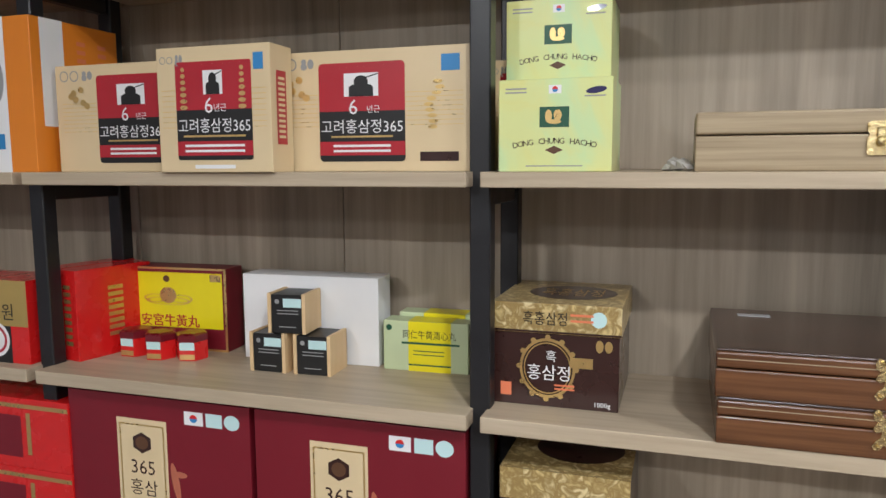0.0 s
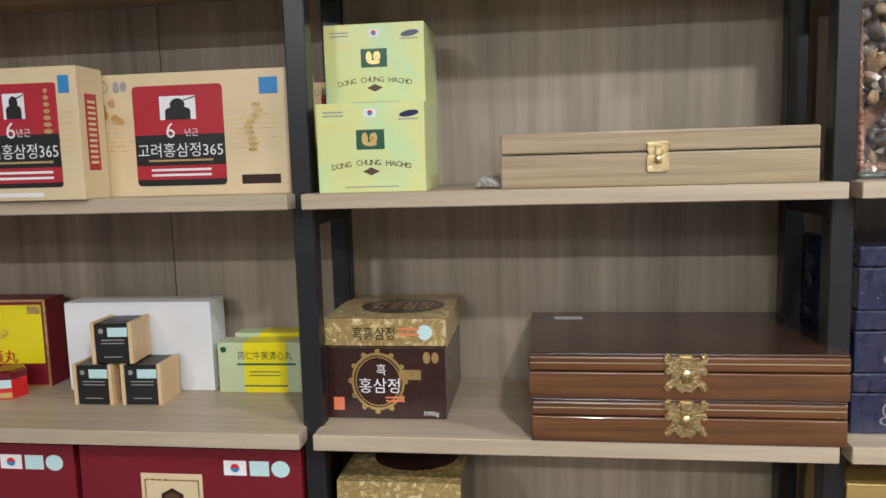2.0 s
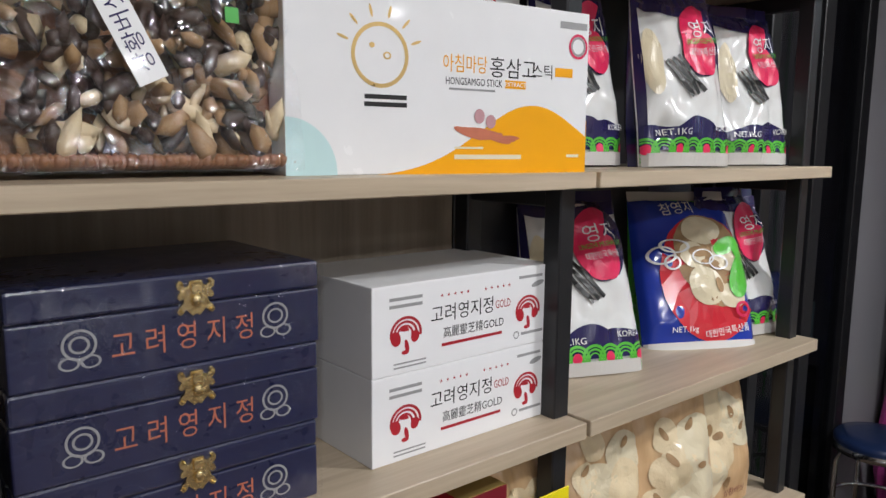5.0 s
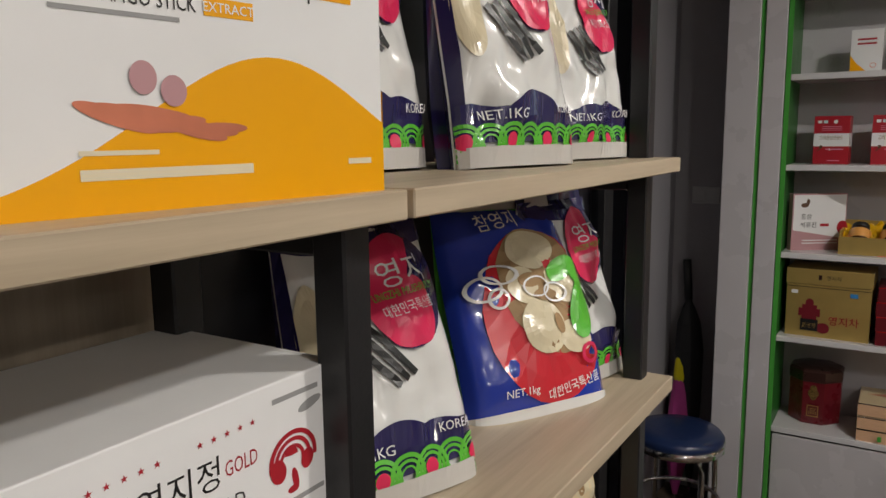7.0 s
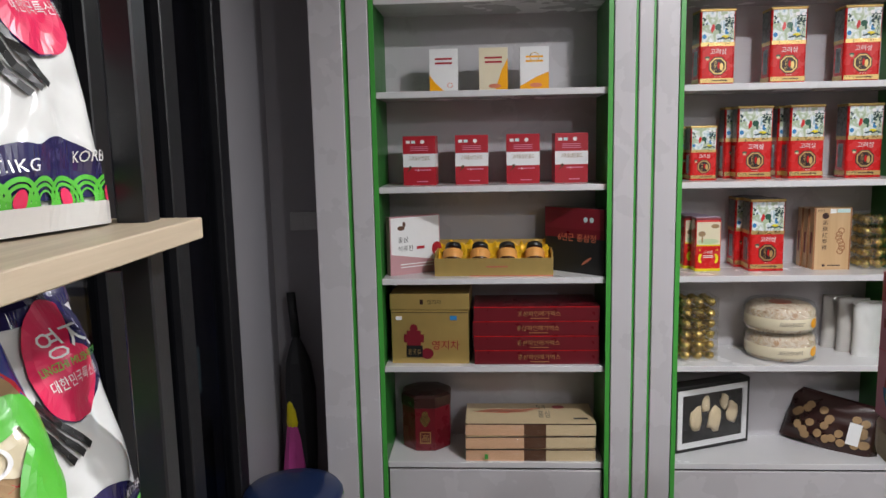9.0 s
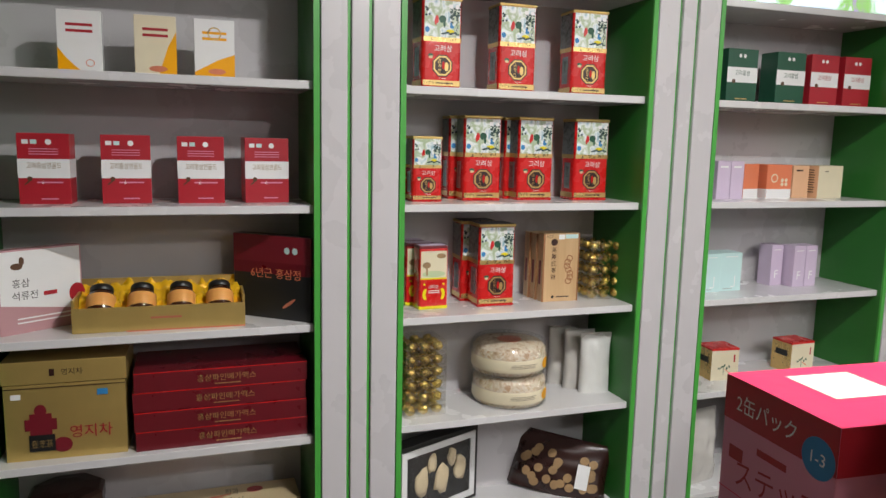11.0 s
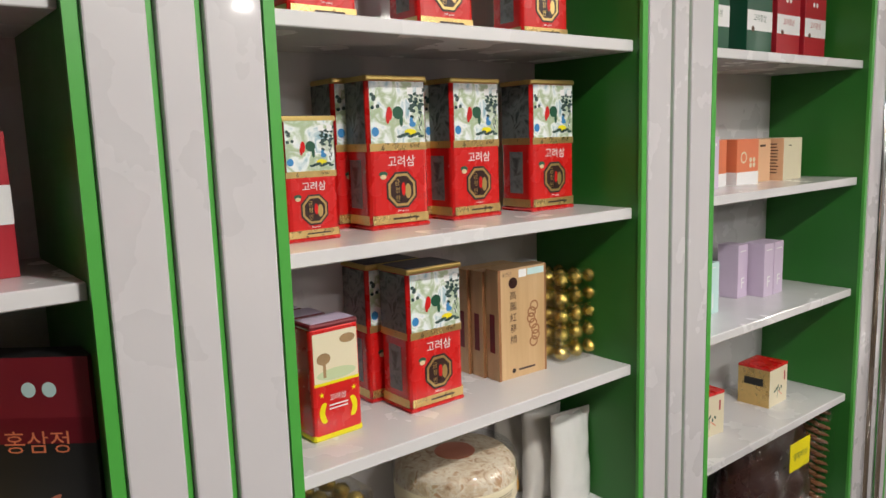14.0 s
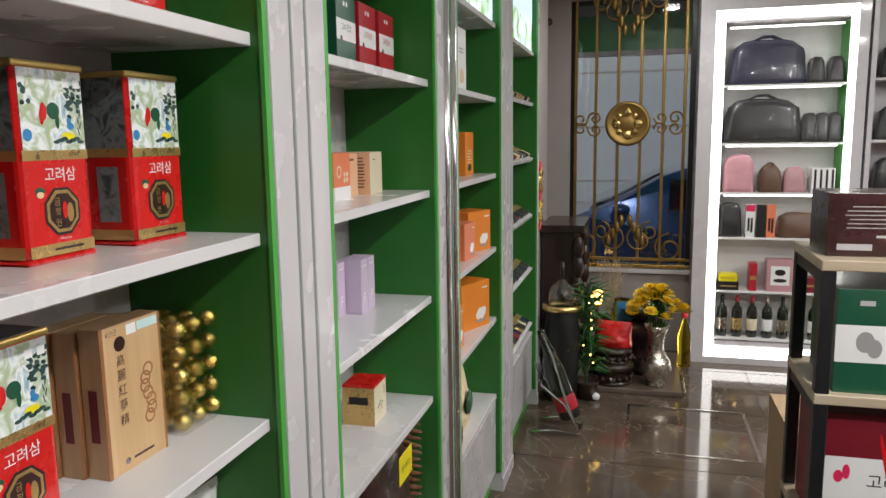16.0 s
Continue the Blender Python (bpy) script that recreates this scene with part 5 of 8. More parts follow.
bm = bmesh.new()
nx, ny = 64, 22
g = [[bm.verts.new((-w / 2 + 0.008 + (w - 0.016) * i / nx, 0.009 + (d - 0.018) * j / ny, satin(i / nx, j / ny))) for i in range(nx + 1)] for j in range(ny + 1)]
for j in range(ny):
    for i in range(nx):
        bm.faces.new((g[j][i], g[j][i + 1], g[j + 1][i + 1], g[j + 1][i]))
part("satin_lining", bm, M["satin"], tr, "rumpled gold satin", True)
for k in range(4):
    jb = part("bottle", lathe([(0, 0), (0.032, 0), (0.034, 0.004), (0.034, 0.045), (0.026, 0.055), (0.024, 0.058)], 24), M["amber_glass"], tr, "small dark glass bottle", True)
    jb.matrix_basis = pose(-0.142 + 0.0945 * k, 0.036, 0.040, -40, 0, 0)
    part("bottle_label", lathe([(0.0344, 0.008), (0.0346, 0.009), (0.0346, 0.042), (0.0344, 0.043)], 24), M["label_orange"], jb, "orange label", True)
    part("cap", lathe([(0.027, 0.056), (0.028, 0.057), (0.028, 0.07), (0.026, 0.073), (0, 0.073)], 24), M["black"], jb, "", True)
carton("black_red_gift_box", "tall black gift box fading to red, standing askew", "gift box", 0.24, 0.045, 0.225, M["black"], B(3.79, 0.385, S3, -40),
       [("panel", M["carton_red"], [("r", 0.0, 0.68, 1, 1.0)], 1), ("panel", M["maroon"], [("r", 0.0, 0.54, 1, 0.68)], 1), ("lettering", M["coral"], [("t", "6년근 홍삼정", 0.55, 0.55, 0.12, 0.65)], 2), ("seal", M["mint"], [("e", 0.70, 0.83, 0.035, 0.04), ("e", 0.80, 0.83, 0.035, 0.04)], 2), ("root_print", M["copper"], [("e", 0.72, 0.2, 0.1, 0.02, 0, 360, 35)], 2), ("panel", M["carton_red"], [("r", 0, 0.55, 1, 1)], 1, "right"), ("panel", M["carton_red"], [("r", 0, 0.55, 1, 1)], 1, "left")])
gb = thing("lingzhi_tea_box", "gold card box with red lettering and separate lid", "gift box", B(3.735, 0.885, S4, -2))
part("box_body", bx(-0.135, 0.002, 0, 0.135, 0.18, 0.19, 0.001), M["gold_card"], gb)
part("lid", bx(-0.138, 0, 0.192, 0.138, 0.182, 0.248, 0.0015, 2), M["gold_card"], gb)
print_on(gb, "lettering", M["red"], [("t", "영지차", 0.70, 0.35, 0.17, 0.44)], 0.27, 0.18, 0.19, 1)
print_on(gb, "pot_print", M["carton_red"], [("r", 0.20, 0.30, 0.38, 0.62), ("r", 0.16, 0.40, 0.42, 0.55), ("e", 0.29, 0.66, 0.05, 0.08), ("e", 0.46, 0.19, 0.08, 0.10)], 0.27, 0.18, 0.19, 1)
print_on(gb, "pot_label", M["black"], [("r", 0.19, 0.12, 0.40, 0.34)], 0.27, 0.18, 0.19, 2)
print_on(gb, "pot_writing", M["gold_print"], [("t", "靈芝茶", 0.295, 0.22, 0.1, 0.17)], 0.27, 0.18, 0.19, 3)
print_on(gb, "seal", M["blue_print"], [("r", 0.76, 0.82, 0.85, 0.90)], 0.27, 0.18, 0.19, 1)
print_on(gb, "flag_field", M["white"], [("r", 0.06, 0.82, 0.14, 0.89)], 0.27, 0.18, 0.19, 1)
print_on(gb, "lid_writing", M["choc"], [("t", "영지차", 0.56, 0.885, 0.065), ("r", 0.38, 0.85, 0.42, 0.92)], 0.276, 0.18, 0.248, 1)
print_on(gb, "rule", M["choc"], [("r", 0, 0.955, 1, 0.965)], 0.27, 0.18, 0.19, 1)
for k in range(4):
    carton("maroon_gift_box", "flat maroon foil gift box with gilt lettering", "gift box", 0.428, 0.20, 0.0505, M["maroon"], B(3.722 - 0.002 * (k % 2), 0.517 + 0.002 * (k % 3), S4 + 0.0512 * k),
           [("lettering", M["gold_print"], [("t", "홍삼파인메가맥스", 0.52, 0.52, 0.36, 0.34, "fill")] + lines(0.45, 0.60, 0.14, 0.24, 1, 0.5), 1), ("edge", M["bright_red"], [("r", 0, 0.95, 1, 1.0)], 1)], group="stacked maroon gift boxes")
jr = thing("octagonal_tin", "dark red eight-sided tea tin with gold emblem", "tin", B(3.785, 0.915, S5))
part("tin_body", lathe([(0, 0), (0.090, 0), (0.094, 0.004), (0.094, 0.165), (0.090, 0.168)], 8, cy=0.092, a0=math.pi / 8), M["maroon"], jr)
part("lid", lathe([(0.095, 0.162), (0.097, 0.164), (0.097, 0.20), (0.088, 0.208), (0.05, 0.213), (0, 0.214)], 8, cy=0.092, a0=math.pi / 8), M["choc"], jr, "dark lid")
fr = lambda x, y, e: (x - 0.07, 0.0048 - e, y)
print_on(jr, "emblem", M["gold"], [("e", 0.5, 0.60, 0.13, 0.09), ("e", 0.5, 0.70, 0.08, 0.06), ("e", 0.5, 0.52, 0.07, 0.05)], 0.14, 0.1, 0.2, 2, wrap=fr)
print_on(jr, "seal", M["gold_print"], [("r", 0.36, 0.15, 0.64, 0.17), ("r", 0.36, 0.35, 0.64, 0.37), ("r", 0.36, 0.17, 0.385, 0.35), ("r", 0.615, 0.17, 0.64, 0.35), ("t", "高", 0.5, 0.26, 0.14)], 0.14, 0.1, 0.2, 2, wrap=fr)
for k in range(3):
    fb = carton("ginseng_flat_box", "flat white gift box with brown root picture in clear wrap", "gift box", 0.452, 0.20, 0.044, M["cream"], B(3.712 - 0.003 * k, 0.54, S5 + 0.048 * k, 1.5 * (k % 2)),
           [("front_print", M["peach"], [("r", 0, 0.0, 0.45, 1)], 1), ("front_print", M["purse_brown"], [("r", 0.45, 0.0, 0.62, 1)], 1), ("rule", M["choc"], [("r", 0, 0.9, 1, 1)], 2), ("top_print", M["copper"], [("e", 0.2 + 0.05 * i, 0.55 + 0.06 * (i % 3), 0.15, 0.03, 0, 360, 4 * i - 8) for i in range(6)], 1, "top"), ("top_writing", M["black"], [("t", "홍삼", 0.62, 0.45, 0.35, 0.1), ("t", "정과", 0.60, 0.8, 0.2, 0.08), ("r", 0.84, 0.2, 0.95, 0.28)], 1, "top"), ("top_badge", M["red"], [("e", 0.74, 0.80, 0.05, 0.09)], 2, "top")], group="stacked flat white boxes")
    sw = part("shrink_wrap", bx(-0.229, -0.003, 0.0004, 0.229, 0.203, 0.0465, 0.004, 2), M["cello"], fb, "loose clear wrap")
    sw.visible_shadow = False
tagged(part("price_dot", bx(3.697, 0.778, S5 + 0.012, 3.6995, 0.766, S5 + 0.03), M["lime"]), "small green price sticker on the flat box", "sticker")


# second cabinet: ginseng tins
SHIFT = 0.025
def tin(m, w=0.116, h=0.245, d=0.085, small=False, lab="tall red ginseng tin with painted landscape and white lettering"):
    ob = thing("ginseng_tin", lab, "tin", m, "red ginseng tins")
    asp = w / h
    r = 0.010
    part("tin_body", bx(-w / 2, 0, 0.004, w / 2, d, h - 0.004, r, 3), M["bright_red"], ob)
    part("base_rim", bx(-w / 2 - 0.001, -0.001, 0, w / 2 + 0.001, d + 0.001, 0.007, 0.003), M["bright_red"], ob)
    lidp = part("lid", bx(-w / 2 - 0.0008, -0.0008, h - 0.009, w / 2 + 0.0008, d + 0.0008, h, 0.003, 2), M["gold_card"], ob, "gilt rim and lid")
    part("lid_top", bx(-w / 2 + 0.006, 0.006, h - 0.002, w / 2 - 0.006, d - 0.006, h + 0.0008), M["purse_navy"], lidp)
    print_on(ob, "landscape", M["tin_scene"], [("r", 0.05, 0.565, 0.95, 0.962)], w, d, h, 1, label="painted landscape")
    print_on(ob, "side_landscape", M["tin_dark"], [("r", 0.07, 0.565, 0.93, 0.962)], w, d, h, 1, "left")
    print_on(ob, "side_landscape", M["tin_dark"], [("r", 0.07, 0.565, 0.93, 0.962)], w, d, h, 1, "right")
    print_on(ob, "gilt_band", M["gold_print"], [("r", 0.03, 0.515, 0.97, 0.565), ("r", 0.03, 0.035, 0.97, 0.095)], w, d, h, 1)
    for s in ("left", "right"):
        print_on(ob, "side_band", M["gold_print"], [("r", 0.05, 0.515, 0.95, 0.565), ("r", 0.05, 0.035, 0.95, 0.095)], w, d, h, 1, s)
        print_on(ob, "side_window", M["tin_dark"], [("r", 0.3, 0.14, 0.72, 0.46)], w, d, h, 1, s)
    rnd = random.Random(11)
    trees = [("e", 0.80 + rnd.uniform(-0.10, 0.12), 0.84 + rnd.uniform(-0.11, 0.07), rnd.uniform(0.02, 0.05), 0.011, 0, 360, rnd.uniform(-25, 25)) for _ in range(30)] + [("e", 0.16 + rnd.uniform(-0.08, 0.08), 0.82 + rnd.uniform(-0.05, 0.06), 0.03, 0.013) for _ in range(6)] + [("e", 0.52 + 0.06 * i, 0.605 + 0.008 * (i % 3), 0.05, 0.010) for i in range(7)]
    trees += [("e", 0.86 + 0.03 * (k % 2), 0.66 + 0.028 * k, 0.010, 0.022, 0, 360, 15 * (-1) ** k) for k in range(5)]
    print_on(ob, "painted_tree", M["tin_tree"], trees, w, d, h, 2)["kind"] = "stuff"
    print_on(ob, "painted_robe", M["bright_red"], [("e", 0.36, 0.755, 0.045, 0.045), ("e", 0.33, 0.73, 0.03, 0.04)], w, d, h, 3)
    print_on(ob, "painted_robe", M["dk_green"], [("e", 0.50, 0.76, 0.09, 0.042), ("e", 0.55, 0.71, 0.03, 0.04)], w, d, h, 3)
    print_on(ob, "painted_robe", M["blue_print"], [("e", 0.74, 0.685, 0.055, 0.018), ("e", 0.72, 0.71, 0.03, 0.02), ("e", 0.12, 0.64, 0.06, 0.03)], w, d, h, 3)
    print_on(ob, "painted_sand", M["yellow"], [("e", 0.70, 0.635, 0.10, 0.02)], w, d, h, 2)
    print_on(ob, "lettering", M["white_gloss"], [("t", "고려삼", 0.53, 0.445, 0.072, 0.56), ("t", "300 grams", 0.53, 0.115, 0.018)], w, d, h, 2)
    oct1 = [("p", [(0.52 + 0.245 * math.cos(math.pi / 8 + k * math.pi / 4), 0.255 + 0.245 * asp * math.sin(math.pi / 8 + k * math.pi / 4)) for k in range(8)])]
    oct2 = [("p", [(0.52 + 0.205 * math.cos(math.pi / 8 + k * math.pi / 4), 0.255 + 0.205 * asp * math.sin(math.pi / 8 + k * math.pi / 4)) for k in range(8)])]
    oct0 = [("p", [(0.52 + 0.275 * math.cos(math.pi / 8 + k * math.pi / 4), 0.255 + 0.275 * asp * math.sin(math.pi / 8 + k * math.pi / 4)) for k in range(8)])]
    print_on(ob, "badge", M["black"], oct0, w, d, h, 2)
    print_on(ob, "badge_ring", M["gold_print"], oct1, w, d, h, 3)
    print_on(ob, "badge_field", M["choc"], oct2, w, d, h, 4)
    print_on(ob, "badge_writing", M["gold_print"], [("t", "금", 0.44, 0.305, 0.04), ("t", "정", 0.44, 0.255, 0.04), ("t", "인", 0.44, 0.20, 0.04), ("e", 0.62, 0.245, 0.05, 0.05)], w, d, h, 5)
    print_on(ob, "badge_root", M["bright_red"], [("e", 0.54, 0.26, 0.035, 0.045)], w, d, h, 6)
    print_on(ob, "crest", M["dk_green"], [("e", 0.22, 0.365, 0.07, 0.018)], w, d, h, 2)
    print_on(ob, "crest_root", M["cream"], [("e", 0.22, 0.345, 0.05, 0.016)], w, d, h, 3)
    print_on(ob, "number", M["choc"], [("t", "6", 0.24, 0.54, 0.036), ("t", "15 뿌리", 0.76, 0.54, 0.022)] + lines(0.36, 0.8, 0.055, 0.075, 1, 0.6), w, d, h, 2)
    print_on(ob, "white_seal", M["white"], [("r", 0.66, 0.88, 0.76, 0.925), ("r", 0.82, 0.88, 0.92, 0.925)], w, d, h, 3)
    return ob


t0 = tin(B(3.81, -0.167, S2, -2))
for p in ((3.815, -0.340, S2, 1), (3.80, -0.520, S2, -1), (3.78, -0.025, S1, 2), (3.780, -0.252, S1, 0), (3.785, -0.488, S1, -2), (3.785, -0.212, S3, 0), (3.875, -0.145, S2, -4), (3.874, -0.322, S2, 0), (3.872, -0.190, S3, -1)):
    copy_thing(t0, B(*p))
ts = tin(B(3.785, 0.008, S2), 0.088, 0.182, 0.07, lab="smaller red ginseng tin with painted landscape")
copy_thing(ts, B(3.868, 0.024, S2))


def small_tin(m):
    w, d, h = 0.088, 0.055, 0.185
    ob = thing("small_ginseng_tin", "slim red and yellow ginseng tin with tree picture", "tin", m, "slim ginseng tins")
    part("tin_body", bx(-w / 2, 0, 0.003, w / 2, d, h - 0.004, 0.006, 2), M["bright_red"], ob)
    lp = part("lid", bx(-w / 2, 0, h - 0.01, w / 2, d, h, 0.004, 2), M["maroon"], ob)
    part("lid_top", bx(-w / 2 + 0.005, 0.005, h - 0.003, w / 2 - 0.005, d - 0.005, h + 0.0006), M["lavender"], lp)
    part("base_rim", bx(-w / 2 - 0.0006, -0.0006, 0, w / 2 + 0.0006, d + 0.0006, 0.012, 0.003), M["yellow"], ob)
    print_on(ob, "picture", M["ivory"], [("r", 0.05, 0.50, 0.95, 0.92)], w, d, h, 1)
    print_on(ob, "painted_tree", M["mushroom"], [("e", 0.25, 0.70, 0.14, 0.05), ("e", 0.75, 0.84, 0.16, 0.04), ("r", 0.23, 0.54, 0.29, 0.7)], w, d, h, 2)
    print_on(ob, "painted_grass", M["pale_green"], [("e", 0.5, 0.56, 0.40, 0.05)], w, d, h, 2)
    print_on(ob, "scroll", M["yellow"], [("r", 0.04, 0.475, 0.96, 0.5), ("e", 0.22, 0.24, 0.10, 0.09, 60, 300), ("e", 0.80, 0.24, 0.10, 0.09, -120, 120), ("t", "★", 0.18, 0.40, 0.05), ("t", "★", 0.84, 0.40, 0.05)], w, d, h, 1)
    print_on(ob, "lettering", M["white"], [("t", "고려삼", 0.5, 0.36, 0.055, 0.4)] + lines(0.32, 0.7, 0.25, 0.31, 2, 0.4), w, d, h, 2)
    return ob


st = small_tin(B(3.79, -0.018, S3, 2))
copy_thing(st, B(3.85, 0.004, S3, 0)), copy_thing(st, B(3.906, 0.016, S3, 0))
for k in range(3):
    carton("wood_grain_box", "wood-grain card box with dragon print", "gift box", 0.122, 0.036, 0.212 if k == 0 else 0.206, M["kraft"], B(3.80 + 0.038 * k, -0.432 + 0.005 * k, S3, -2),
           [("lettering", M["choc"], [("t", ch, 0.30, 0.76 - 0.10 * i, 0.075) for i, ch in enumerate("高麗紅蔘精")] + [("e", 0.30, 0.87, 0.09, 0.05), ("t", "6년근", 0.18, 0.955, 0.04), ("e", 0.30, 0.07, 0.04, 0.022)] + lines(0.4, 0.75, 0.055, 0.085, 1, 0.6), 1),
            ("dragon_print", M["wicker"], [("ring", 0.72 + 0.05 * math.sin(i * 1.1), 0.30 + 0.055 * i, 0.09, 0.05, 0.3) for i in range(7)], 1), ("seal", M["white"], [("r", 0.42, 0.91, 0.58, 0.98)], 1), ("seal", M["mint"], [("r", 0.60, 0.92, 0.95, 0.98)], 1),
            ("rim", M["wicker"], [("r", 0, 0, 0.05, 1), ("r", 0.96, 0, 1, 1)], 1), ("spine_writing", M["carton_red"], [("r", 0.3, 0.25, 0.7, 0.6)], 1, "left")], group="wood-grain boxes")


def gold_stack(m, n, nx=3, ny=3):
    ob = thing("gold_capsule_stack", "stack of clear trays of gold wrapped balls", "capsule trays", m, "clear trays of gold balls")
    s = 0.041
    bmc = bmesh.new()
    for k in range(n):
        for i in range(nx):
            for j in range(ny):
                blob(bmc, (s * (i - (nx - 1) / 2), 0.019 + s * j, 0.017 + 0.0375 * k), (0.0160, 0.0160, 0.0148), 8, i + 3 * j + k, 0.2)
        tb = bx(-s * nx / 2 - 0.003, 0, 0.0375 * k + 0.0004, s * nx / 2 + 0.003, s * ny + 0.004, 0.0375 * k + 0.0365, 0.003, 1)
        tp = part("tray", tb, M["clear"], ob, "clear plastic tray")
        tp.visible_shadow = False
    o = part("gold_balls", bmc, M["gold_ball"], ob, "gold foil wrapped balls", True)
    o["kind"] = "stuff"
    return ob


gold_stack(B(3.79, -0.592, S3, -2), 5)
gold_stack(B(3.750, 0.012, S4, 3), 6, 3, 3)
for k in range(2):
    ck = thing("round_snack_box", "round clear box of rice crackers with white paper band", "snack box", pose(3.834, -0.262 + 0.004 * k, S4 + 0.098 * k, 0, 0, 30 * k), "stacked round boxes")
    part("crackers", lathe([(0, 0.004), (0.108, 0.004), (0.112, 0.012), (0.112, 0.072), (0.10, 0.086), (0.06, 0.092), (0, 0.090)], 40), M["cracker"], ck, "toasted crackers", True)
    part("paper_band", lathe([(0.1145, 0.016), (0.1155, 0.018), (0.1155, 0.052), (0.1145, 0.054)], 48), M["ivory"], ck, "white paper band", True)
    part("tub_base", lathe([(0, 0), (0.113, 0), (0.1165, 0.003), (0.1165, 0.014), (0.1145, 0.0158)], 48), M["clear"], ck, "clear tub foot", True)
    if k:
        part("top_seal", lathe([(0, 0.0935), (0.036, 0.0935), (0.038, 0.092)], 24), M["copper"], ck)
    lidc = part("clear_lid", lathe([(0.1185, 0.055), (0.119, 0.075), (0.110, 0.095), (0, 0.0965)], 48), M["clear"], ck, "clear lid", True)
    lidc.visible_shadow = False
    pb = lambda x, y, e: ((0.1156 + e) * math.cos(math.pi + 0.6 - 0.5 * k + x / 0.1156), (0.1156 + e) * math.sin(math.pi + 0.6 - 0.5 * k + x / 0.1156), 0.018 + y)
    print_on(ck, "picture_label", M["amber"], [("e", 0.5, 0.5, 0.5, 0.5)], 0.045, 0.1, 0.034, 2, wrap=pb)
    print_on(ck, "small_print", M["choc"], lines(-2.6, -0.6, 0.35, 0.75, 3, 0.22, 0.4), 0.045, 0.1, 0.034, 2, wrap=pb)


def soft_pack(name, label, w, h, d, material, m, category="pouch", lean=0.0, seed=0.0, group=""):
    """A filled pouch: thick at the foot, flat at the top seam."""
    ob = thing(name, label, category, m, group)
    bm = bmesh.new()
    nx, nz = 14, 18
    sides = []
    for sgn in (-1, 1):
        g = []
        for j in range(nz + 1):
            v = j / nz
            row = []
            for i in range(nx + 1):
                u = i / nx
                th = d / 2 * max(0, (1 - abs(2 * u - 1) ** 3)) ** 0.6 * (1 - v ** 2.2) ** 0.8 * (0.75 + 0.25 * min(1, v * 5))
                wob = 0.10 * d * noise.noise(Vector((u * 5, v * 6, seed + sgn)))
                row.append(bm.verts.new(((u - 0.5) * w * (1 - 0.05 * math.sin(math.pi * v)), d / 2 + sgn * (th + (wob if 0 < i < nx and 0 < j < nz else 0)) + lean * v * v, v * h)))
            g.append(row)
        sides.append(g)
    for k, g in enumerate(sides):
        for j in range(nz):
            for i in range(nx):
                q = (g[j][i], g[j][i + 1], g[j + 1][i + 1], g[j + 1][i])
                bm.faces.new(q if k == 0 else q[::-1])
    bmesh.ops.remove_doubles(bm, verts=bm.verts, dist=0.0004)
    part("pouch_body", bm, material, ob, "", True)
    return ob


for k in range(3):
    pk = soft_pack("powder_pouch", "clear stand-up pouch of white powder" if k == 0 else "clear grey stand-up pouch", 0.105, 0.195, 0.05, M["bag_clear"] if k else M["bag_white"], B(3.79 + 0.055 * k, -0.575 + 0.028 * k, S4, -8), seed=k, group="stand-up pouches")
    if k == 0:
        print_on(pk, "window", M["grey_print"], [("e", 0.5, 0.72, 0.28, 0.09)], 0.105, 0.05, 0.195, 1, wrap=lambda x, y, e: (x - 0.0525, 0.025 - 0.024 * (1 - y / 0.22) - e, y))
        part("zip_seam", bx(-0.052, 0.023, 0.18, 0.052, 0.026, 0.196), M["bag_clear"], pk)
wb = thing("window_gift_box", "black gift box with clear window showing mushrooms", "gift box", B(3.83, -0.065, S5, 23))
part("box_body", bx(-0.165, 0.004, 0, 0.165, 0.06, 0.245, 0.003, 2), M["black"], wb)
for (x0, z0, x1, z1) in ((-0.15, 0.015, 0.15, 0.035), (-0.15, 0.21, 0.15, 0.23), (-0.15, 0.035, -0.13, 0.21), (0.13, 0.035, 0.15, 0.21)):
    part("window_rim", bx(x0, 0, z0, x1, 0.0038, z1), M["white"], wb)
for k, (x, z, r) in enumerate(((-0.07, 0.12, 0.045), (0.01, 0.11, 0.05), (0.085, 0.125, 0.042), (-0.03, 0.17, 0.03), (0.05, 0.17, 0.03))):
    part("mushroom", blob(bmesh.new(), (x, 0.002, z), (r * 0.62, 0.006, r), 8, k, 0.4), M["slice"], wb, "pale dried mushroom", True)
cl = part("clear_window", sheet(0.28, 0.19, 14, 10, lambda u, v: 0.003 * noise.noise(Vector((u * 5, v * 5, 2))), -0.008), M["cello"], wb, "", True)
cl.matrix_basis, cl.visible_shadow = pose(0, 0, 0.025), False
mb = soft_pack("dried_food_bag", "dark printed plastic bag of dried mushrooms", 0.33, 0.19, 0.09, M["choc"], B(3.825, -0.450, S5, -38), seed=7)
mb.matrix_basis = mb.matrix_basis @ pose(0, 0, 0.004, -14, 6, 0)
ww = lambda x, y, e: (x - 0.165, 0.045 - 0.045 * math.sqrt(max(0.02, 1 - abs(2 * x / 0.33 - 1) ** 3)) * (1 - (y / 0.19) ** 2.2) ** 0.8 - 0.008 - e, y)
rnd = random.Random(8)
print_on(mb, "mushroom_print", M["mushroom"], [("e", rnd.uniform(0.12, 0.88), rnd.uniform(0.15, 0.75), 0.045, 0.07, 0, 360, rnd.uniform(0, 90)) for _ in range(26)], 0.33, 0.09, 0.19, 1, wrap=ww)
print_on(mb, "label", M["white"], [("r", 0.70, 0.22, 0.82, 0.62)], 0.33, 0.09, 0.19, 2, wrap=ww)

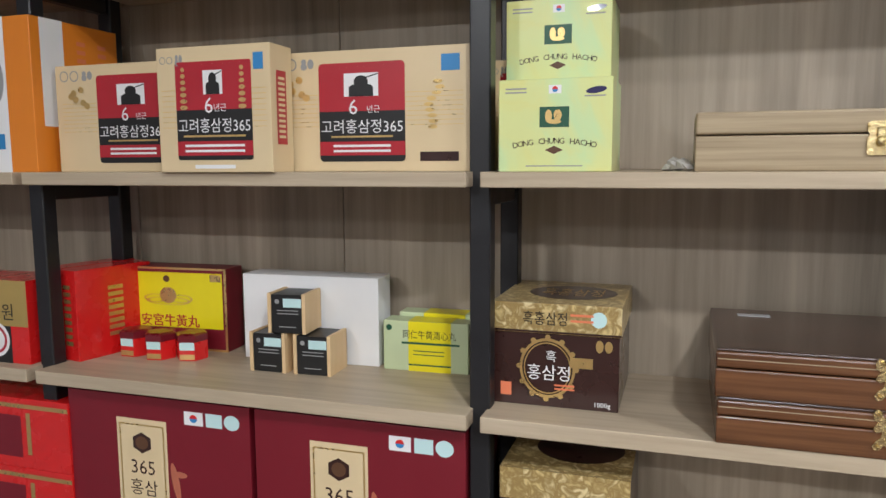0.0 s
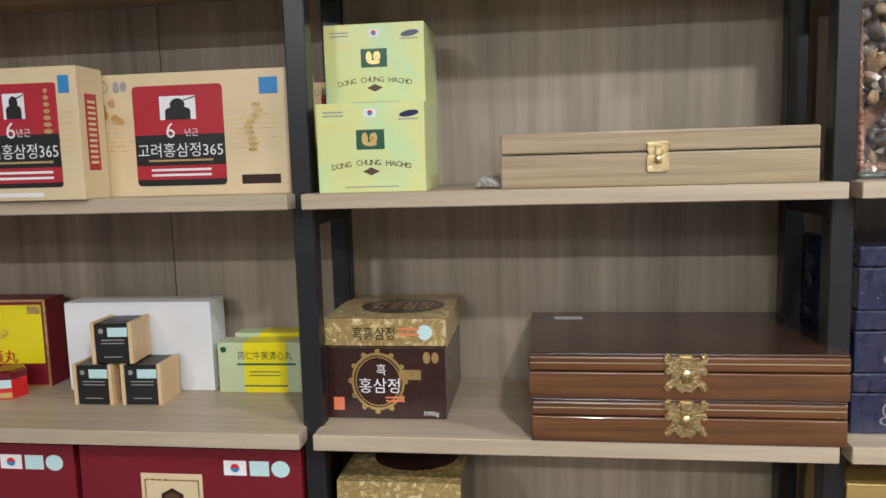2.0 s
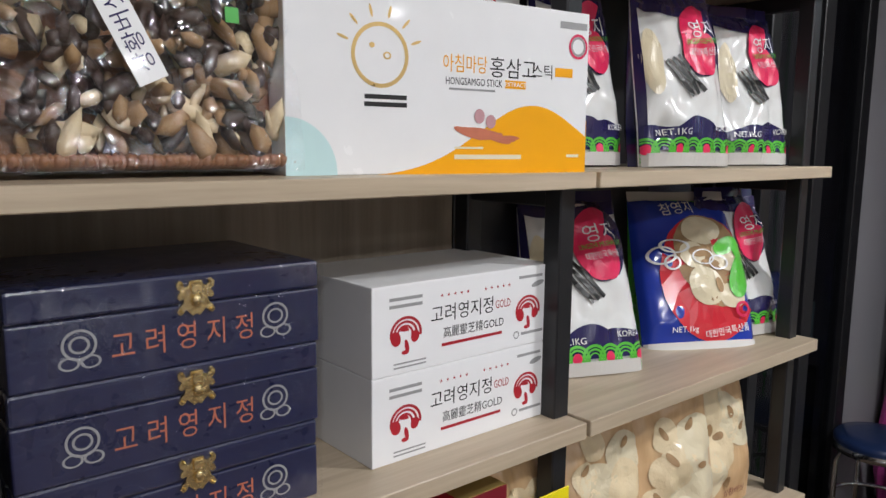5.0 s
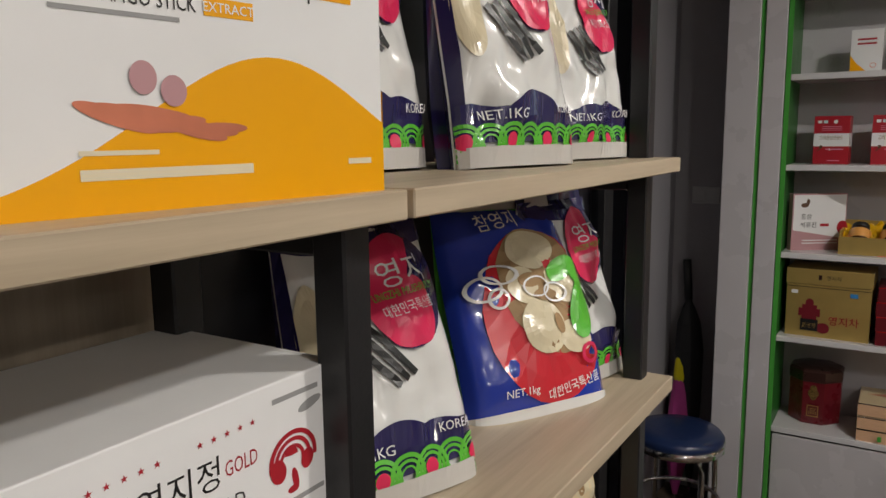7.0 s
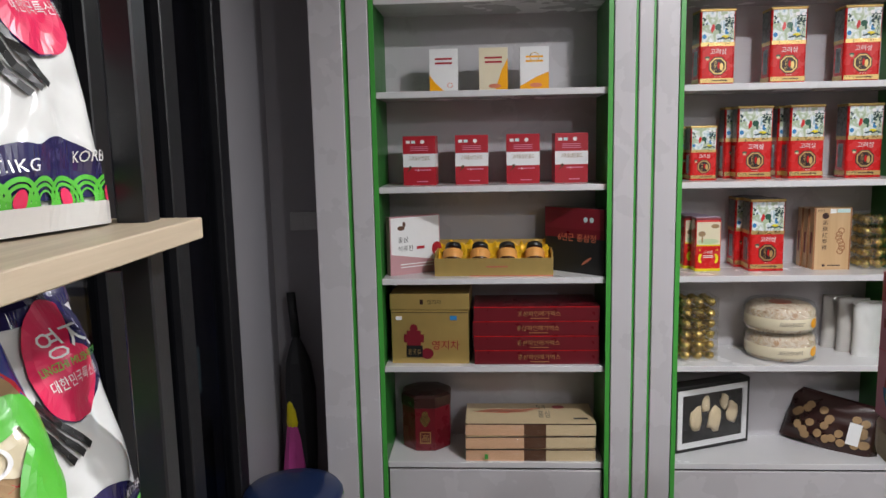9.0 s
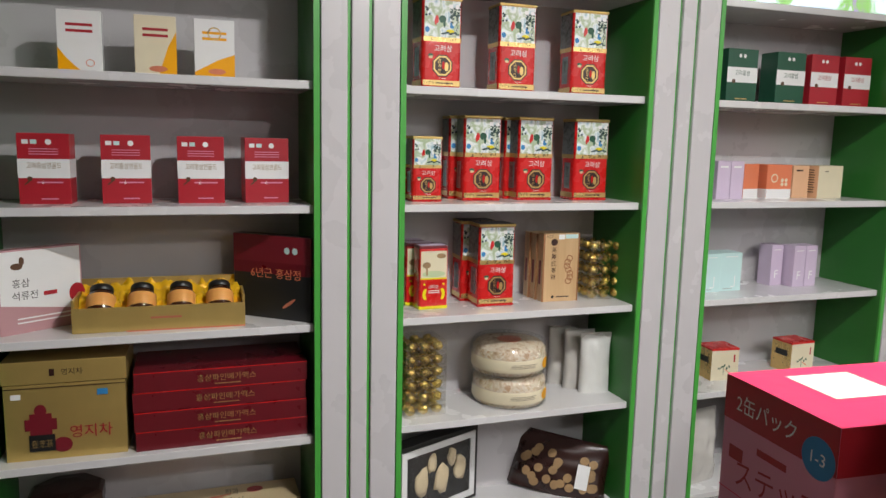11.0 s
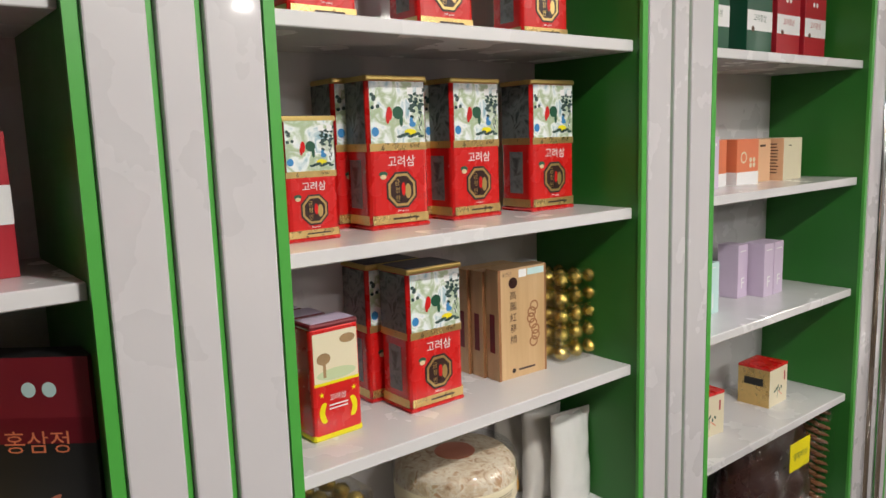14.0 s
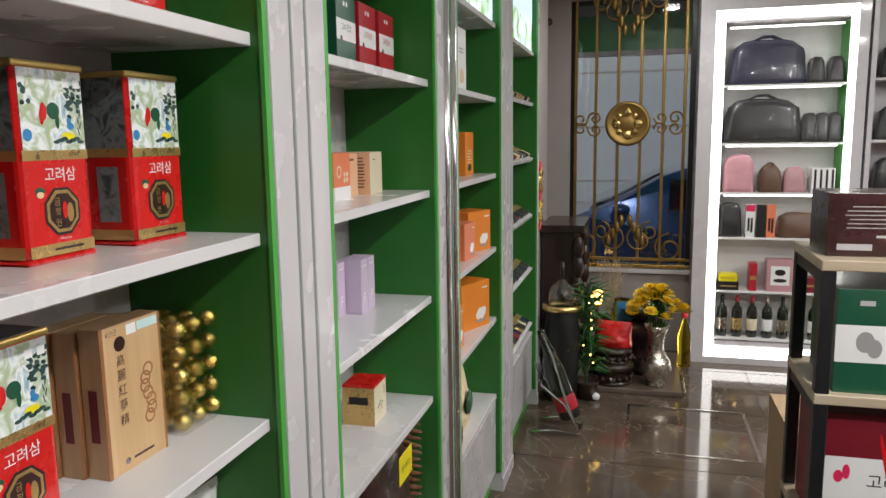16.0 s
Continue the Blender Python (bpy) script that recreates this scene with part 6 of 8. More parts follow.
# third cabinet
SHIFT = -0.03
for i, (y, c) in enumerate(((-0.995, "dk_green"), (-1.192, "dk_green"), (-1.335, "red"), (-1.480, "red"))):
    nm = "dark green" if c == "dk_green" else "red"
    carton("drink_box", nm + " carton with white middle band and brush lettering", "carton", 0.118, 0.075, 0.170, M[c], B(3.79, y, S1, 0),
           [("band", M["white"], [("r", 0, 0.38, 1, 0.66)], 1), ("lettering", M[c], [("t", "고려홍삼", 0.5, 0.56, 0.10, 0.5)], 2), ("root_print", M["purse_brown"], [("e", 0.22, 0.40, 0.06, 0.04)], 3), ("seal", M["white"], [("e", 0.4, 0.87, 0.05, 0.035), ("e", 0.55, 0.87, 0.05, 0.035)], 1), ("small_print", M["gold_print"], lines(0.3, 0.7, 0.06, 0.1, 1, 0.5), 1)], group="boxes with white bands")
for k in range(2):
    carton("lavender_box", "slim lavender card box", "carton", 0.052, 0.05, 0.125, M["lavender"], B(3.80, -0.962 - 0.054 * k, S2), [("small_print", M["white"], lines(0.2, 0.8, 0.8, 0.9, 1, 0.5), 1)], group="slim lavender boxes")
carton("coral_box", "coral and white card box", "carton", 0.105, 0.075, 0.115, M["coral"], B(3.82, -1.21, S2, 0), [("panel", M["white"], [("r", 0, 0, 1, 0.28)], 1), ("panel", M["white"], [("r", 0, 0, 1, 0.28)], 1, "left"), ("dots", M["ivory"], [("e", 0.62 + 0.16 * (i % 2), 0.42 + 0.12 * (i // 2), 0.06, 0.055) for i in range(4)] + [("ring", 0.3, 0.6, 0.14, 0.13, 0.3)], 2)])
carton("coral_box", "coral and white card box", "carton", 0.07, 0.075, 0.115, M["coral"], B(3.83, -1.100, S2, 8), [("panel", M["white"], [("r", 0, 0, 1, 0.28)], 1)])
carton("peach_box", "small plain peach card box", "carton", 0.07, 0.08, 0.112, M["peach"], B(3.835, -1.318, S2), [("small_print", M["choc"], lines(0.2, 0.6, 0.8, 0.9, 1, 0.5), 1)])
carton("ivory_box", "ivory card box with peach side and printed text", "carton", 0.118, 0.09, 0.113, M["ivory"], B(3.81, -1.425, S2, 4), [("side_panel_print", M["peach"], [("r", 0, 0, 1, 1)], 1, "left"), ("small_print", M["purse_brown"], lines(0.15, 0.85, 0.15, 0.9, 10, 0.4, 0.3), 2, "left"), ("small_print", M["choc"], lines(0.25, 0.4, 0.8, 0.85, 1, 0.5), 1)])
SHIFT = 0.035
for k in range(2):
    carton("mint_box", "pale mint card box", "carton", 0.085, 0.075, 0.130, M["mint"], B(3.805 + 0.006 * k, -1.005 - 0.090 * k, S3, -2), [("lettering", M["white"], [("r", 0.68, 0.12, 0.72, 0.4), ("r", 0.52, 0.1, 0.68, 0.13)] + lines(0.2, 0.8, 0.88, 0.92, 1, 0.5), 1), ("small_print", M["grey_print"], lines(0.15, 0.6, 0.05, 0.08, 1, 0.5), 1)], group="pale mint boxes")
for k, (x, y) in enumerate(((3.815, -1.445), (3.815, -1.392), (3.855, -1.330))):
    carton("lavender_box", "slim lavender card box with white letter", "carton", 0.052, 0.06, 0.145, M["lavender"], B(x, y, S3, 2), [("lettering", M["white"], [("t", "F", 0.5, 0.28, 0.20)] + lines(0.2, 0.8, 0.86, 0.90, 1, 0.5), 1)], group="slim lavender boxes")
for k, (x, y, r) in enumerate(((3.792, -1.085, -6), (3.79, -1.420, 2))):
    c = carton("tea_box", "gold card tea box with red top and plant print", "carton", 0.105, 0.09, 0.105, M["ivory"], B(x, y, S4, r),
               [("plant_print", M["dk_green"], [("e", 0.30 + 0.09 * i, 0.40 + 0.05 * (i % 3), 0.05, 0.03, 0, 360, 30 * i) for i in range(5)] + [("r", 0.44, 0.2, 0.46, 0.5)], 1), ("root_print", M["copper"], [("e", 0.6, 0.3, 0.14, 0.015, 0, 360, -35)], 1), ("writing", M["red"], [("r", 0.80, 0.6, 0.86, 0.85)], 1), ("panel", M["gold_print"], [("r", 0, 0, 1, 1)], 1, "left"), ("spine", M["black"], [("r", 0.2, 0.55, 0.8, 0.75)], 2, "left")], group="red-topped tea boxes")
    part("lid", bx(-0.0530, -0.0005, 0.1045, 0.0530, 0.0905, 0.112, 0.001), M["bright_red"], c, "red top")
sb = soft_pack("gift_hamper", "cellophane-wrapped dark wicker hamper", 0.46, 0.32, 0.17, M["choc"], B(3.735, -1.41, S5, 0), "gift hamper", seed=12)
cwrap = part("cellophane", sheet(0.52, 0.345, 22, 20, lambda u, v: 0.02 * noise.noise(Vector((u * 6, v * 6, 5))) - 0.02 * math.sin(math.pi * u) * (1 - v), -0.012), M["cello"], sb, "crinkled cellophane", True)
cwrap.visible_shadow = False
yl = part("label", bx(-0.06, -0.02, 0.19, 0.05, -0.018, 0.27, 0.0005), M["yellow"], sb, "yellow paper label")
print_on(yl, "writing", M["dk_green"], [("t", "영지버섯", 0.5, 0.5, 0.25, 0.8)], 0.11, 0.1, 0.08, 1, wrap=lambda x, y, e: (x - 0.06, -0.0206, 0.19 + y))
rim = bmesh.new()
for k in range(40):
    blob(rim, (0.225 + 0.004 * (k % 2), 0.03 + 0.03 * (k % 3), 0.006 + 0.0075 * k), (0.014, 0.03, 0.007), 6, k, 0.3)
part("woven_rim", rim, M["wicker"], sb, "woven wicker rim", True)
sb2 = soft_pack("snack_bag", "clear plastic bag of dried slices", 0.19, 0.25, 0.1, M["bag_clear"], B(3.755, -1.00, S5, 10), seed=15)

# fourth cabinet
SHIFT = 0.02
for k, y in enumerate((-2.035, -2.215)):
    carton("root_carton", "white carton with pale root picture", "carton", 0.155, 0.06, 0.235 - 0.01 * k, M["white"], B(3.745 + 0.02 * (1 - k), y, S1, 0), [("root_print", M["slice"], [("e", 0.45 + 0.05 * i, 0.22 + 0.04 * (i % 3), 0.14, 0.08) for i in range(5)], 1), ("small_print", M["grey_print"], lines(0.3, 0.7, 0.6, 0.7, 2, 0.4), 1)], group="white root cartons")
carton("slim_orange_box", "slim orange card box", "carton", 0.11, 0.06, 0.17, M["orange"], B(3.775, -2.47, S2, -4), [("small_print", M["ivory"], lines(0.2, 0.8, 0.2, 0.6, 6, 0.4, 0.4), 1), ("badge", M["dk_green"], [("r", 0.3, 0.1, 0.7, 0.25)], 2)])
soft_pack("dried_slice_bag", "clear bag of pale dried slices", 0.16, 0.21, 0.08, M["slice"], B(3.75, -2.06, S2, 0), seed=21)
for z, items in ((S3, ((3.735, -2.08, 0.12, 0.13), (3.735, -2.29, 0.125, 0.14), (3.742, -2.50, 0.17, 0.165))), (S4, ((3.735, -2.10, 0.15, 0.16), (3.745, -2.43, 0.20, 0.19)))):
    for k, (x, y, w, h) in enumerate(items):
        carton("crystal_tea_box", "orange card box with white lump picture", "carton", w, 0.11, h, M["orange" if k != 1 or z == S4 else "coral"], B(x, y, z, (2, -6, -20)[k] if z == S3 else -22 * k), [("picture", M["white"], [("e", 0.60 + 0.06 * i, 0.27 + 0.06 * (i % 2), 0.09, 0.10) for i in range(4)], 1), ("picture_shade", M["grey_print"], lines(0.5, 0.85, 0.10, 0.17, 1, 0.7), 2), ("lettering", M["white"], lines(0.72, 0.92, 0.82, 0.88, 1, 0.6), 1), ("panel", M["white"], [("r", 0.05, 0.3, 0.6, 0.8)], 1, "left")], group="orange boxes")
sk = soft_pack("dried_slice_bag", "clear bag of pale dried slices with green label", 0.26, 0.23, 0.11, M["slice"], B(3.735, -2.27, S5, 6), seed=23)
part("label", blob(bmesh.new(), (-0.03, 0.0, 0.105), (0.06, 0.012, 0.05), 8, 2, 0.1), M["dk_green"], sk, "dark green label", True)
jr2 = thing("snack_jar", "clear plastic jar of pale snacks with dark label", "jar", pose(3.765, -2.03, S5))
part("jar_body", lathe([(0, 0), (0.045, 0), (0.05, 0.006), (0.05, 0.105), (0.04, 0.12)], 24), M["slice"], jr2, "", True)
part("lid", lathe([(0.045, 0.12), (0.047, 0.122), (0.047, 0.14), (0, 0.142)], 24), M["bag_clear"], jr2, "", True)
part("label", lathe([(0.0505, 0.02), (0.051, 0.021), (0.051, 0.08), (0.0505, 0.081)], 24), M["choc"], jr2, "", True)

# fifth cabinet: sloped trays of small packets
rnd = random.Random(31)
pk0 = {}
for z in (1.765, 1.46, 1.14, 0.83, 0.505):
    y = -2.975
    while y > -3.70:
        c = rnd.choice(("black", "choc", "gold_card", "black", "bag_navy", "carton_red", "ivory", "black", "gold_print"))
        if c not in pk0:
            p = thing("slim_packet", "slim dark glossy packet with gilt band", "packet", None, "packets on sloped trays")
            part("packet_body", bx(-0.021, 0, 0, 0.021, 0.235, 0.02, 0.004, 2), M[c], p)
            part("gilt_band", bx(-0.0213, 0.05, -0.0003, 0.0213, 0.085, 0.0206), M["gold_print"] if c != "gold_card" else M["black"], p)
            part("label", bx(-0.016, 0.115, 0.0201, 0.016, 0.20, 0.0208), M["white"] if c != "ivory" else M["copper"], p)
            pk0[c] = p
            p.matrix_basis = pose(XS + 0.015, y, z + 0.008, 0, -24, 0) @ pose(0, 0, 0, 0, 0, -90)
        else:
            copy_thing(pk0[c], pose(XS + 0.015 + rnd.uniform(0, 0.008), y, z + 0.008 + 0.0, 0, -24, 0) @ pose(0, 0, 0, 0, 0, -90))
        y -= 0.047

# ---------------------------------------------------------------- printed mushroom bags on the rack's last bay


def bag(name, label, w, h, d, m, kind, seed, group, lean=4):
    ob = thing(name, label, "plastic bag", m @ pose(0, 0, 0.004, -lean, 0, 0), group)
    nx, nz = 34, 40

    def depth(u, v):
        body = max(0.0, 1 - abs(2 * u - 1) ** 3.2) ** 0.55
        rise = (0.72 + 0.28 * min(1, v * 4)) * max(0.0, 1 - v ** 2.6) ** 0.75
        return d / 2 * (0.34 * max(0, 1 - v * 1.1) + 0.06 + (0.60 + 0.34 * min(1, v * 1.1)) * body) * rise

    def crease(u, v, s):
        return 0.016 * noise.noise(Vector((u * 3.5, v * 4.5, seed + s))) + 0.004 * noise.noise(Vector((u * 9, v * 12, seed + s + 3)))

    def front(x, y, e):
        u, v = min(1, max(0, x / w)), min(1, max(0, y / h))
        edge = min(1, 6 * min(u, 1 - u)) * min(1, 5 * v)
        return ((u - 0.5) * w * (1 - 0.10 * v * v), d / 2 - depth(u, v) + crease(u, v, 0) * edge - (1.7 * e + 0.0009 if e else 0), v * h)

    def back(x, y, e):
        u, v = min(1, max(0, x / w)), min(1, max(0, y / h))
        return ((u - 0.5) * w * (1 - 0.10 * v * v), d / 2 + depth(u, v) + crease(u, v, 9) * min(1, 6 * min(u, 1 - u)) * min(1, 5 * v), v * h)

    # the kraft brown of slice bags paints the dark gaps between the slices
    base = {"flag": "bag_white", "blue": "bag_blue", "slices": "kraft"}[kind]
    side = {"flag": "bag_navy", "blue": "bag_green", "slices": "bag_clear"}[kind]
    for nm, f, mm in (("front", front, base), ("back", back, side)):
        bm = bmesh.new()
        g = [[bm.verts.new(f(w * i / nx, h * j / nz, 0)) for i in range(nx + 1)] for j in range(nz + 1)]
        for j in range(nz):
            for i in range(nx):
                q = (g[j][i], g[j][i + 1], g[j + 1][i + 1], g[j + 1][i])
                bm.faces.new(q if nm == "front" else q[::-1])
        part(nm, bm, M[mm], ob, "", True)
    for u in (0, 1):
        bm = bmesh.new()
        a = [bm.verts.new(front(w * u, h * j / nz, 0)) for j in range(nz + 1)]
        b = [bm.verts.new(back(w * u, h * j / nz, 0)) for j in range(nz + 1)]
        mid = [bm.verts.new((p.co + q.co) / 2 + Vector(((0.006 if u == 0 else -0.006), 0, 0))) for p, q in zip(a, b)]
        for j in range(nz):
            for s, t in ((a, mid), (mid, b)):
                bm.faces.new((s[j], s[j + 1], t[j + 1], t[j]))
        part("gusset", bm, M[side], ob, "dark side gusset", True)
    part("top_seam", sheet(w * 0.9, 0.02, 10, 1, lambda u, v: 0.003 * math.sin(9 * u + seed), 0), M["bag_clear" if kind != "flag" else "bag_navy"], ob, "", True).matrix_basis = pose(0, d / 2, h)
    if kind == "flag":
        asp = w / h
        bars = []
        for k in range(3):
            cx, cy = 0.40 + 0.062 * k, 0.50 - 0.035 * k * 0.2 + 0.022 * k
            bars.append(("p", [(cx - 0.145, cy + 0.095), (cx - 0.115, cy + 0.112), (cx + 0.145, cy - 0.095), (cx + 0.115, cy - 0.112)]))
        grid = []
        for b in bars:
            (x0, y0), (x1, y1), (x2, y2), (x3, y3) = b[1]
            for i in range(6):
                f0, f1 = i / 6, (i + 1) / 6
                grid.append(("p", [(x0 + (x3 - x0) * f0, y0 + (y3 - y0) * f0), (x1 + (x2 - x1) * f0, y1 + (y2 - y1) * f0), (x1 + (x2 - x1) * f1, y1 + (y2 - y1) * f1), (x0 + (x3 - x0) * f1, y0 + (y3 - y0) * f1)]))
        print_on(ob, "navy_top", M["bag_navy"], [("band", lambda u: 0.93 - 0.05 * math.sin(3 * u), lambda u: 1.0, 0, 1)], w, d, h, 1, wrap=front)
        print_on(ob, "navy_edge", M["bag_navy"], [("r", 0.0, 0.08, 0.05, 0.93)], w, d, h, 2, wrap=front)
        print_on(ob, "bars", M["black"], grid, w, d, h, 2, wrap=front)
        print_on(ob, "slice_window", M["bag_cream"], [("e", 0.14, 0.60, 0.10, 0.20)], w, d, h, 1, wrap=front)
        print_on(ob, "round_emblem", M["bag_navy"], [("e", 0.72, 0.73, 0.26, 0.225, 0, 360, -20)], w, d, h, 2, wrap=front)
        print_on(ob, "round_emblem", M["hot_pink"], [("e", 0.695, 0.735, 0.25, 0.22, 70, 290, -12), ("e", 0.73, 0.65, 0.15, 0.13)], w, d, h, 3, wrap=front)
        print_on(ob, "lettering", M["white_gloss"], [("t", "영지", 0.71, 0.80, 0.105, 0.32, 6), ("t", "대한민국특산품", 0.71, 0.665, 0.045, 0.36, 6)], w, d, h, 4, wrap=front)
        print_on(ob, "lettering_green", M["bag_green"], [("t", "LINGZHI MUSHROOM", 0.71, 0.725, 0.03, 0.42, 6)], w, d, h, 5, wrap=front)
        print_on(ob, "hill_print", M["bag_navy"], [("band", lambda u: 0.09, lambda u: 0.20 + 0.035 * abs(math.sin(7 * u + seed)) + 0.05 * max(0, math.sin(5 * u - 1.2)), 0, 1)], w, d, h, 2, wrap=front)
        gr = []
        for k in range(7):
            c = 0.03 + 0.155 * k
            for r0 in (0.16, 0.115, 0.07):
                gr.append(("ring", c, 0.09, r0 * 0.72, r0 * 0.72 * asp, 0.2))
        print_on(ob, "wave_print", M["bag_green"], gr, w, d, h, 3, wrap=front)
        print_on(ob, "sun_dots", M["hot_pink"], [("e", 0.03 + 0.31 * k, 0.095, 0.04, 0.03) for k in range(4)], w, d, h, 4, wrap=front)
        print_on(ob, "lettering", M["white_gloss"], [("t", "NET.1KG", 0.28, 0.19, 0.036, 0.34), ("t", "KOREA", 0.84, 0.215, 0.034, 0.2)], w, d, h, 5, wrap=front)
        print_on(ob, "clear_foot", M["bag_clear"], [("r", 0.0, 0.0, 1.0, 0.075)], w, d, h, 5, wrap=front)
    elif kind == "blue":
        print_on(ob, "red_sweep", M["bag_red"], [("e", 0.60, 0.46, 0.44, 0.42, 0, 360, -8)], w, d, h, 1, wrap=front)
        print_on(ob, "white_foot", M["bag_white"], [("band", lambda u: 0.0, lambda u: 0.05, 0.0, 1.0)], w, d, h, 2, wrap=front)
        print_on(ob, "slice_window", M["mushroom"], [("e", 0.64, 0.57, 0.335, 0.315, 0, 360, 12)], w, d, h, 2, wrap=front)
        print_on(ob, "mushroom_slices", M["bag_cream"], [("e", 0.54, 0.40, 0.17, 0.13), ("e", 0.60, 0.77, 0.19, 0.10), ("e", 0.76, 0.33, 0.12, 0.08), ("e", 0.80, 0.60, 0.13, 0.11), ("e", 0.46, 0.60, 0.12, 0.09)], w, d, h, 3, wrap=front)
        # brown ellipses paint shade between the slices
        print_on(ob, "slice_shadow", M["mushroom"], [("e", 0.52, 0.62, 0.10, 0.035), ("e", 0.62, 0.545, 0.10, 0.03), ("e", 0.66, 0.40, 0.035, 0.05), ("e", 0.80, 0.68, 0.03, 0.05)], w, d, h, 4, wrap=front)
        print_on(ob, "white_swirls", M["white_gloss"], [("ring", 0.18, 0.60, 0.12, 0.06, 0.2), ("ring", 0.30, 0.66, 0.14, 0.05, 0.2), ("ring", 0.56, 0.585, 0.12, 0.05, 0.15), ("ring", 0.70, 0.55, 0.09, 0.05, 0.2), ("ring", 0.26, 0.55, 0.07, 0.05, 0.25)], w, d, h, 5, wrap=front)
        print_on(ob, "leaf_print", M["bag_green"], [("e", 0.88, 0.46, 0.10, 0.16, 0, 360, -25), ("e", 0.80, 0.66, 0.12, 0.05, 0, 360, 30), ("e", 0.92, 0.62, 0.06, 0.10, 0, 360, 15)], w, d, h, 5, wrap=front)
        print_on(ob, "flag_disc", M["hot_pink"], [("ring", 0.84, 0.24, 0.07, 0.05, 0.35)], w, d, h, 4, wrap=front)
        print_on(ob, "lettering", M["white_gloss"], [("t", "NET.1kg", 0.30, 0.12, 0.045, 0.3), ("t", "대한민국특산품", 0.68, 0.11, 0.05, 0.42, 8), ("t", "참영지", 0.42, 0.93, 0.09, 0.4, 5)], w, d, h, 6, wrap=front)
    else:
        rnd = random.Random(int(seed * 7) + 1)
        print_on(ob, "mushroom_slices", M["bag_cream"], [("e", rnd.uniform(0.2, 0.8), 0.2 + 0.17 * q + rnd.uniform(-0.04, 0.04), 0.24, 0.13, 0, 360, rnd.uniform(-40, 40)) for q in range(4)], w, d, h, 1, wrap=front)
        print_on(ob, "mushroom_slices", M["slice"], [("e", rnd.uniform(0.2, 0.8), rnd.uniform(0.15, 0.85), 0.16, 0.10, 0, 360, rnd.uniform(0, 180)) for _ in range(9)], w, d, h, 1, wrap=front)
        # small brown ellipses paint shade among the slices
        print_on(ob, "slice_shadow", M["mushroom"], [("e", rnd.uniform(0.2, 0.8), rnd.uniform(0.15, 0.8), 0.035, 0.05, 0, 360, rnd.uniform(0, 180)) for _ in range(5)], w, d, h, 2, wrap=front)
        print_on(ob, "lettering", M["carton_red"], [("t", "상황버섯", 0.6, 0.12, 0.06, 0.6)], w, d, h, 3, wrap=front)
    return ob


LG = "printed lingzhi mushroom bags"
FL = "white and navy mushroom bag with black bars and pink emblem"
bag("mushroom_bag", FL, 0.175, 0.285, 0.085, A(1.383, 1.110, ZU, -8), "flag", 2.0, LG, 7)
bag("mushroom_bag", FL, 0.180, 0.29, 0.095, A(1.540, 1.018, ZU, -18), "flag", 4.0, LG, 9)
bag("mushroom_bag", FL, 0.175, 0.285, 0.09, A(1.783, 1.028, ZU, -15), "flag", 6.0, LG, 8)
bag("mushroom_bag", FL, 0.205, 0.30, 0.10, A(1.378, 1.075, ZL, -22), "flag", 8.0, LG, 17)
bag("mushroom_bag", "blue and red bag of mushroom slices with clear window", 0.235, 0.30, 0.12, A(1.676, 1.046, ZL, -28), "blue", 10.0, LG, 20)
bag("mushroom_bag", FL, 0.185, 0.285, 0.085, A(1.835, 1.045, ZL, -14), "flag", 12.0, LG, 12)
for k, (x, y, r) in enumerate(((1.37, 1.03, -10), (1.54, 1.01, -18), (1.73, 1.02, -6))):
    bag("sliced_mushroom_bag", "clear bag of pale sliced mushrooms with red lettering", 0.20, 0.27, 0.09, A(x, y, 0.845, r), "slices", 14.0 + k, "clear bags of slices")

# lower shelf of the rack
for k, x in enumerate((-0.774, -0.406)):
    cx = carton("large_red_carton", "large dark red carton with cream label and hexagon badge", "carton", (0.365, 0.352)[k], 0.2, 0.288, M["carton_red"], A(x, 0.990, 0.845),
                [("label", M["cream"], [("r", 0.28, 0.02, 0.56, 0.86)], 1), ("label_rule", M["gold_print"], [("r", 0.295, 0.82, 0.545, 0.828), ("r", 0.295, 0.04, 0.302, 0.82), ("r", 0.538, 0.04, 0.545, 0.82)], 2),
                 ("badge", M["choc"], [("p", [(0.42 + 0.058 * math.sin(i * math.pi / 3), 0.715 + 0.065 * math.cos(i * math.pi / 3)) for i in range(6)])], 2), ("badge_field", M["purse_brown"], [("e", 0.42, 0.715, 0.035, 0.04)], 3),
                 ("lettering", M["choc"], [("t", "365", 0.42, 0.565, 0.085), ("t", "홍삼", 0.42, 0.44, 0.10), ("t", "365", 0.42, 0.3, 0.03)], 2), ("root_print", M["copper"], [("e", 0.60, 0.5, 0.02, 0.12, 0, 360, 10), ("e", 0.62, 0.55, 0.045, 0.02)], 2),
                 ("flag_field", M["white"], [("r", 0.66, 0.86, 0.76, 0.94)], 1), ("flag_red", M["bright_red"], [("e", 0.71, 0.9, 0.02, 0.023, 0, 180)], 2), ("flag_blue", M["blue_print"], [("e", 0.71, 0.9, 0.02, 0.023, 180, 360)], 2), ("seal", M["mint"], [("r", 0.775, 0.86, 0.86, 0.94), ("e", 0.91, 0.9, 0.04, 0.044)], 1),
                 ("top_print", M["gold_print"], lines(0.3, 0.9, 0.3, 0.5, 2, 0.3), 1, "top")], group="large red cartons")
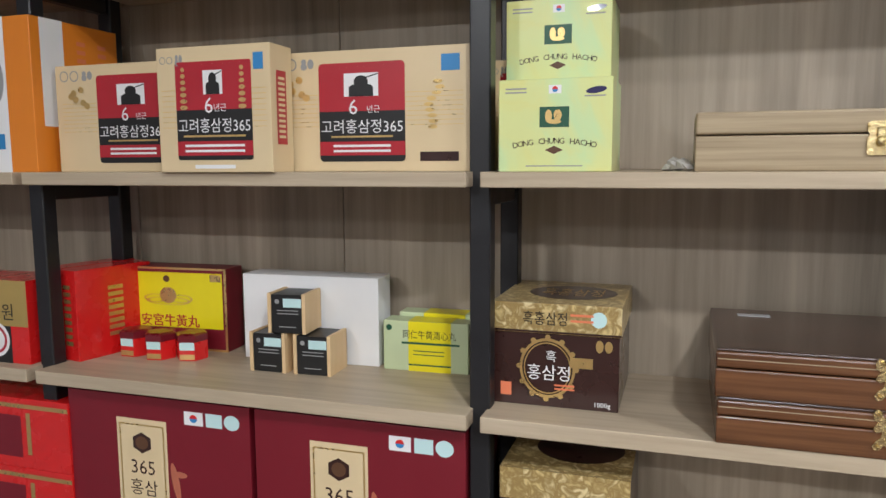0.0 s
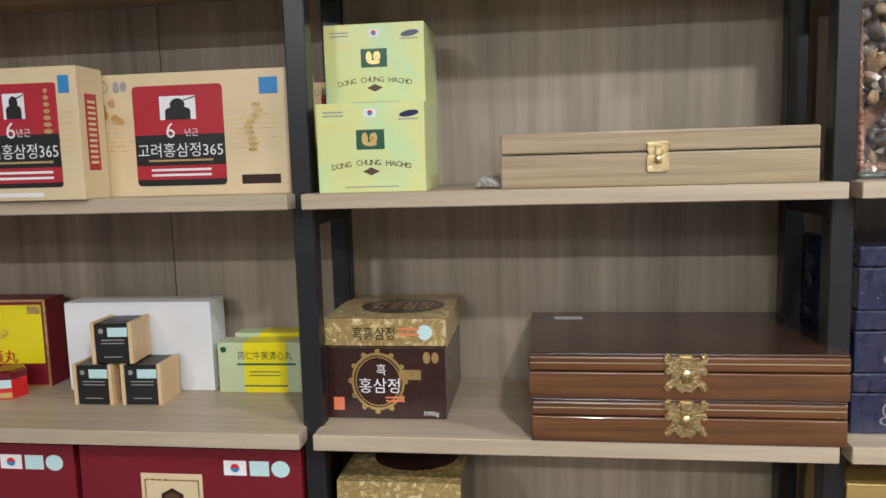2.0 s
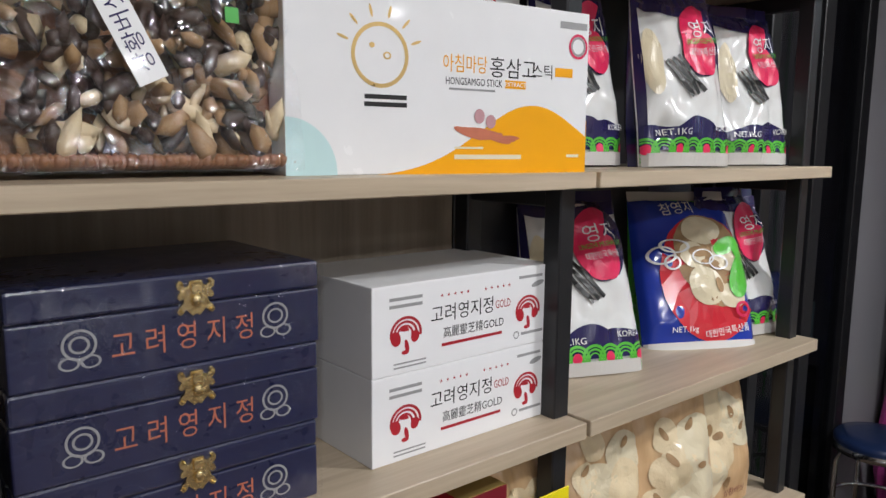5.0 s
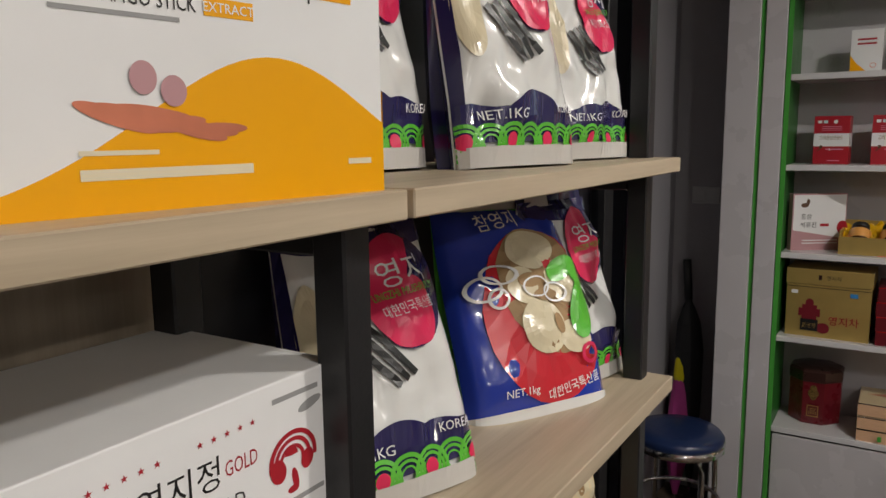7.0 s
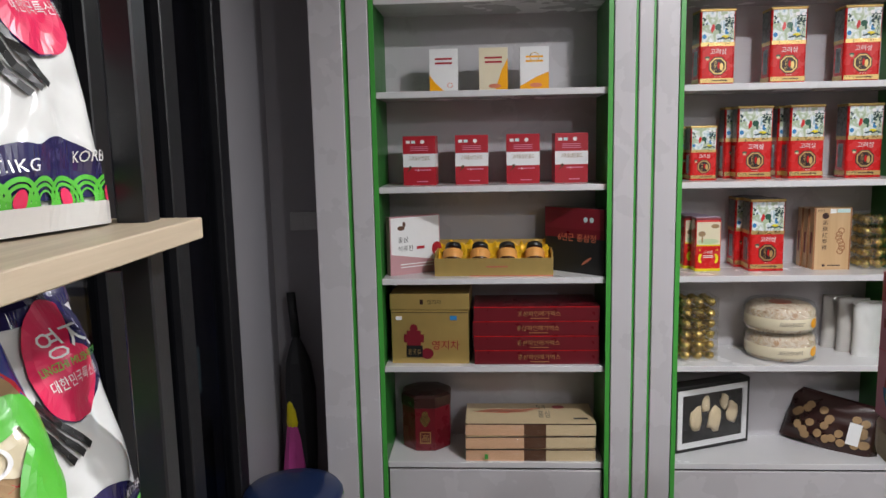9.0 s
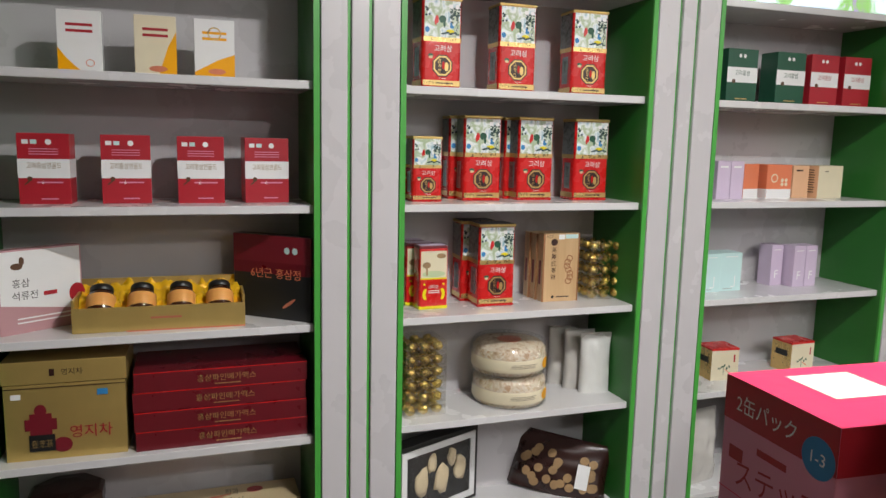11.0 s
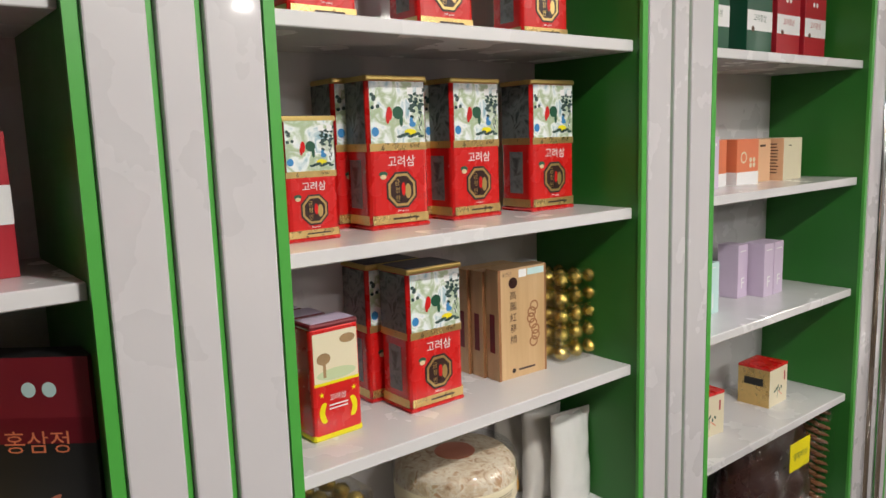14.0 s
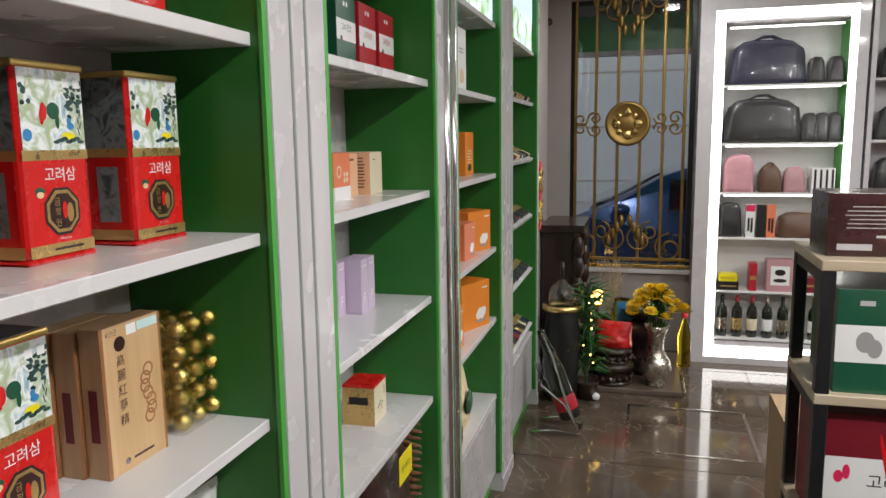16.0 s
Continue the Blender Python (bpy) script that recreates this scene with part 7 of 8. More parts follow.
for k in range(2):
    carton("red_gold_carton", "red carton with gold trim", "carton", 0.24, 0.18, 0.13, M["bright_red"], A(-1.075, 0.985, 0.845 + 0.1305 * k), [("trim", M["gold_print"], [("r", 0, 0.86, 1, 0.92), ("r", 0.6, 0.2, 0.64, 0.8)], 1), ("panel", M["carton_red"], [("r", 0.2, 0.15, 0.55, 0.75)], 1)], group="red cartons on the low shelf")
lo = carton("black_ginseng_box", "gold-lidded black ginseng gift box", "gift box", 0.186, 0.2, 0.236, M["choc"], A(-0.09, 1.01, 0.845), [("top_print", M["choc"], [("e", 0.56, 0.5, 0.36, 0.3)], 2, "top"), ("top_field", M["choc_gold"], [("r", 0, 0, 1, 1)], 1, "top"), ("lid_front", M["choc_gold"], [("r", 0, 0.8, 1, 1)], 1)])
for k, (x, c) in enumerate(((0.655, "gold_card"), (0.955, "gold_card"))):
    carton("lingzhi_gold_carton", "gold and red mushroom carton with dark band", "carton", 0.262, 0.15, 0.262, M[c], A(x, 0.99, 0.845),
           [("panel", M["red"] if k == 0 else M["carton_red"], [("r", 0.30, 0.0, 0.70, 1.0)] if k == 0 else [("p", [(0.38, 0), (1, 0), (1, 1), (0.55, 1)])], 1), ("emblem", M["carton_red"], [("e", 0.22, 0.55, 0.12, 0.14), ("e", 0.85, 0.2, 0.12, 0.1)], 2), ("badge", M["carton_red"], [("e", 0.5, 0.78, 0.08, 0.08)], 3),
            ("flag_field", M["white"], [("r", 0.06, 0.84, 0.16, 0.92), ("r", 0.74, 0.84, 0.83, 0.92)], 2), ("mark", M["bag_navy"], [("e", 0.90, 0.88, 0.05, 0.025)], 2), ("lettering", M["gold_print"], [("t", "고려영지정", 0.66, 0.62, 0.11, 0.42)], 3), ("top_panel", M["red"], [("r", 0.3, 0, 0.7, 1)], 1, "top")], group="gold mushroom cartons")
bag("sliced_mushroom_bag", "clear bag with bright yellow label", 0.12, 0.25, 0.07, A(1.165, 1.0, 0.845), "slices", 31.0, "clear bags of slices")
tagged(part("yellow_label", bx(1.167, 1.067, 0.95, 1.247, 1.070, 1.07, 0.0005), M["yellow"]), "yellow paper label on the bag of slices", "label")

# ---------------------------------------------------------------- dark sliding door, corner, stool and umbrella
dr = thing("door_1", "black framed sliding door with tinted glass", "sliding door", None, kind="structure")
for x0, x1 in ((1.972, 2.05), (2.42, 2.50), (2.74, 2.80), (3.10, 3.18), (3.46, 3.538)):
    part("stile", bx(x0, NORTH - 0.015, 0, x1, NORTH + 0.04, 2.448, 0.003), M["black_steel"], dr)
part("top_rail", bx(1.972, NORTH - 0.013, 2.38, 3.538, NORTH + 0.038, 2.446, 0.003), M["black_steel"], dr)
part("bottom_rail", bx(1.972, NORTH - 0.013, 0.001, 3.538, NORTH + 0.038, 0.08, 0.003), M["black_steel"], dr)
for x0, x1 in ((2.05, 2.42), (2.50, 2.74), (2.80, 3.10), (3.18, 3.46)):
    gp = part("pane", bx(x0, NORTH + 0.008, 0.08, x1, NORTH + 0.014, 2.38), M["door_glass"], dr, "tinted glass pane")
    gp.visible_shadow = False
part("handle", bx(2.455, NORTH - 0.035, 0.95, 2.470, NORTH - 0.0155, 1.15, 0.004), M["chrome"], dr)
wd = thing("water_dispenser", "blue water bottle on a dark dispenser behind the glass", "water dispenser", pose(3.55, 1.86, 0))
part("cabinet_body", bx(-0.15, -0.15, 0, 0.15, 0.15, 0.62, 0.01, 2), M["black"], wd)
part("bottle", lathe([(0.03, 0.621), (0.06, 0.64), (0.125, 0.70), (0.13, 0.74), (0.122, 0.78), (0.13, 0.82), (0.122, 0.87), (0.13, 0.91), (0.12, 1.0), (0.05, 1.03), (0, 1.035)], 28), M["bag_blue"], wd, "blue plastic water bottle", True)
part("label", bx(-0.05, -0.136, 0.76, 0.03, -0.131, 0.92), M["mint"], wd)
sw = thing("light_switch", "grey plastic double light switch plate", "light switch", pose(3.998, 1.452, 1.29, 0, 0, -90))
part("plate", bx(-0.055, -0.008, -0.035, 0.055, 0, 0.035, 0.003, 2), M["plastic_grey"], sw)
for x in (-0.024, 0.024):
    part("rocker", bx(x - 0.020, -0.011, -0.022, x + 0.020, -0.0085, 0.022, 0.001), M["plastic_grey"], sw)
stl = thing("stool", "round stool with navy vinyl seat and chrome legs", "stool", pose(3.49, 1.405, 0))
part("seat", lathe([(0, 0.425), (0.150, 0.425), (0.160, 0.432), (0.163, 0.448), (0.152, 0.463), (0.10, 0.470), (0, 0.472)], 40), M["vinyl"], stl, "navy vinyl seat", True)
part("seat_band", lathe([(0.158, 0.405), (0.165, 0.405), (0.165, 0.432), (0.158, 0.432)], 40), M["chrome"], stl, "chrome band", True)
for k in range(4):
    a = radians(45 + 90 * k)
    part("leg", tube([(0.10 * math.cos(a), 0.10 * math.sin(a), 0.42), (0.145 * math.cos(a), 0.145 * math.sin(a), 0.40), (0.158 * math.cos(a), 0.158 * math.sin(a), 0.36), (0.165 * math.cos(a), 0.165 * math.sin(a), 0.015)], 0.011, 10), M["chrome"], stl, "chrome leg", True)
    part("foot", lathe([(0, 0), (0.014, 0), (0.015, 0.02), (0.012, 0.024)], 12, cx=0.165 * math.cos(a), cy=0.165 * math.sin(a)), M["rubber"], stl)
part("ring", tube([(0.155 * math.cos(radians(a)), 0.155 * math.sin(radians(a)), 0.20) for a in range(0, 361, 15)], 0.008, 8), M["chrome"], stl, "chrome ring", True)
um = thing("umbrella", "folded black umbrella leaning in the corner", "umbrella", pose(3.90, 1.450, 0.0, -3, 3, 0) @ Matrix.Scale(0.95, 4))
part("shaft", tube([(0, 0, 0.02), (0, 0, 0.92)], 0.006, 8), M["chrome"], um)
part("handle", tube([(0, 0.0, 0.90), (0, 0.005, 1.08)], 0.018, 12), M["black"], um, "black grip", True)
part("cloth", lathe([(0.006, 0.05), (0.028, 0.2), (0.05, 0.45), (0.062, 0.68), (0.05, 0.80), (0.03, 0.86), (0.012, 0.90)], 9), M["black_cloth"], um, "black folds")
um2 = thing("umbrella", "small umbrella with magenta cloth and yellow tie", "umbrella", pose(3.87, 1.505, 0.0, 0, 3, 0) @ Matrix.Scale(0.86, 4))
part("cloth", lathe([(0.012, 0.02), (0.05, 0.2), (0.055, 0.4), (0.035, 0.58), (0.025, 0.64)], 9), M["magenta_cloth"], um2, "magenta folds")
part("tie", lathe([(0.030, 0.60), (0.034, 0.62), (0.028, 0.70), (0.016, 0.72)], 12), M["yellow"], um2)
part("shaft", tube([(0, 0, 0.0), (0, 0, 0.80)], 0.005, 8), M["chrome"], um2)

# ---------------------------------------------------------------- island table with milk powder
tb = thing("display_table", "pale wood display table with rounded corners", "table")
top = bmesh.new()
pts = []
for cx, cy, a0 in ((2.33, 0.035, 0), (1.75, 0.035, 90), (1.75, -0.60, 180), (2.33, -0.60, 270)):
    pts += [(cx + 0.13 * math.cos(radians(a0 + 15 * i)), cy + 0.13 * math.sin(radians(a0 + 15 * i))) for i in range(7)]
lo_r = [top.verts.new((x, y, 1.09)) for x, y in pts]
hi_r = [top.verts.new((x, y, 1.13)) for x, y in pts]
top.faces.new(hi_r), top.faces.new(lo_r[::-1])
for i in range(len(pts)):
    j = (i + 1) % len(pts)
    top.faces.new((lo_r[i], lo_r[j], hi_r[j], hi_r[i]))
part("tabletop", top, M["lam_shelf"], tb, "pale wood top")
for x in (1.72, 2.33):
    for y in (-0.62, 0.05):
        part("leg", bx(x - 0.02, y - 0.02, 0, x + 0.02, y + 0.02, 1.0895, 0.003), M["black_steel"], tb)
mw, md, mh = 0.157, 0.265, 0.232
mk = carton("milk_twin_pack", "pink twin pack of toddler milk powder with red top", "carton", mw, md, mh, M["pink"], pose(2.352, 0.138, 1.13, 0, 0, 176),
            [("banner", M["red"], [("r", 0, 0.80, 1, 1)], 1), ("banner", M["red"], [("r", 0, 0.80, 1, 1)], 1, "right"), ("top_print", M["hot_pink"], [("r", 0.0, 0.0, 1, 1)], 1, "top"), ("top_label", M["ivory"], [("r", 0.15, 0.2, 0.6, 0.5)], 2, "top"),
             ("lettering", M["white"], [("t", "2缶パック", 0.40, 0.895, 0.085, 0.55)], 2), ("age_spot", M["blue_print"], [("e", 0.86, 0.84, 0.13, 0.085)], 2), ("age_text", M["white"], [("t", "1-3", 0.86, 0.84, 0.05)], 3),
             ("lettering_red", M["red"], [("t", "ステップ", 0.55, 0.60, 0.13, 0.78, 6)] + lines(0.35, 0.62, 0.70, 0.74, 1, 0.8) + lines(0.08, 0.22, 0.62, 0.69, 1, 0.9), 1),
             ("seam", M["hot_pink"], [("r", 0, 0.465, 1, 0.47)], 1), ("badge", M["blue_print"], [("e", 0.45, 0.22, 0.30, 0.17, 180, 360)], 1), ("badge_top", M["red"], [("e", 0.45, 0.22, 0.28, 0.18, 0, 180)], 1), ("badge_text", M["yellow"], [("t", "100%", 0.45, 0.27, 0.06)] + lines(0.22, 0.68, 0.14, 0.2, 1, 0.7), 2),
             ("side_panel_print", M["ivory"], [("r", 0.3, 0.05, 0.95, 0.55)], 1, "right"), ("side_text", M["red"], lines(0.4, 0.85, 0.1, 0.5, 6, 0.4, 0.4), 2, "right")])
for (z, r, hh, up) in ((1.13, 0.075, 0.16, False), (1.292, 0.068, 0.20, True)):
    cn = thing("milk_powder_can", "navy milk powder can with white lid" if up else "navy milk powder can with gold lid", "can", pose(2.195, 0.057, z), "milk powder cans")
    part("can_body", lathe([(0, 0), (r - 0.002, 0), (r, 0.003), (r, hh - 0.014)], 40), M["bag_navy"], cn, "", True)
    part("lid", lathe([(r, hh - 0.014), (r + 0.003, hh - 0.013), (r + 0.003, hh - 0.002), (r - 0.004, hh), (r - 0.008, hh - 0.003), (0, hh - 0.003)], 40), M["white"] if up else M["gold"], cn, "white plastic lid" if up else "gold lid", True)
    part("gold_ring", lathe([(r + 0.0005, 0.004), (r + 0.002, 0.006), (r + 0.002, 0.012), (r + 0.0005, 0.014)], 40), M["gold"], cn, "", True)
    if up:
        cyl = lambda x, y, e, r=r: (-(r + e) * math.sin(math.pi * 1.70 - x / r), -(r + e) * math.cos(math.pi * 1.70 - x / r), y)
        print_on(cn, "brand_bars", M["white"], lines(0.25, 0.62, 0.62, 0.78, 1, 0.7) + [("t", "Milk", 0.74, 0.70, 0.07)] + lines(0.30, 0.66, 0.52, 0.58, 1, 0.6), 0.43, 0.1, hh, 2, wrap=cyl)
        print_on(cn, "red_bar", M["red"], lines(0.40, 0.66, 0.44, 0.49, 1, 0.7), 0.43, 0.1, hh, 2, wrap=cyl)
        print_on(cn, "milk_splash", M["white_gloss"], [("e", 0.5, 0.22, 0.12, 0.13), ("e", 0.60, 0.30, 0.06, 0.10, 0, 360, 30), ("e", 0.42, 0.28, 0.05, 0.08, 0, 360, -40), ("e", 0.56, 0.14, 0.17, 0.06)], 0.43, 0.1, hh, 2, wrap=cyl)
        print_on(cn, "cracker_print", M["slice"], [("e", 0.66, 0.18, 0.08, 0.09)], 0.43, 0.1, hh, 3, wrap=cyl)

# ---------------------------------------------------------------- black rack beside the aisle
rk = thing("island_rack", "black steel rack with pale wood shelves", "shelf rack")
RX0, RX1, RY0, RY1 = 1.95, 2.745, -1.50, -1.20
for z in (1.316, 1.028, 0.70, 0.36):
    part("shelf", bx(RX0, RY0, z - 0.022, RX1, RY1, z, 0.0015), M["lam_shelf"], rk)
for x in (RX0 + 0.016, RX1 - 0.016):
    for y in (RY0 + 0.016, RY1 - 0.016):
        for z0, z1 in ((0, 0.3375), (0.3605, 0.6775), (0.7005, 1.0055), (1.0285, 1.2935)):
            part("post", bx(x - 0.014, y - 0.014, z0, x + 0.014, y + 0.014, z1, 0.002), M["black_steel"], rk)
    for z in (1.316, 1.028, 0.70, 0.36):
        part("crossbar", bx(x - 0.012, RY0 + 0.032, z - 0.05, x + 0.012, RY1 - 0.032, z - 0.0225), M["black_steel"], rk)
bkc = carton("maroon_carton", "dark maroon card carton with white print", "carton", 0.34, 0.16, 0.135, M["choc"], pose(2.555, -1.265, 1.316, 0, 0, 180), [("small_print", M["plastic_grey"], lines(0.10, 0.42, 0.42, 0.82, 6, 0.22, 0.4) + [("r", 0.28, 0.30, 0.42, 0.34), ("r", 0.06, 0.10, 0.26, 0.20), ("r", 0.6, 0.3, 0.9, 0.34), ("r", 0.6, 0.45, 0.95, 0.5)] + lines(0.6, 0.95, 0.1, 0.26, 4, 0.4), 1)])
carton("green_gift_bag_box", "dark green carton with white band and ribbon print", "gift box", 0.36, 0.22, 0.225, M["dk_green"], pose(2.525, -1.225, 1.028, 0, 0, 180), [("band", M["white"], [("r", 0, 0.30, 1, 0.66)], 1), ("ribbon_print", M["bright_red"], [("e", 0.34, 0.52, 0.012, 0.25, 0, 360, 12), ("e", 0.42, 0.52, 0.012, 0.25, 0, 360, -12), ("ring", 0.38, 0.45, 0.05, 0.06, 0.3), ("r", 0.60, 0.35, 0.7, 0.55)], 2), ("lettering", M["black"], [("t", "나눔", 0.54, 0.42, 0.12)], 2), ("root_print", M["grey_print"], [("e", 0.16, 0.5, 0.05, 0.10), ("e", 0.21, 0.44, 0.04, 0.09)], 2), ("mark", M["plastic_grey"], lines(0.12, 0.2, 0.84, 0.9, 1, 0.8), 1)])
carton("red_gift_bag_box", "dark red carton with white band and ribbon print", "gift box", 0.38, 0.22, 0.28, M["carton_red"], pose(2.53, -1.225, 0.70, 0, 0, 180), [("band", M["white"], [("r", 0, 0.30, 1, 0.66)], 1), ("ribbon_print", M["bright_red"], [("e", 0.34, 0.62, 0.012, 0.25, 0, 360, 12), ("e", 0.42, 0.62, 0.012, 0.25, 0, 360, -12)], 2), ("lettering", M["black"], [("t", "고려홍삼골드", 0.5, 0.48, 0.12, 0.5)], 2), ("root_print", M["hot_pink"], [("e", 0.10, 0.50, 0.025, 0.05), ("e", 0.14, 0.54, 0.02, 0.06)], 2)])
carton("cardboard_box", "closed brown cardboard box on the floor", "cardboard box", 0.45, 0.42, 0.55, M["carton"], pose(2.365, -2.20, 0, 0, 0, 180), [("tape", M["kraft"], [("r", 0.46, 0, 0.54, 1)], 1, "top")])

# ---------------------------------------------------------------- lit bag cabinet on the south wall
LX0, LX1, LZ0, LZ1, LY = 1.80, 2.54, 0.17, 2.29, -5.02
lc = thing("lit_cabinet", "white lined display cabinet framed by glowing light strips", "display cabinet", pose(0.05, 0, 0))
LB = SOUTH - 0.10
for nm, b in (("back", (LX0 - 0.02, SOUTH + 0.002, LZ0 - 0.02, LX1 + 0.02, SOUTH + 0.012, LZ1 + 0.02)),):
    part(nm, bx(*b), M["cab_white"], lc)
D0 = SOUTH + 0.0125
FY = LY + 0.17
for (x0, x1) in ((1.69, LX0 - 0.012), (LX1 + 0.012, 2.70)):
    part("side", bx(x0, D0, 0, x1, FY - 0.012, 2.5), M["cab"], lc)
part("bottom", bx(LX0 - 0.0115, D0, 0, LX1 + 0.0115, FY - 0.012, LZ0 - 0.012), M["cab"], lc)
part("top", bx(LX0 - 0.0115, D0, LZ1 + 0.012, LX1 + 0.0115, FY - 0.012, 2.5), M["cab"], lc)
part("green_lining", bx(LX0 - 0.0118, D0, LZ0, LX0 - 0.0005, FY - 0.02, LZ1), M["lime"], lc, "green side lining")
part("green_lining", bx(LX1 + 0.0005, D0, LZ0, LX1 + 0.0118, FY - 0.02, LZ1), M["cab_white"], lc)
for nm, b in (("light_strip", (1.755, FY - 0.0118, 0.045, 1.80, FY - 0.004, 2.38)), ("light_strip", (2.542, FY - 0.0118, 0.045, 2.605, FY - 0.004, 2.38)), ("light_strip", (1.801, FY - 0.0118, 0.045, 2.541, FY - 0.004, 0.125)), ("light_strip", (1.801, FY - 0.0118, 2.315, 2.541, FY - 0.004, 2.38))):
    part(nm, bx(*b), M["led"], lc, "glowing white light strip")
for nm, b in (("frame_board", (1.69, FY - 0.0118, 0, 1.7545, FY, 2.5)), ("frame_board", (2.6055, FY - 0.0118, 0, 2.70, FY, 2.5)), ("frame_board", (1.755, FY - 0.0118, 0, 2.605, FY, 0.0445)), ("frame_board", (1.755, FY - 0.0118, 2.3805, 2.605, FY, 2.5))):
    part(nm, bx(*b), M["cab"], lc)
LSH = [1.90, 1.52, 1.19, 0.885, 0.515]
for z in LSH + [LZ0 + 0.012]:
    part("shelf", bx(LX0, D0 + 0.0005, z - 0.014, LX1, FY - 0.022, z), M["cab_white"], lc)
for z in [LZ1] + LSH[:3]:
    part("shelf_light", bx(LX0 + 0.03, FY - 0.05, z - 0.026, LX1 - 0.03, FY - 0.035, z - 0.0145), M["led"], lc, "thin light strip under the shelf")
YI = FY - 0.035


def handbag(name, label, w, d, h, material, m, handles=True, group="wrapped handbags"):
    ob = thing(name, label, "handbag", m, group)
    bm = bx(-w / 2, 0, 0, w / 2, d, h)
    bmesh.ops.subdivide_edges(bm, edges=bm.edges[:], cuts=6, use_grid_fill=True)
    for v in bm.verts:
        u, t = v.co.x / (w / 2), v.co.z / h
        r = max(abs(u), abs(2 * v.co.y / d - 1))
        v.co.x *= 1 - 0.10 * t * t
        v.co.z *= 1 - 0.14 * abs(u) ** 4 - 0.05 * (r > 0.95)
        v.co.y = d / 2 + (v.co.y - d / 2) * (1 - 0.35 * t ** 2) * (1 - 0.15 * u ** 4)
        v.co += 0.008 * noise.noise_vector(v.co * 11 + Vector((w * 50, 0, 0)))
    part("bag_body", bm, material, ob, "", True)
    if handles:
        for y in (d * 0.3, d * 0.7):
            part("handle", tube([(-w * 0.2, y, h * 0.8), (-w * 0.17, y, h * 1.0), (-w * 0.06, y, h * 1.08), (w * 0.06, y, h * 1.08), (w * 0.17, y, h * 1.0), (w * 0.2, y, h * 0.8)], 0.007, 8), material, ob, "", True)
    wr = part("plastic_wrap", sheet(w * 1.06, h * 1.10, 14, 12, lambda u, v: 0.012 * noise.noise(Vector((u * 6, v * 6, w * 40))) + 0.02 * v, -0.016), M["thin_wrap"], ob, "crinkled clear wrap", True)
    wr.visible_shadow = False
    return ob


def F(x, z, y=None):
    return pose(x + 0.05, (YI if y is None else y), z, 0, 0, 180)


handbag("handbag", "large navy leather handbag in clear wrap", 0.47, 0.17, 0.29, M["purse_navy"], F(2.27, 1.90))
for k in range(2):
    handbag("small_case", "small black leather case in clear wrap", 0.10, 0.10, 0.17, M["purse"], F(1.975 - 0.115 * k, 1.90), False)
handbag("handbag", "large black leather handbag in clear wrap", 0.48, 0.17, 0.29, M["purse"], F(2.285, 1.52))
for k in range(3):
    handbag("small_case", "small black leather case in clear wrap", 0.085, 0.10, 0.19, M["purse"], F(2.0 - 0.075 * k, 1.52), False)
handbag("fabric_bag", "pink fabric bag in clear wrap", 0.19, 0.12, 0.25, M["purse_pink"], F(2.42, 1.19), False)
handbag("handbag", "brown leather handbag in clear wrap", 0.14, 0.11, 0.18, M["purse_brown"], F(2.22, 1.19))
handbag("handbag", "brown patterned purse in clear wrap", 0.13, 0.11, 0.17, M["dusty_pink"], F(2.07, 1.19), False)
carton("striped_box", "black and white striped box", "box", 0.14, 0.1, 0.16, M["white"], F(1.90, 1.19), [("stripes", M["black"], [("r", 0.1 + 0.25 * k, 0.1, 0.2 + 0.25 * k, 0.95) for k in range(4)], 1)])
handbag("backpack", "small black backpack in clear wrap", 0.15, 0.12, 0.23, M["purse"], F(2.46, 0.885), False)
for k, (x, c) in enumerate(((2.335, "hot_pink"), (2.265, "black"), (2.205, "coral"))):
    carton("gift_set", "slim boxed gift set with window", "gift set", 0.055, 0.05, 0.22, M["white" if k == 0 else c], F(x, 0.885), [("cap", M[c], [("r", 0, 0.8, 1, 1)], 1), ("window", M["black"], [("r", 0.2, 0.2, 0.45, 0.6), ("r", 0.55, 0.15, 0.8, 0.6)], 1)], group="slim gift sets")
handbag("handbag", "brown leather clutch in clear wrap", 0.34, 0.12, 0.17, M["purse_brown"], F(1.99, 0.885), False)
for k, (x, w, h, c) in enumerate(((2.46, 0.14, 0.06, "black"), (2.46, 0.12, 0.05, "yellow"), (2.30, 0.05, 0.19, "red"), (2.13, 0.17, 0.22, "dusty_pink"), (1.94, 0.14, 0.10, "carton_red"))):
    z = 0.515 if k != 1 else 0.576
    c = carton("cosmetics_box", "small boxed gift in red, black or yellow card", "box", w, 0.10, h, M[c], F(x, z), [("panel", M["white"], [("r", 0.15, 0.2, 0.85, 0.8)], 1), ("picture", M["black"], [("e", 0.5, 0.6, 0.2, 0.10), ("e", 0.5, 0.35, 0.25, 0.06)], 2)] if k == 3 else [("trim", M["gold_print"], [("r", 0.1, 0.4, 0.9, 0.55)], 1)])
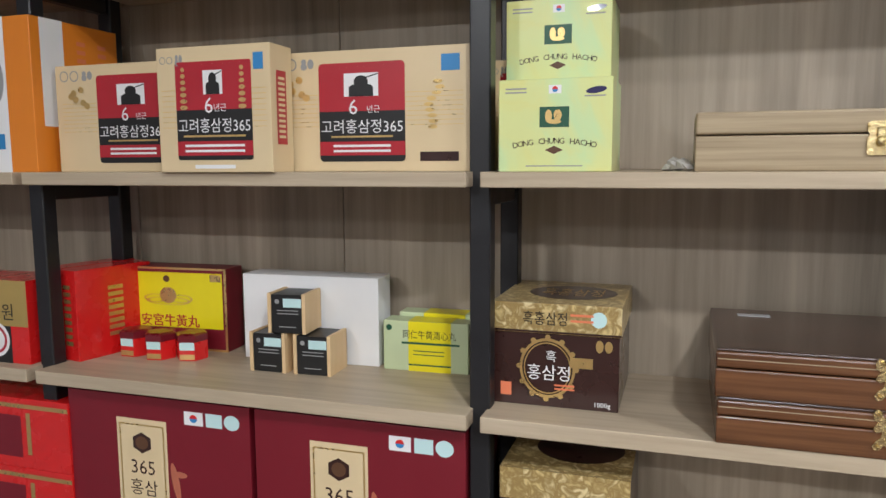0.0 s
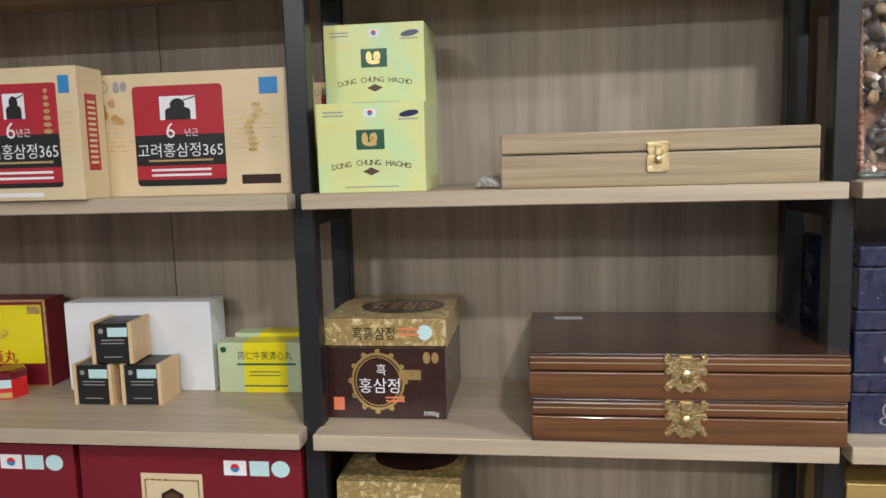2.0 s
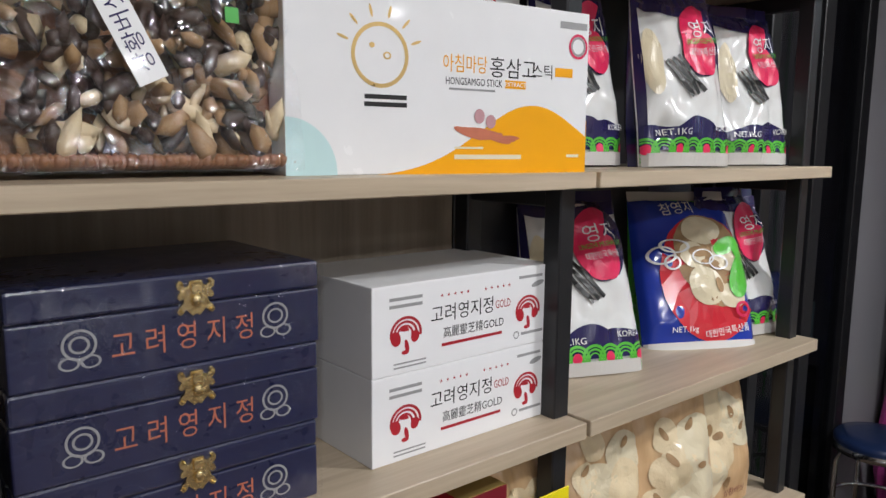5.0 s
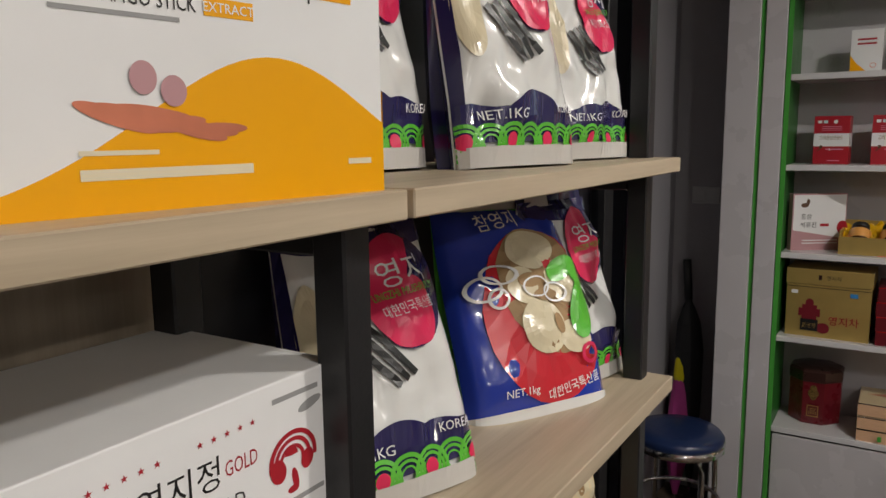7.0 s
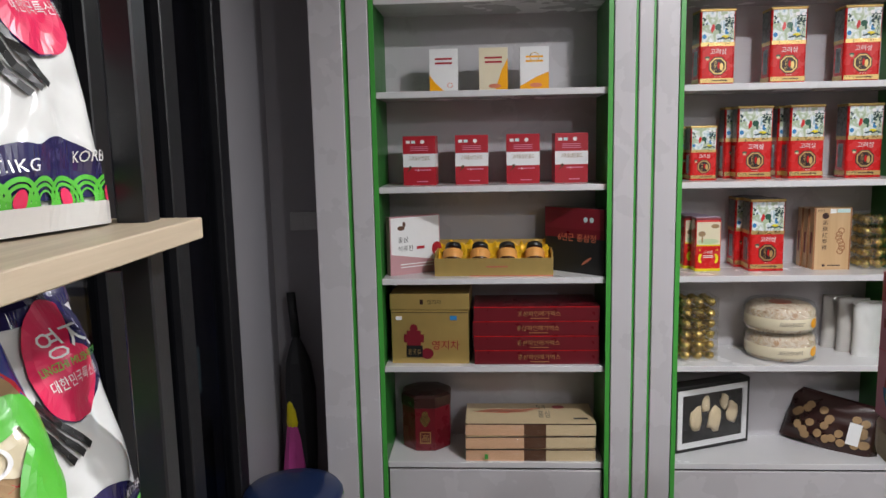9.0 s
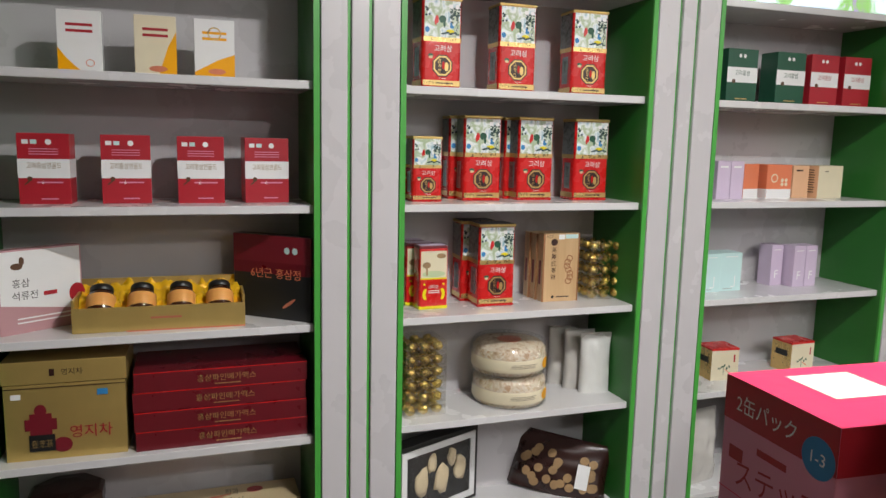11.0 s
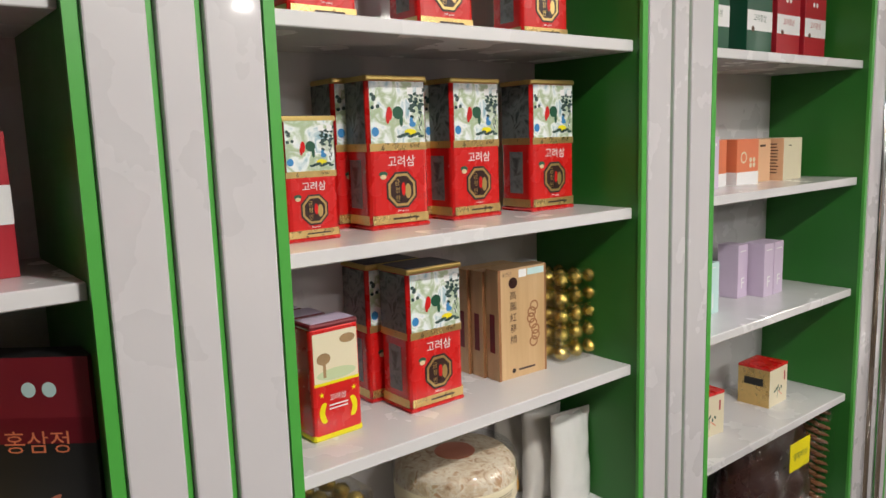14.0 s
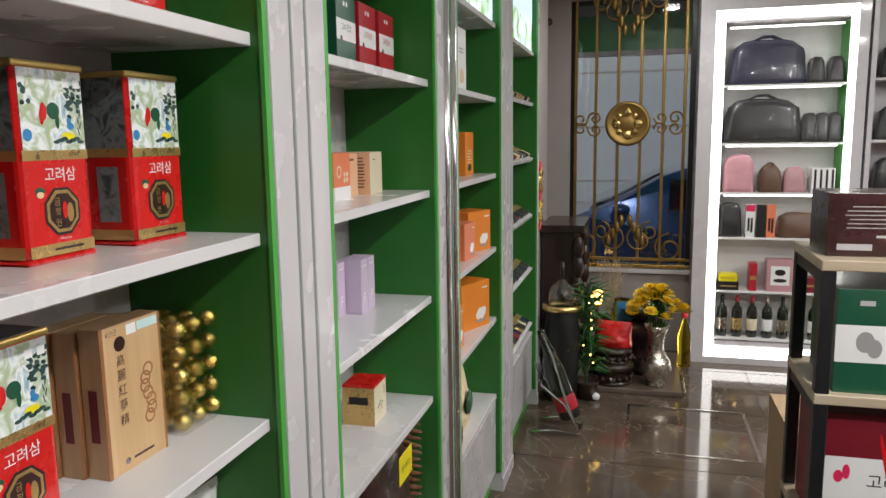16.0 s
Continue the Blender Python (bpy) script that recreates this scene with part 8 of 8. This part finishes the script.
for k in range(7):
    bt = thing("wine_bottle", "dark glass wine bottle with pale label", "bottle", F(2.485 - 0.098 * k, LZ0 + 0.012, YI - 0.05), "row of wine bottles")
    part("glass_body", lathe([(0, 0), (0.033, 0), (0.036, 0.004), (0.036, 0.17), (0.030, 0.20), (0.014, 0.225), (0.0125, 0.285), (0, 0.286)], 20), M["wine"], bt, "", True)
    part("label", lathe([(0.0364, 0.05), (0.0367, 0.051), (0.0367, 0.13), (0.0364, 0.131)], 20), M[("silver", "gold_print", "ivory", "white", "silver", "ivory", "white")[k]], bt, "", True)
    part("capsule", lathe([(0.0132, 0.235), (0.0136, 0.24), (0.0136, 0.288), (0, 0.289)], 14), M[("black", "red", "red", "silver", "black", "silver", "red")[k]], bt, "", True)
# neighbouring dim cabinet
nc = thing("wall_cabinet_dim", "grey cabinet with unlit shelves of dark bags", "cabinet", pose(0.05, 0, 0))
part("back", bx(0.60, SOUTH + 0.002, 0, 1.66, SOUTH + 0.012, 2.5), M["cab"], nc)
for x in (0.60, 1.64):
    part("side", bx(x, D0, 0, x + 0.03, FY - 0.01, 2.5), M["cab"], nc)
for z in (1.92, 1.53, 1.20, 0.89, 0.5, 0.1):
    part("shelf", bx(0.631, D0, z - 0.016, 1.639, FY - 0.02, z), M["cab"], nc)
for z in (1.92, 1.53, 1.20, 0.89):
    handbag("handbag", "black leather handbag in clear wrap", 0.3, 0.13, 0.22, M["purse"], F(1.45, z), True)

# ---------------------------------------------------------------- barred shop window and the street
wd1 = thing("window_1", "shop window with gilt wrought-iron grille", "window", None, kind="structure")
for nm, b in (("window_frame", (WX0, SOUTH - 0.09, WZ0, WX0 + 0.035, SOUTH - 0.04, WZ1)), ("window_frame", (WX1 - 0.035, SOUTH - 0.09, WZ0, WX1, SOUTH - 0.04, WZ1)), ("window_frame", (WX0 + 0.035, SOUTH - 0.09, WZ0, WX1 - 0.035, SOUTH - 0.04, WZ0 + 0.03)), ("window_frame", (WX0 + 0.035, SOUTH - 0.09, WZ1 - 0.03, WX1 - 0.035, SOUTH - 0.04, WZ1)), ("window_sill", (WX0 - 0.03, SOUTH + 0.0005, WZ0 - 0.03, WX1 + 0.03, SOUTH + 0.03, WZ0 - 0.002))):
    part(nm, bx(*b, 0.002), M["black_steel"] if nm == "window_frame" else M["cab"], wd1)
pn = part("pane", bx(WX0 + 0.035, SOUTH - 0.068, WZ0 + 0.03, WX1 - 0.035, SOUTH - 0.062, WZ1 - 0.03), M["pane"], wd1)
pn.visible_shadow = False
GY = SOUTH - 0.018
gr = thing("window_grille", "gilt wrought-iron window grille with central medallion", "grille")
for x in (3.58, 3.436, 3.279, 3.121, 2.965, 2.82):
    part("bar", bx(x - 0.011, GY - 0.011, WZ0 + 0.002, x + 0.011, GY + 0.011, WZ1 - 0.002, 0.003), M["old_gold"], gr)
for z in (WZ0 + 0.02, WZ0 + 0.07):
    part("rail", bx(WX0 + 0.004, GY + 0.012, z - 0.012, WX1 - 0.004, GY + 0.024, z + 0.012, 0.003), M["gold" if z < WZ0 + 0.05 else "old_gold"], gr)
MX, MZ = 3.21, 1.665
med = part("medallion", lathe([(0, 0.012), (0.03, 0.022), (0.045, 0.014), (0.12, 0.010), (0.135, 0.024), (0.155, 0.022), (0.16, 0.0), (0.15, -0.008), (0, -0.008)], 40), M["old_gold"], gr, "round cast medallion", True)
med.matrix_basis = pose(MX, GY + 0.025, MZ, -90, 0, 0)
for k in range(8):
    a = 2 * math.pi * k / 8
    part("petal", blob(bmesh.new(), (MX + 0.078 * math.cos(a), GY + 0.042, MZ + 0.078 * math.sin(a)), (0.032 - 0.01 * (k % 2), 0.012, 0.032 - 0.01 * (k % 2)), 8, k, 0.35), M["gold"], gr, "", True)


def scroll(cx, cz, r, turns, start, sgn, rad=0.008):
    pts = []
    n = 26
    for i in range(n + 1):
        a = start + sgn * turns * 2 * math.pi * i / n
        rr = r * (1 - 0.75 * i / n)
        pts.append((cx + rr * math.cos(a), GY + 0.018, cz + rr * math.sin(a)))
    return tube(pts, rad, 6)


for sx in (-1, 1):
    for k, (dx, dz, r) in enumerate(((0.23, 0.04, 0.05), (0.23, -0.04, 0.05), (0.33, 0.035, 0.05), (0.33, -0.035, 0.05))):
        part("scroll", scroll(MX + sx * dx, MZ + dz, r, 1.2, 0 if k < 2 else math.pi, sx * (1 if dz > 0 else -1)), M["old_gold"], gr, "", True)
    for (dx, dz, r) in ((0.10, 0.80, 0.10), (0.20, 0.86, 0.08), (0.10, -0.84, 0.10), (0.17, -0.78, 0.07), (0.31, -0.90, 0.11)):
        part("scroll", scroll(MX + sx * dx, MZ + dz, r, 1.4, math.pi / 2, sx), M["old_gold"], gr, "", True)
    for k in range(4):
        part("leaf", blob(bmesh.new(), (MX + sx * (0.03 + 0.03 * k), GY + 0.022, MZ - 0.70 - 0.05 * k), (0.02, 0.012, 0.045), 8, k, 0.3), M["old_gold"], gr, "", True)
        part("leaf", blob(bmesh.new(), (MX + sx * (0.03 + 0.025 * k), GY + 0.022, MZ + 0.66 + 0.06 * k), (0.018, 0.012, 0.045), 8, k + 5, 0.3), M["old_gold"], gr, "", True)
gd = bmesh.new()
add_box(gd, -60, -60, -0.30, 60, SOUTH - 0.121, -0.10)
structure("ground", gd, M["asphalt"], "grey asphalt street", category="street")
hb = thing("building_opposite", "blue-grey plastered building across the street", "building")
part("wall", bx(-9, -12.0, -0.1, 14, -11.0, 7), M["shutter"], hb)
for k in range(7):
    part("panel_joint", bx(-9, -10.998, 0.9 + 0.8 * k, 14, -10.99, 0.93 + 0.8 * k), M["wall"], hb)
part("plinth", bx(-9, -11.0, -0.1, 14, -10.9, 0.6), M["wall"], hb)
# Board and its support slab are added for the green band above the window
sg = thing("shop_fascia", "green board added outside over the window", "signboard")
part("board", bx(1.0, SOUTH - 0.9, 2.27, 5.2, SOUTH - 0.84, 2.65), M["band_green"], sg)
part("edge_strip", bx(1.0, SOUTH - 0.91, 2.23, 5.2, SOUTH - 0.83, 2.2695), M["white"], sg)
part("canopy", bx(1.0, SOUTH - 0.8395, 2.55, 5.2, SOUTH - 0.1202, 2.62), M["wall"], sg)

car = thing("car", "parked metallic blue saloon car", "car", pose(0, 0, -0.1))
prof = [(4.75, 0.35), (4.78, 0.55), (4.70, 0.72), (4.45, 0.80), (3.75, 0.92), (3.40, 1.06), (2.95, 1.30), (2.60, 1.40), (1.9, 1.43), (1.3, 1.38), (0.75, 1.12), (0.45, 1.02), (0.30, 0.80), (0.32, 0.35)]
cbm = bmesh.new()
rows = []
for y, k in ((-8.45, 0.88), (-8.38, 0.97), (-7.95, 1.0), (-7.2, 1.0), (-6.78, 0.97), (-6.70, 0.88)):
    rows.append([cbm.verts.new((2.55 + (x - 2.55) * k, y + (0.28 * (1 if y < -7.6 else -1) * max(0, z - 0.95) / 0.48), 0.25 + (z - 0.25) * (0.96 + 0.04 * k))) for x, z in prof])
for a, b in zip(rows, rows[1:]):
    for i in range(len(prof)):
        j = (i + 1) % len(prof)
        cbm.faces.new((a[i], a[j], b[j], b[i]))
cbm.faces.new(rows[0][::-1]), cbm.faces.new(rows[-1])
bmesh.ops.recalc_face_normals(cbm, faces=cbm.faces[:])
part("body", cbm, M["car_blue"], car, "metallic blue body")
part("side_window", sheet(0.85, 0.30, 6, 3, lambda u, v: -0.16 * v, 0), M["car_glass"], car).matrix_basis = pose(2.42, -6.76, 0.98, 0, 0, 180)
part("side_window", sheet(0.75, 0.28, 6, 3, lambda u, v: -0.16 * v, 0), M["car_glass"], car).matrix_basis = pose(1.5, -6.76, 0.98, 0, 0, 180)
ws_b = bmesh.new()
q = [ws_b.verts.new(p) for p in ((3.62, -8.2, 1.0), (3.62, -6.95, 1.0), (2.90, -7.10, 1.335), (2.90, -8.05, 1.335))]
ws_b.faces.new(q)
part("windscreen", ws_b, M["car_glass"], car)
part("mirror", blob(bmesh.new(), (3.28, -6.62, 1.0), (0.09, 0.10, 0.06), 8, 1, 0.1), M["car_blue"], car, "", True)
for x in (1.1, 4.0):
    for y in (-6.80, -8.36):
        wh = part("wheel", lathe([(0.20, -0.09), (0.30, -0.10), (0.32, -0.06), (0.32, 0.06), (0.30, 0.10), (0.20, 0.09)], 28), M["rubber"], car, "black tyre", True)
        wh.matrix_basis = pose(x, y, 0.32, 90, 0, 0)
        part("rim", lathe([(0, -0.07), (0.19, -0.085), (0.20, 0.0), (0.19, 0.085), (0, 0.07)], 20), M["chrome"], wh, "", True)

# ---------------------------------------------------------------- altar corner
al = thing("altar_cabinet", "black carved wooden altar cabinet", "cabinet")
part("body", bx(3.50, -4.72, 0.16, 3.715, -4.22, 0.98, 0.004), M["dark_wood"], al)
part("top", bx(3.44, -4.75, 0.981, 3.718, -4.17, 1.03, 0.006, 2), M["dark_wood"], al)
for y in (-4.19, -4.73):
    for z in range(6):
        part("turned_bead", lathe([(0.02, 0), (0.032, 0.03), (0.036, 0.06), (0.030, 0.10), (0.02, 0.128)], 14, cx=3.475, cy=y, cz=0.18 + 0.13 * z), M["dark_wood"], al, "", True)
for x in (3.52, 3.68):
    for y in (-4.27, -4.68):
        part("foot", lathe([(0.03, 0), (0.035, 0.05), (0.025, 0.12), (0.035, 0.159)], 12, cx=x, cy=y), M["dark_wood"], al, "", True)
hd = thing("hanging_charm", "gilt and red hanging packets on the pier", "decoration", pose(3.705, -3.95, 1.25))
for k in range(9):
    part("packet", blob(bmesh.new(), (-0.012 - 0.006 * (k % 2), 0.012 * (-1) ** k, 0.045 * k - 0.20), (0.016, 0.03, 0.035), 8, k, 0.4), M["gold_ball" if k % 4 else "bright_red"], hd, "", True)
kg = thing("wine_keg", "tall black keg with gold ring and clear dome", "keg", pose(3.545, -3.90, 0))
part("barrel", lathe([(0, 0.0), (0.078, 0.0), (0.09, 0.02), (0.105, 0.2), (0.105, 0.4), (0.092, 0.545), (0.088, 0.56)], 28), M["black"], kg, "", True)
part("ring", lathe([(0.094, 0.555), (0.118, 0.56), (0.118, 0.585), (0.094, 0.59)], 28), M["gold"], kg, "gold ring", True)
part("dome", lathe([(0.082, 0.59), (0.084, 0.64), (0.07, 0.69), (0.035, 0.715), (0.025, 0.74), (0, 0.745)], 24), M["clear"], kg, "clear dome", True)
part("knob", lathe([(0, 0.745), (0.012, 0.75), (0.012, 0.84), (0, 0.845)], 12), M["dark_wood"], kg, "", True)
cbx = thing("bottle_holder", "chrome wire stand holding a large leaning wine bottle", "bottle holder", pose(3.50, -3.42, 0, 0, 0, 0))
for s in (-1, 1):
    part("wire", tube([(0.13 + 0.02 * s, 0.10 * s, 0.012), (0.02, 0.10 * s, 0.03), (-0.11, 0.085 * s, 0.012), (-0.02, 0.055 * s, 0.22), (0.04, 0.045 * s, 0.42), (0.10, 0.03 * s, 0.54)], 0.007, 8), M["chrome"], cbx, "chrome wire", True)
    part("wire", tube([(-0.11, 0.085 * s, 0.012), (-0.03, 0.07 * s, 0.16), (0.10, 0.055 * s, 0.26), (0.13, 0.05 * s, 0.38)], 0.006, 8), M["chrome"], cbx, "", True)
part("cross_wire", tube([(-0.11, -0.085, 0.012), (-0.11, 0.085, 0.012)], 0.006, 8), M["chrome"], cbx)
bt = part("bottle", lathe([(0, 0), (0.055, 0), (0.06, 0.01), (0.06, 0.26), (0.045, 0.33), (0.02, 0.38), (0.018, 0.50), (0, 0.502)], 24), M["wine"], cbx, "large dark bottle", True)
bt.matrix_basis = pose(-0.055, 0, 0.075, 0, 20, 0)
part("bottle_label", lathe([(0.0605, 0.05), (0.061, 0.052), (0.061, 0.13), (0.0605, 0.132)], 24), M["red"], bt, "red label", True)
pl = thing("potted_plant", "green plant with narrow leaves and small lights", "plant", pose(3.40, -3.95, 0))
part("pot", lathe([(0, 0), (0.06, 0), (0.075, 0.10), (0.08, 0.11), (0.07, 0.11), (0.06, 0.10), (0, 0.10)], 20), M["dark_wood"], pl, "", True)
rnd = random.Random(17)
part("stem", tube([(0, 0, 0.1), (0.01, 0.0, 0.35), (0, 0.01, 0.66)], 0.008, 6), M["leaf"], pl)
lfm = []
for k in range(4):
    b = bmesh.new()
    L = 0.12 + 0.03 * k
    c = [b.verts.new(p) for p in ((0, 0, 0), (0.012, L * 0.4, 0.04), (0, L * 0.42, 0.048), (-0.012, L * 0.4, 0.04), (0, L, 0.01))]
    b.faces.new((c[0], c[1], c[2])), b.faces.new((c[0], c[2], c[3])), b.faces.new((c[1], c[4], c[2])), b.faces.new((c[2], c[4], c[3]))
    lfm.append(mesh_of("leaf", b, M["leaf"]))
for k in range(150):
    lf = part("leaf", lfm[k % 4], None, pl)
    lf.matrix_basis = pose(rnd.uniform(-0.02, 0.02), rnd.uniform(-0.02, 0.02), 0.14 + 0.53 * k / 150, rnd.uniform(-20, 45), rnd.uniform(-20, 20), rnd.uniform(0, 360))
for k in range(9):
    part("fairy_light", blob(bmesh.new(), (rnd.uniform(-0.09, 0.09), rnd.uniform(0.04, 0.1), 0.2 + 0.05 * k), (0.006, 0.006, 0.006), 6, k, 0), M["candle"], pl)
cdl = thing("candle_lamp", "small glowing electric candle on a stand", "lamp", pose(3.36, -4.25, 0))
part("stand", lathe([(0, 0), (0.05, 0), (0.05, 0.01), (0.012, 0.03), (0.012, 0.50), (0.04, 0.52), (0, 0.525)], 16), M["old_gold"], cdl, "", True)
part("flame_cup", lathe([(0.03, 0.525), (0.036, 0.56), (0.034, 0.60), (0, 0.62)], 16), M["candle"], cdl, "glowing cup", True)
slab = thing("stone_slab", "low brown stone slab on the floor", "slab")
part("slab_body", bx(2.83, -4.95, 0.0, 3.42, -4.07, 0.03, 0.004), M["stone"], slab)
part("edge_trim", bx(2.812, -4.95, 0.0, 2.8295, -4.07, 0.034, 0.002), M["steel_line"], slab)
vs = thing("flower_vase", "engraved pewter vase with yellow chrysanthemums", "vase", pose(2.99, -4.20, 0.03))
part("vase_body", lathe([(0, 0), (0.062, 0), (0.066, 0.012), (0.05, 0.03), (0.085, 0.07), (0.098, 0.11), (0.085, 0.16), (0.05, 0.21), (0.042, 0.27), (0.055, 0.33), (0.078, 0.385), (0.074, 0.387), (0.04, 0.30), (0, 0.28)], 32), M["silver"], vs, "engraved pewter body", True)
pet = bmesh.new()
for ring, (n, r, zz, tilt) in enumerate(((14, 0.042, 0.0, 10), (12, 0.034, 0.008, 35), (9, 0.022, 0.016, 60))):
    for i in range(n):
        a = 2 * math.pi * i / n + ring
        d0, d1 = Vector((math.cos(a), math.sin(a), 0)), Vector((-math.sin(a), math.cos(a), 0))
        t = radians(tilt)
        p0 = d0 * 0.004 + Vector((0, 0, zz))
        p1 = p0 + (d0 * math.cos(t) + Vector((0, 0, math.sin(t)))) * r
        vv = [pet.verts.new(p) for p in (p0 - d1 * 0.003, p0 + d1 * 0.003, p1 + d1 * 0.006, p1 - d1 * 0.006)]
        pet.faces.new(vv)
petal_mesh = mesh_of("flower_head", pet, M["petal"])
rnd = random.Random(23)
for k in range(26):
    a, r = rnd.uniform(0, 6.28), 0.165 * math.sqrt(rnd.random())
    x, y, z = r * math.cos(a), r * math.sin(a) * 0.8, 0.60 - 0.9 * r * r / 0.165 + rnd.uniform(-0.02, 0.03)
    part("stem", tube([(0.02 * math.cos(a), 0.02 * math.sin(a), 0.30), (x * 0.6, y * 0.6, 0.46), (x, y, z)], 0.003, 5), M["leaf"], vs)
    fh = part("flower_head", petal_mesh, None, vs, "yellow chrysanthemum")
    fh.matrix_basis = pose(x, y, z, rnd.uniform(-25, 25) - 25 * (y / 0.16), 25 * x / 0.16, rnd.uniform(0, 90)) @ Matrix.Scale(rnd.uniform(0.9, 1.3), 4)
for k in range(24):
    lf = part("leaf", lfm[k % 3], None, vs)
    lf.matrix_basis = pose(rnd.uniform(-0.04, 0.04), rnd.uniform(-0.04, 0.04), rnd.uniform(0.40, 0.52), rnd.uniform(-10, 50), 0, rnd.uniform(0, 360))


def turned_stand(x, y, z0, r, h, nm="turned_stand"):
    ob = thing(nm, "dark turned wooden stand with lobed rim", "stand", pose(x, y, z0))
    part("stand_body", lathe([(0, 0), (r, 0), (r * 1.02, h * 0.12), (r * 0.8, h * 0.2), (r * 0.72, h * 0.5), (r * 0.9, h * 0.62), (r * 1.04, h * 0.7), (r * 1.04, h * 0.85), (r * 0.9, h), (0, h)], 28), M["dark_wood"], ob, "", True)
    for k in range(16):
        a = 2 * math.pi * k / 16
        part("bead", blob(bmesh.new(), (r * math.cos(a), r * math.sin(a), h * 0.32), (0.018, 0.018, 0.02), 6, k, 0.1), M["dark_wood"], ob, "", True)
    return ob


turned_stand(3.26, -4.22, 0.03, 0.13, 0.14)
turned_stand(3.26, -4.22, 0.171, 0.12, 0.09)
rb = soft_pack("red_packet_bundle", "glossy red wrapped bundle on a wooden stand", 0.24, 0.16, 0.15, M["bright_red"], pose(3.265, -4.15, 0.262, 0, 0, 170), "bundle", seed=40)
turned_stand(3.07, -4.50, 0.03, 0.14, 0.34)
bl = thing("offering_bowl", "round brown bowl of snacks on a stand", "bowl", pose(3.07, -4.50, 0.371))
part("bowl_body", lathe([(0, 0), (0.06, 0), (0.12, 0.04), (0.15, 0.08), (0.145, 0.08), (0.10, 0.045), (0, 0.02)], 28), M["dark_wood"], bl, "", True)
for k in range(10):
    part("snack", blob(bmesh.new(), (0.06 * math.cos(k * 2.1), 0.06 * math.sin(k * 2.1), 0.07 + 0.012 * (k % 4)), (0.045, 0.04, 0.035), 8, k, 0.4), M[("white_gloss", "coral", "ivory", "gold_ball", "mint")[k % 5]], bl, "", True)
jr3 = thing("glass_jar", "glass jar with yellow liquid and blue label", "jar", pose(3.21, -4.55, 0.03))
part("jar_body", lathe([(0, 0), (0.06, 0), (0.065, 0.01), (0.065, 0.40), (0.05, 0.45), (0.05, 0.47), (0, 0.472)], 24), M["oil"], jr3, "", True)
part("label", bx(-0.09, 0.066, 0.33, 0.03, 0.07, 0.46), M["blue_print"], jr3)
ob_ = thing("oil_bottle", "clear bottle of yellow oil on the floor", "bottle", pose(2.80, -4.62, 0.035))
part("bottle_body", lathe([(0, 0), (0.045, 0), (0.048, 0.01), (0.044, 0.10), (0.048, 0.2), (0.035, 0.27), (0.018, 0.31), (0.018, 0.34), (0, 0.342)], 24), M["oil"], ob_, "", True)
part("cap", lathe([(0.02, 0.335), (0.021, 0.365), (0, 0.367)], 14), M["bright_red"], ob_, "", True)
tg = thing("dry_branches", "bundle of pale curly dry twigs in a pot", "dry branches", pose(3.28, -4.70, 0))
part("pot", lathe([(0, 0), (0.06, 0), (0.08, 0.3), (0.085, 0.36), (0.07, 0.36), (0, 0.3)], 20), M["dark_wood"], tg, "", True)
for k in range(26):
    a, sp = rnd.uniform(0, 6.28), rnd.uniform(0.03, 0.13)
    pts = [(0.02 * math.cos(a), 0.02 * math.sin(a), 0.3)]
    for i in range(1, 9):
        t = i / 8
        pts.append((sp * t * math.cos(a) + 0.03 * math.sin(7 * t + k), sp * t * math.sin(a) + 0.03 * math.cos(6 * t + k), 0.3 + 0.44 * t))
    part("twig", tube(pts, 0.0035, 4, None, 0.4), M["twig"], tg)
sh = thing("cup", "small white plastic cup lying on the floor", "cup", pose(3.33, -3.90, 0.025, 90, 0, 40))
part("cup_body", lathe([(0, 0), (0.02, 0), (0.026, 0.06), (0.023, 0.06), (0.018, 0.004), (0, 0.004)], 18), M["white"], sh, "", True)
sm = thing("ceiling_camera", "small black dome camera on the south wall", "camera", pose(3.78, SOUTH, 2.40))
part("dome", blob(bmesh.new(), (0, 0.02, 0), (0.03, 0.03, 0.03), 8, 1, 0), M["black"], sm, "", True)
part("base", bx(-0.02, 0.0, -0.02, 0.02, 0.012, 0.02, 0.002), M["white"], sm)
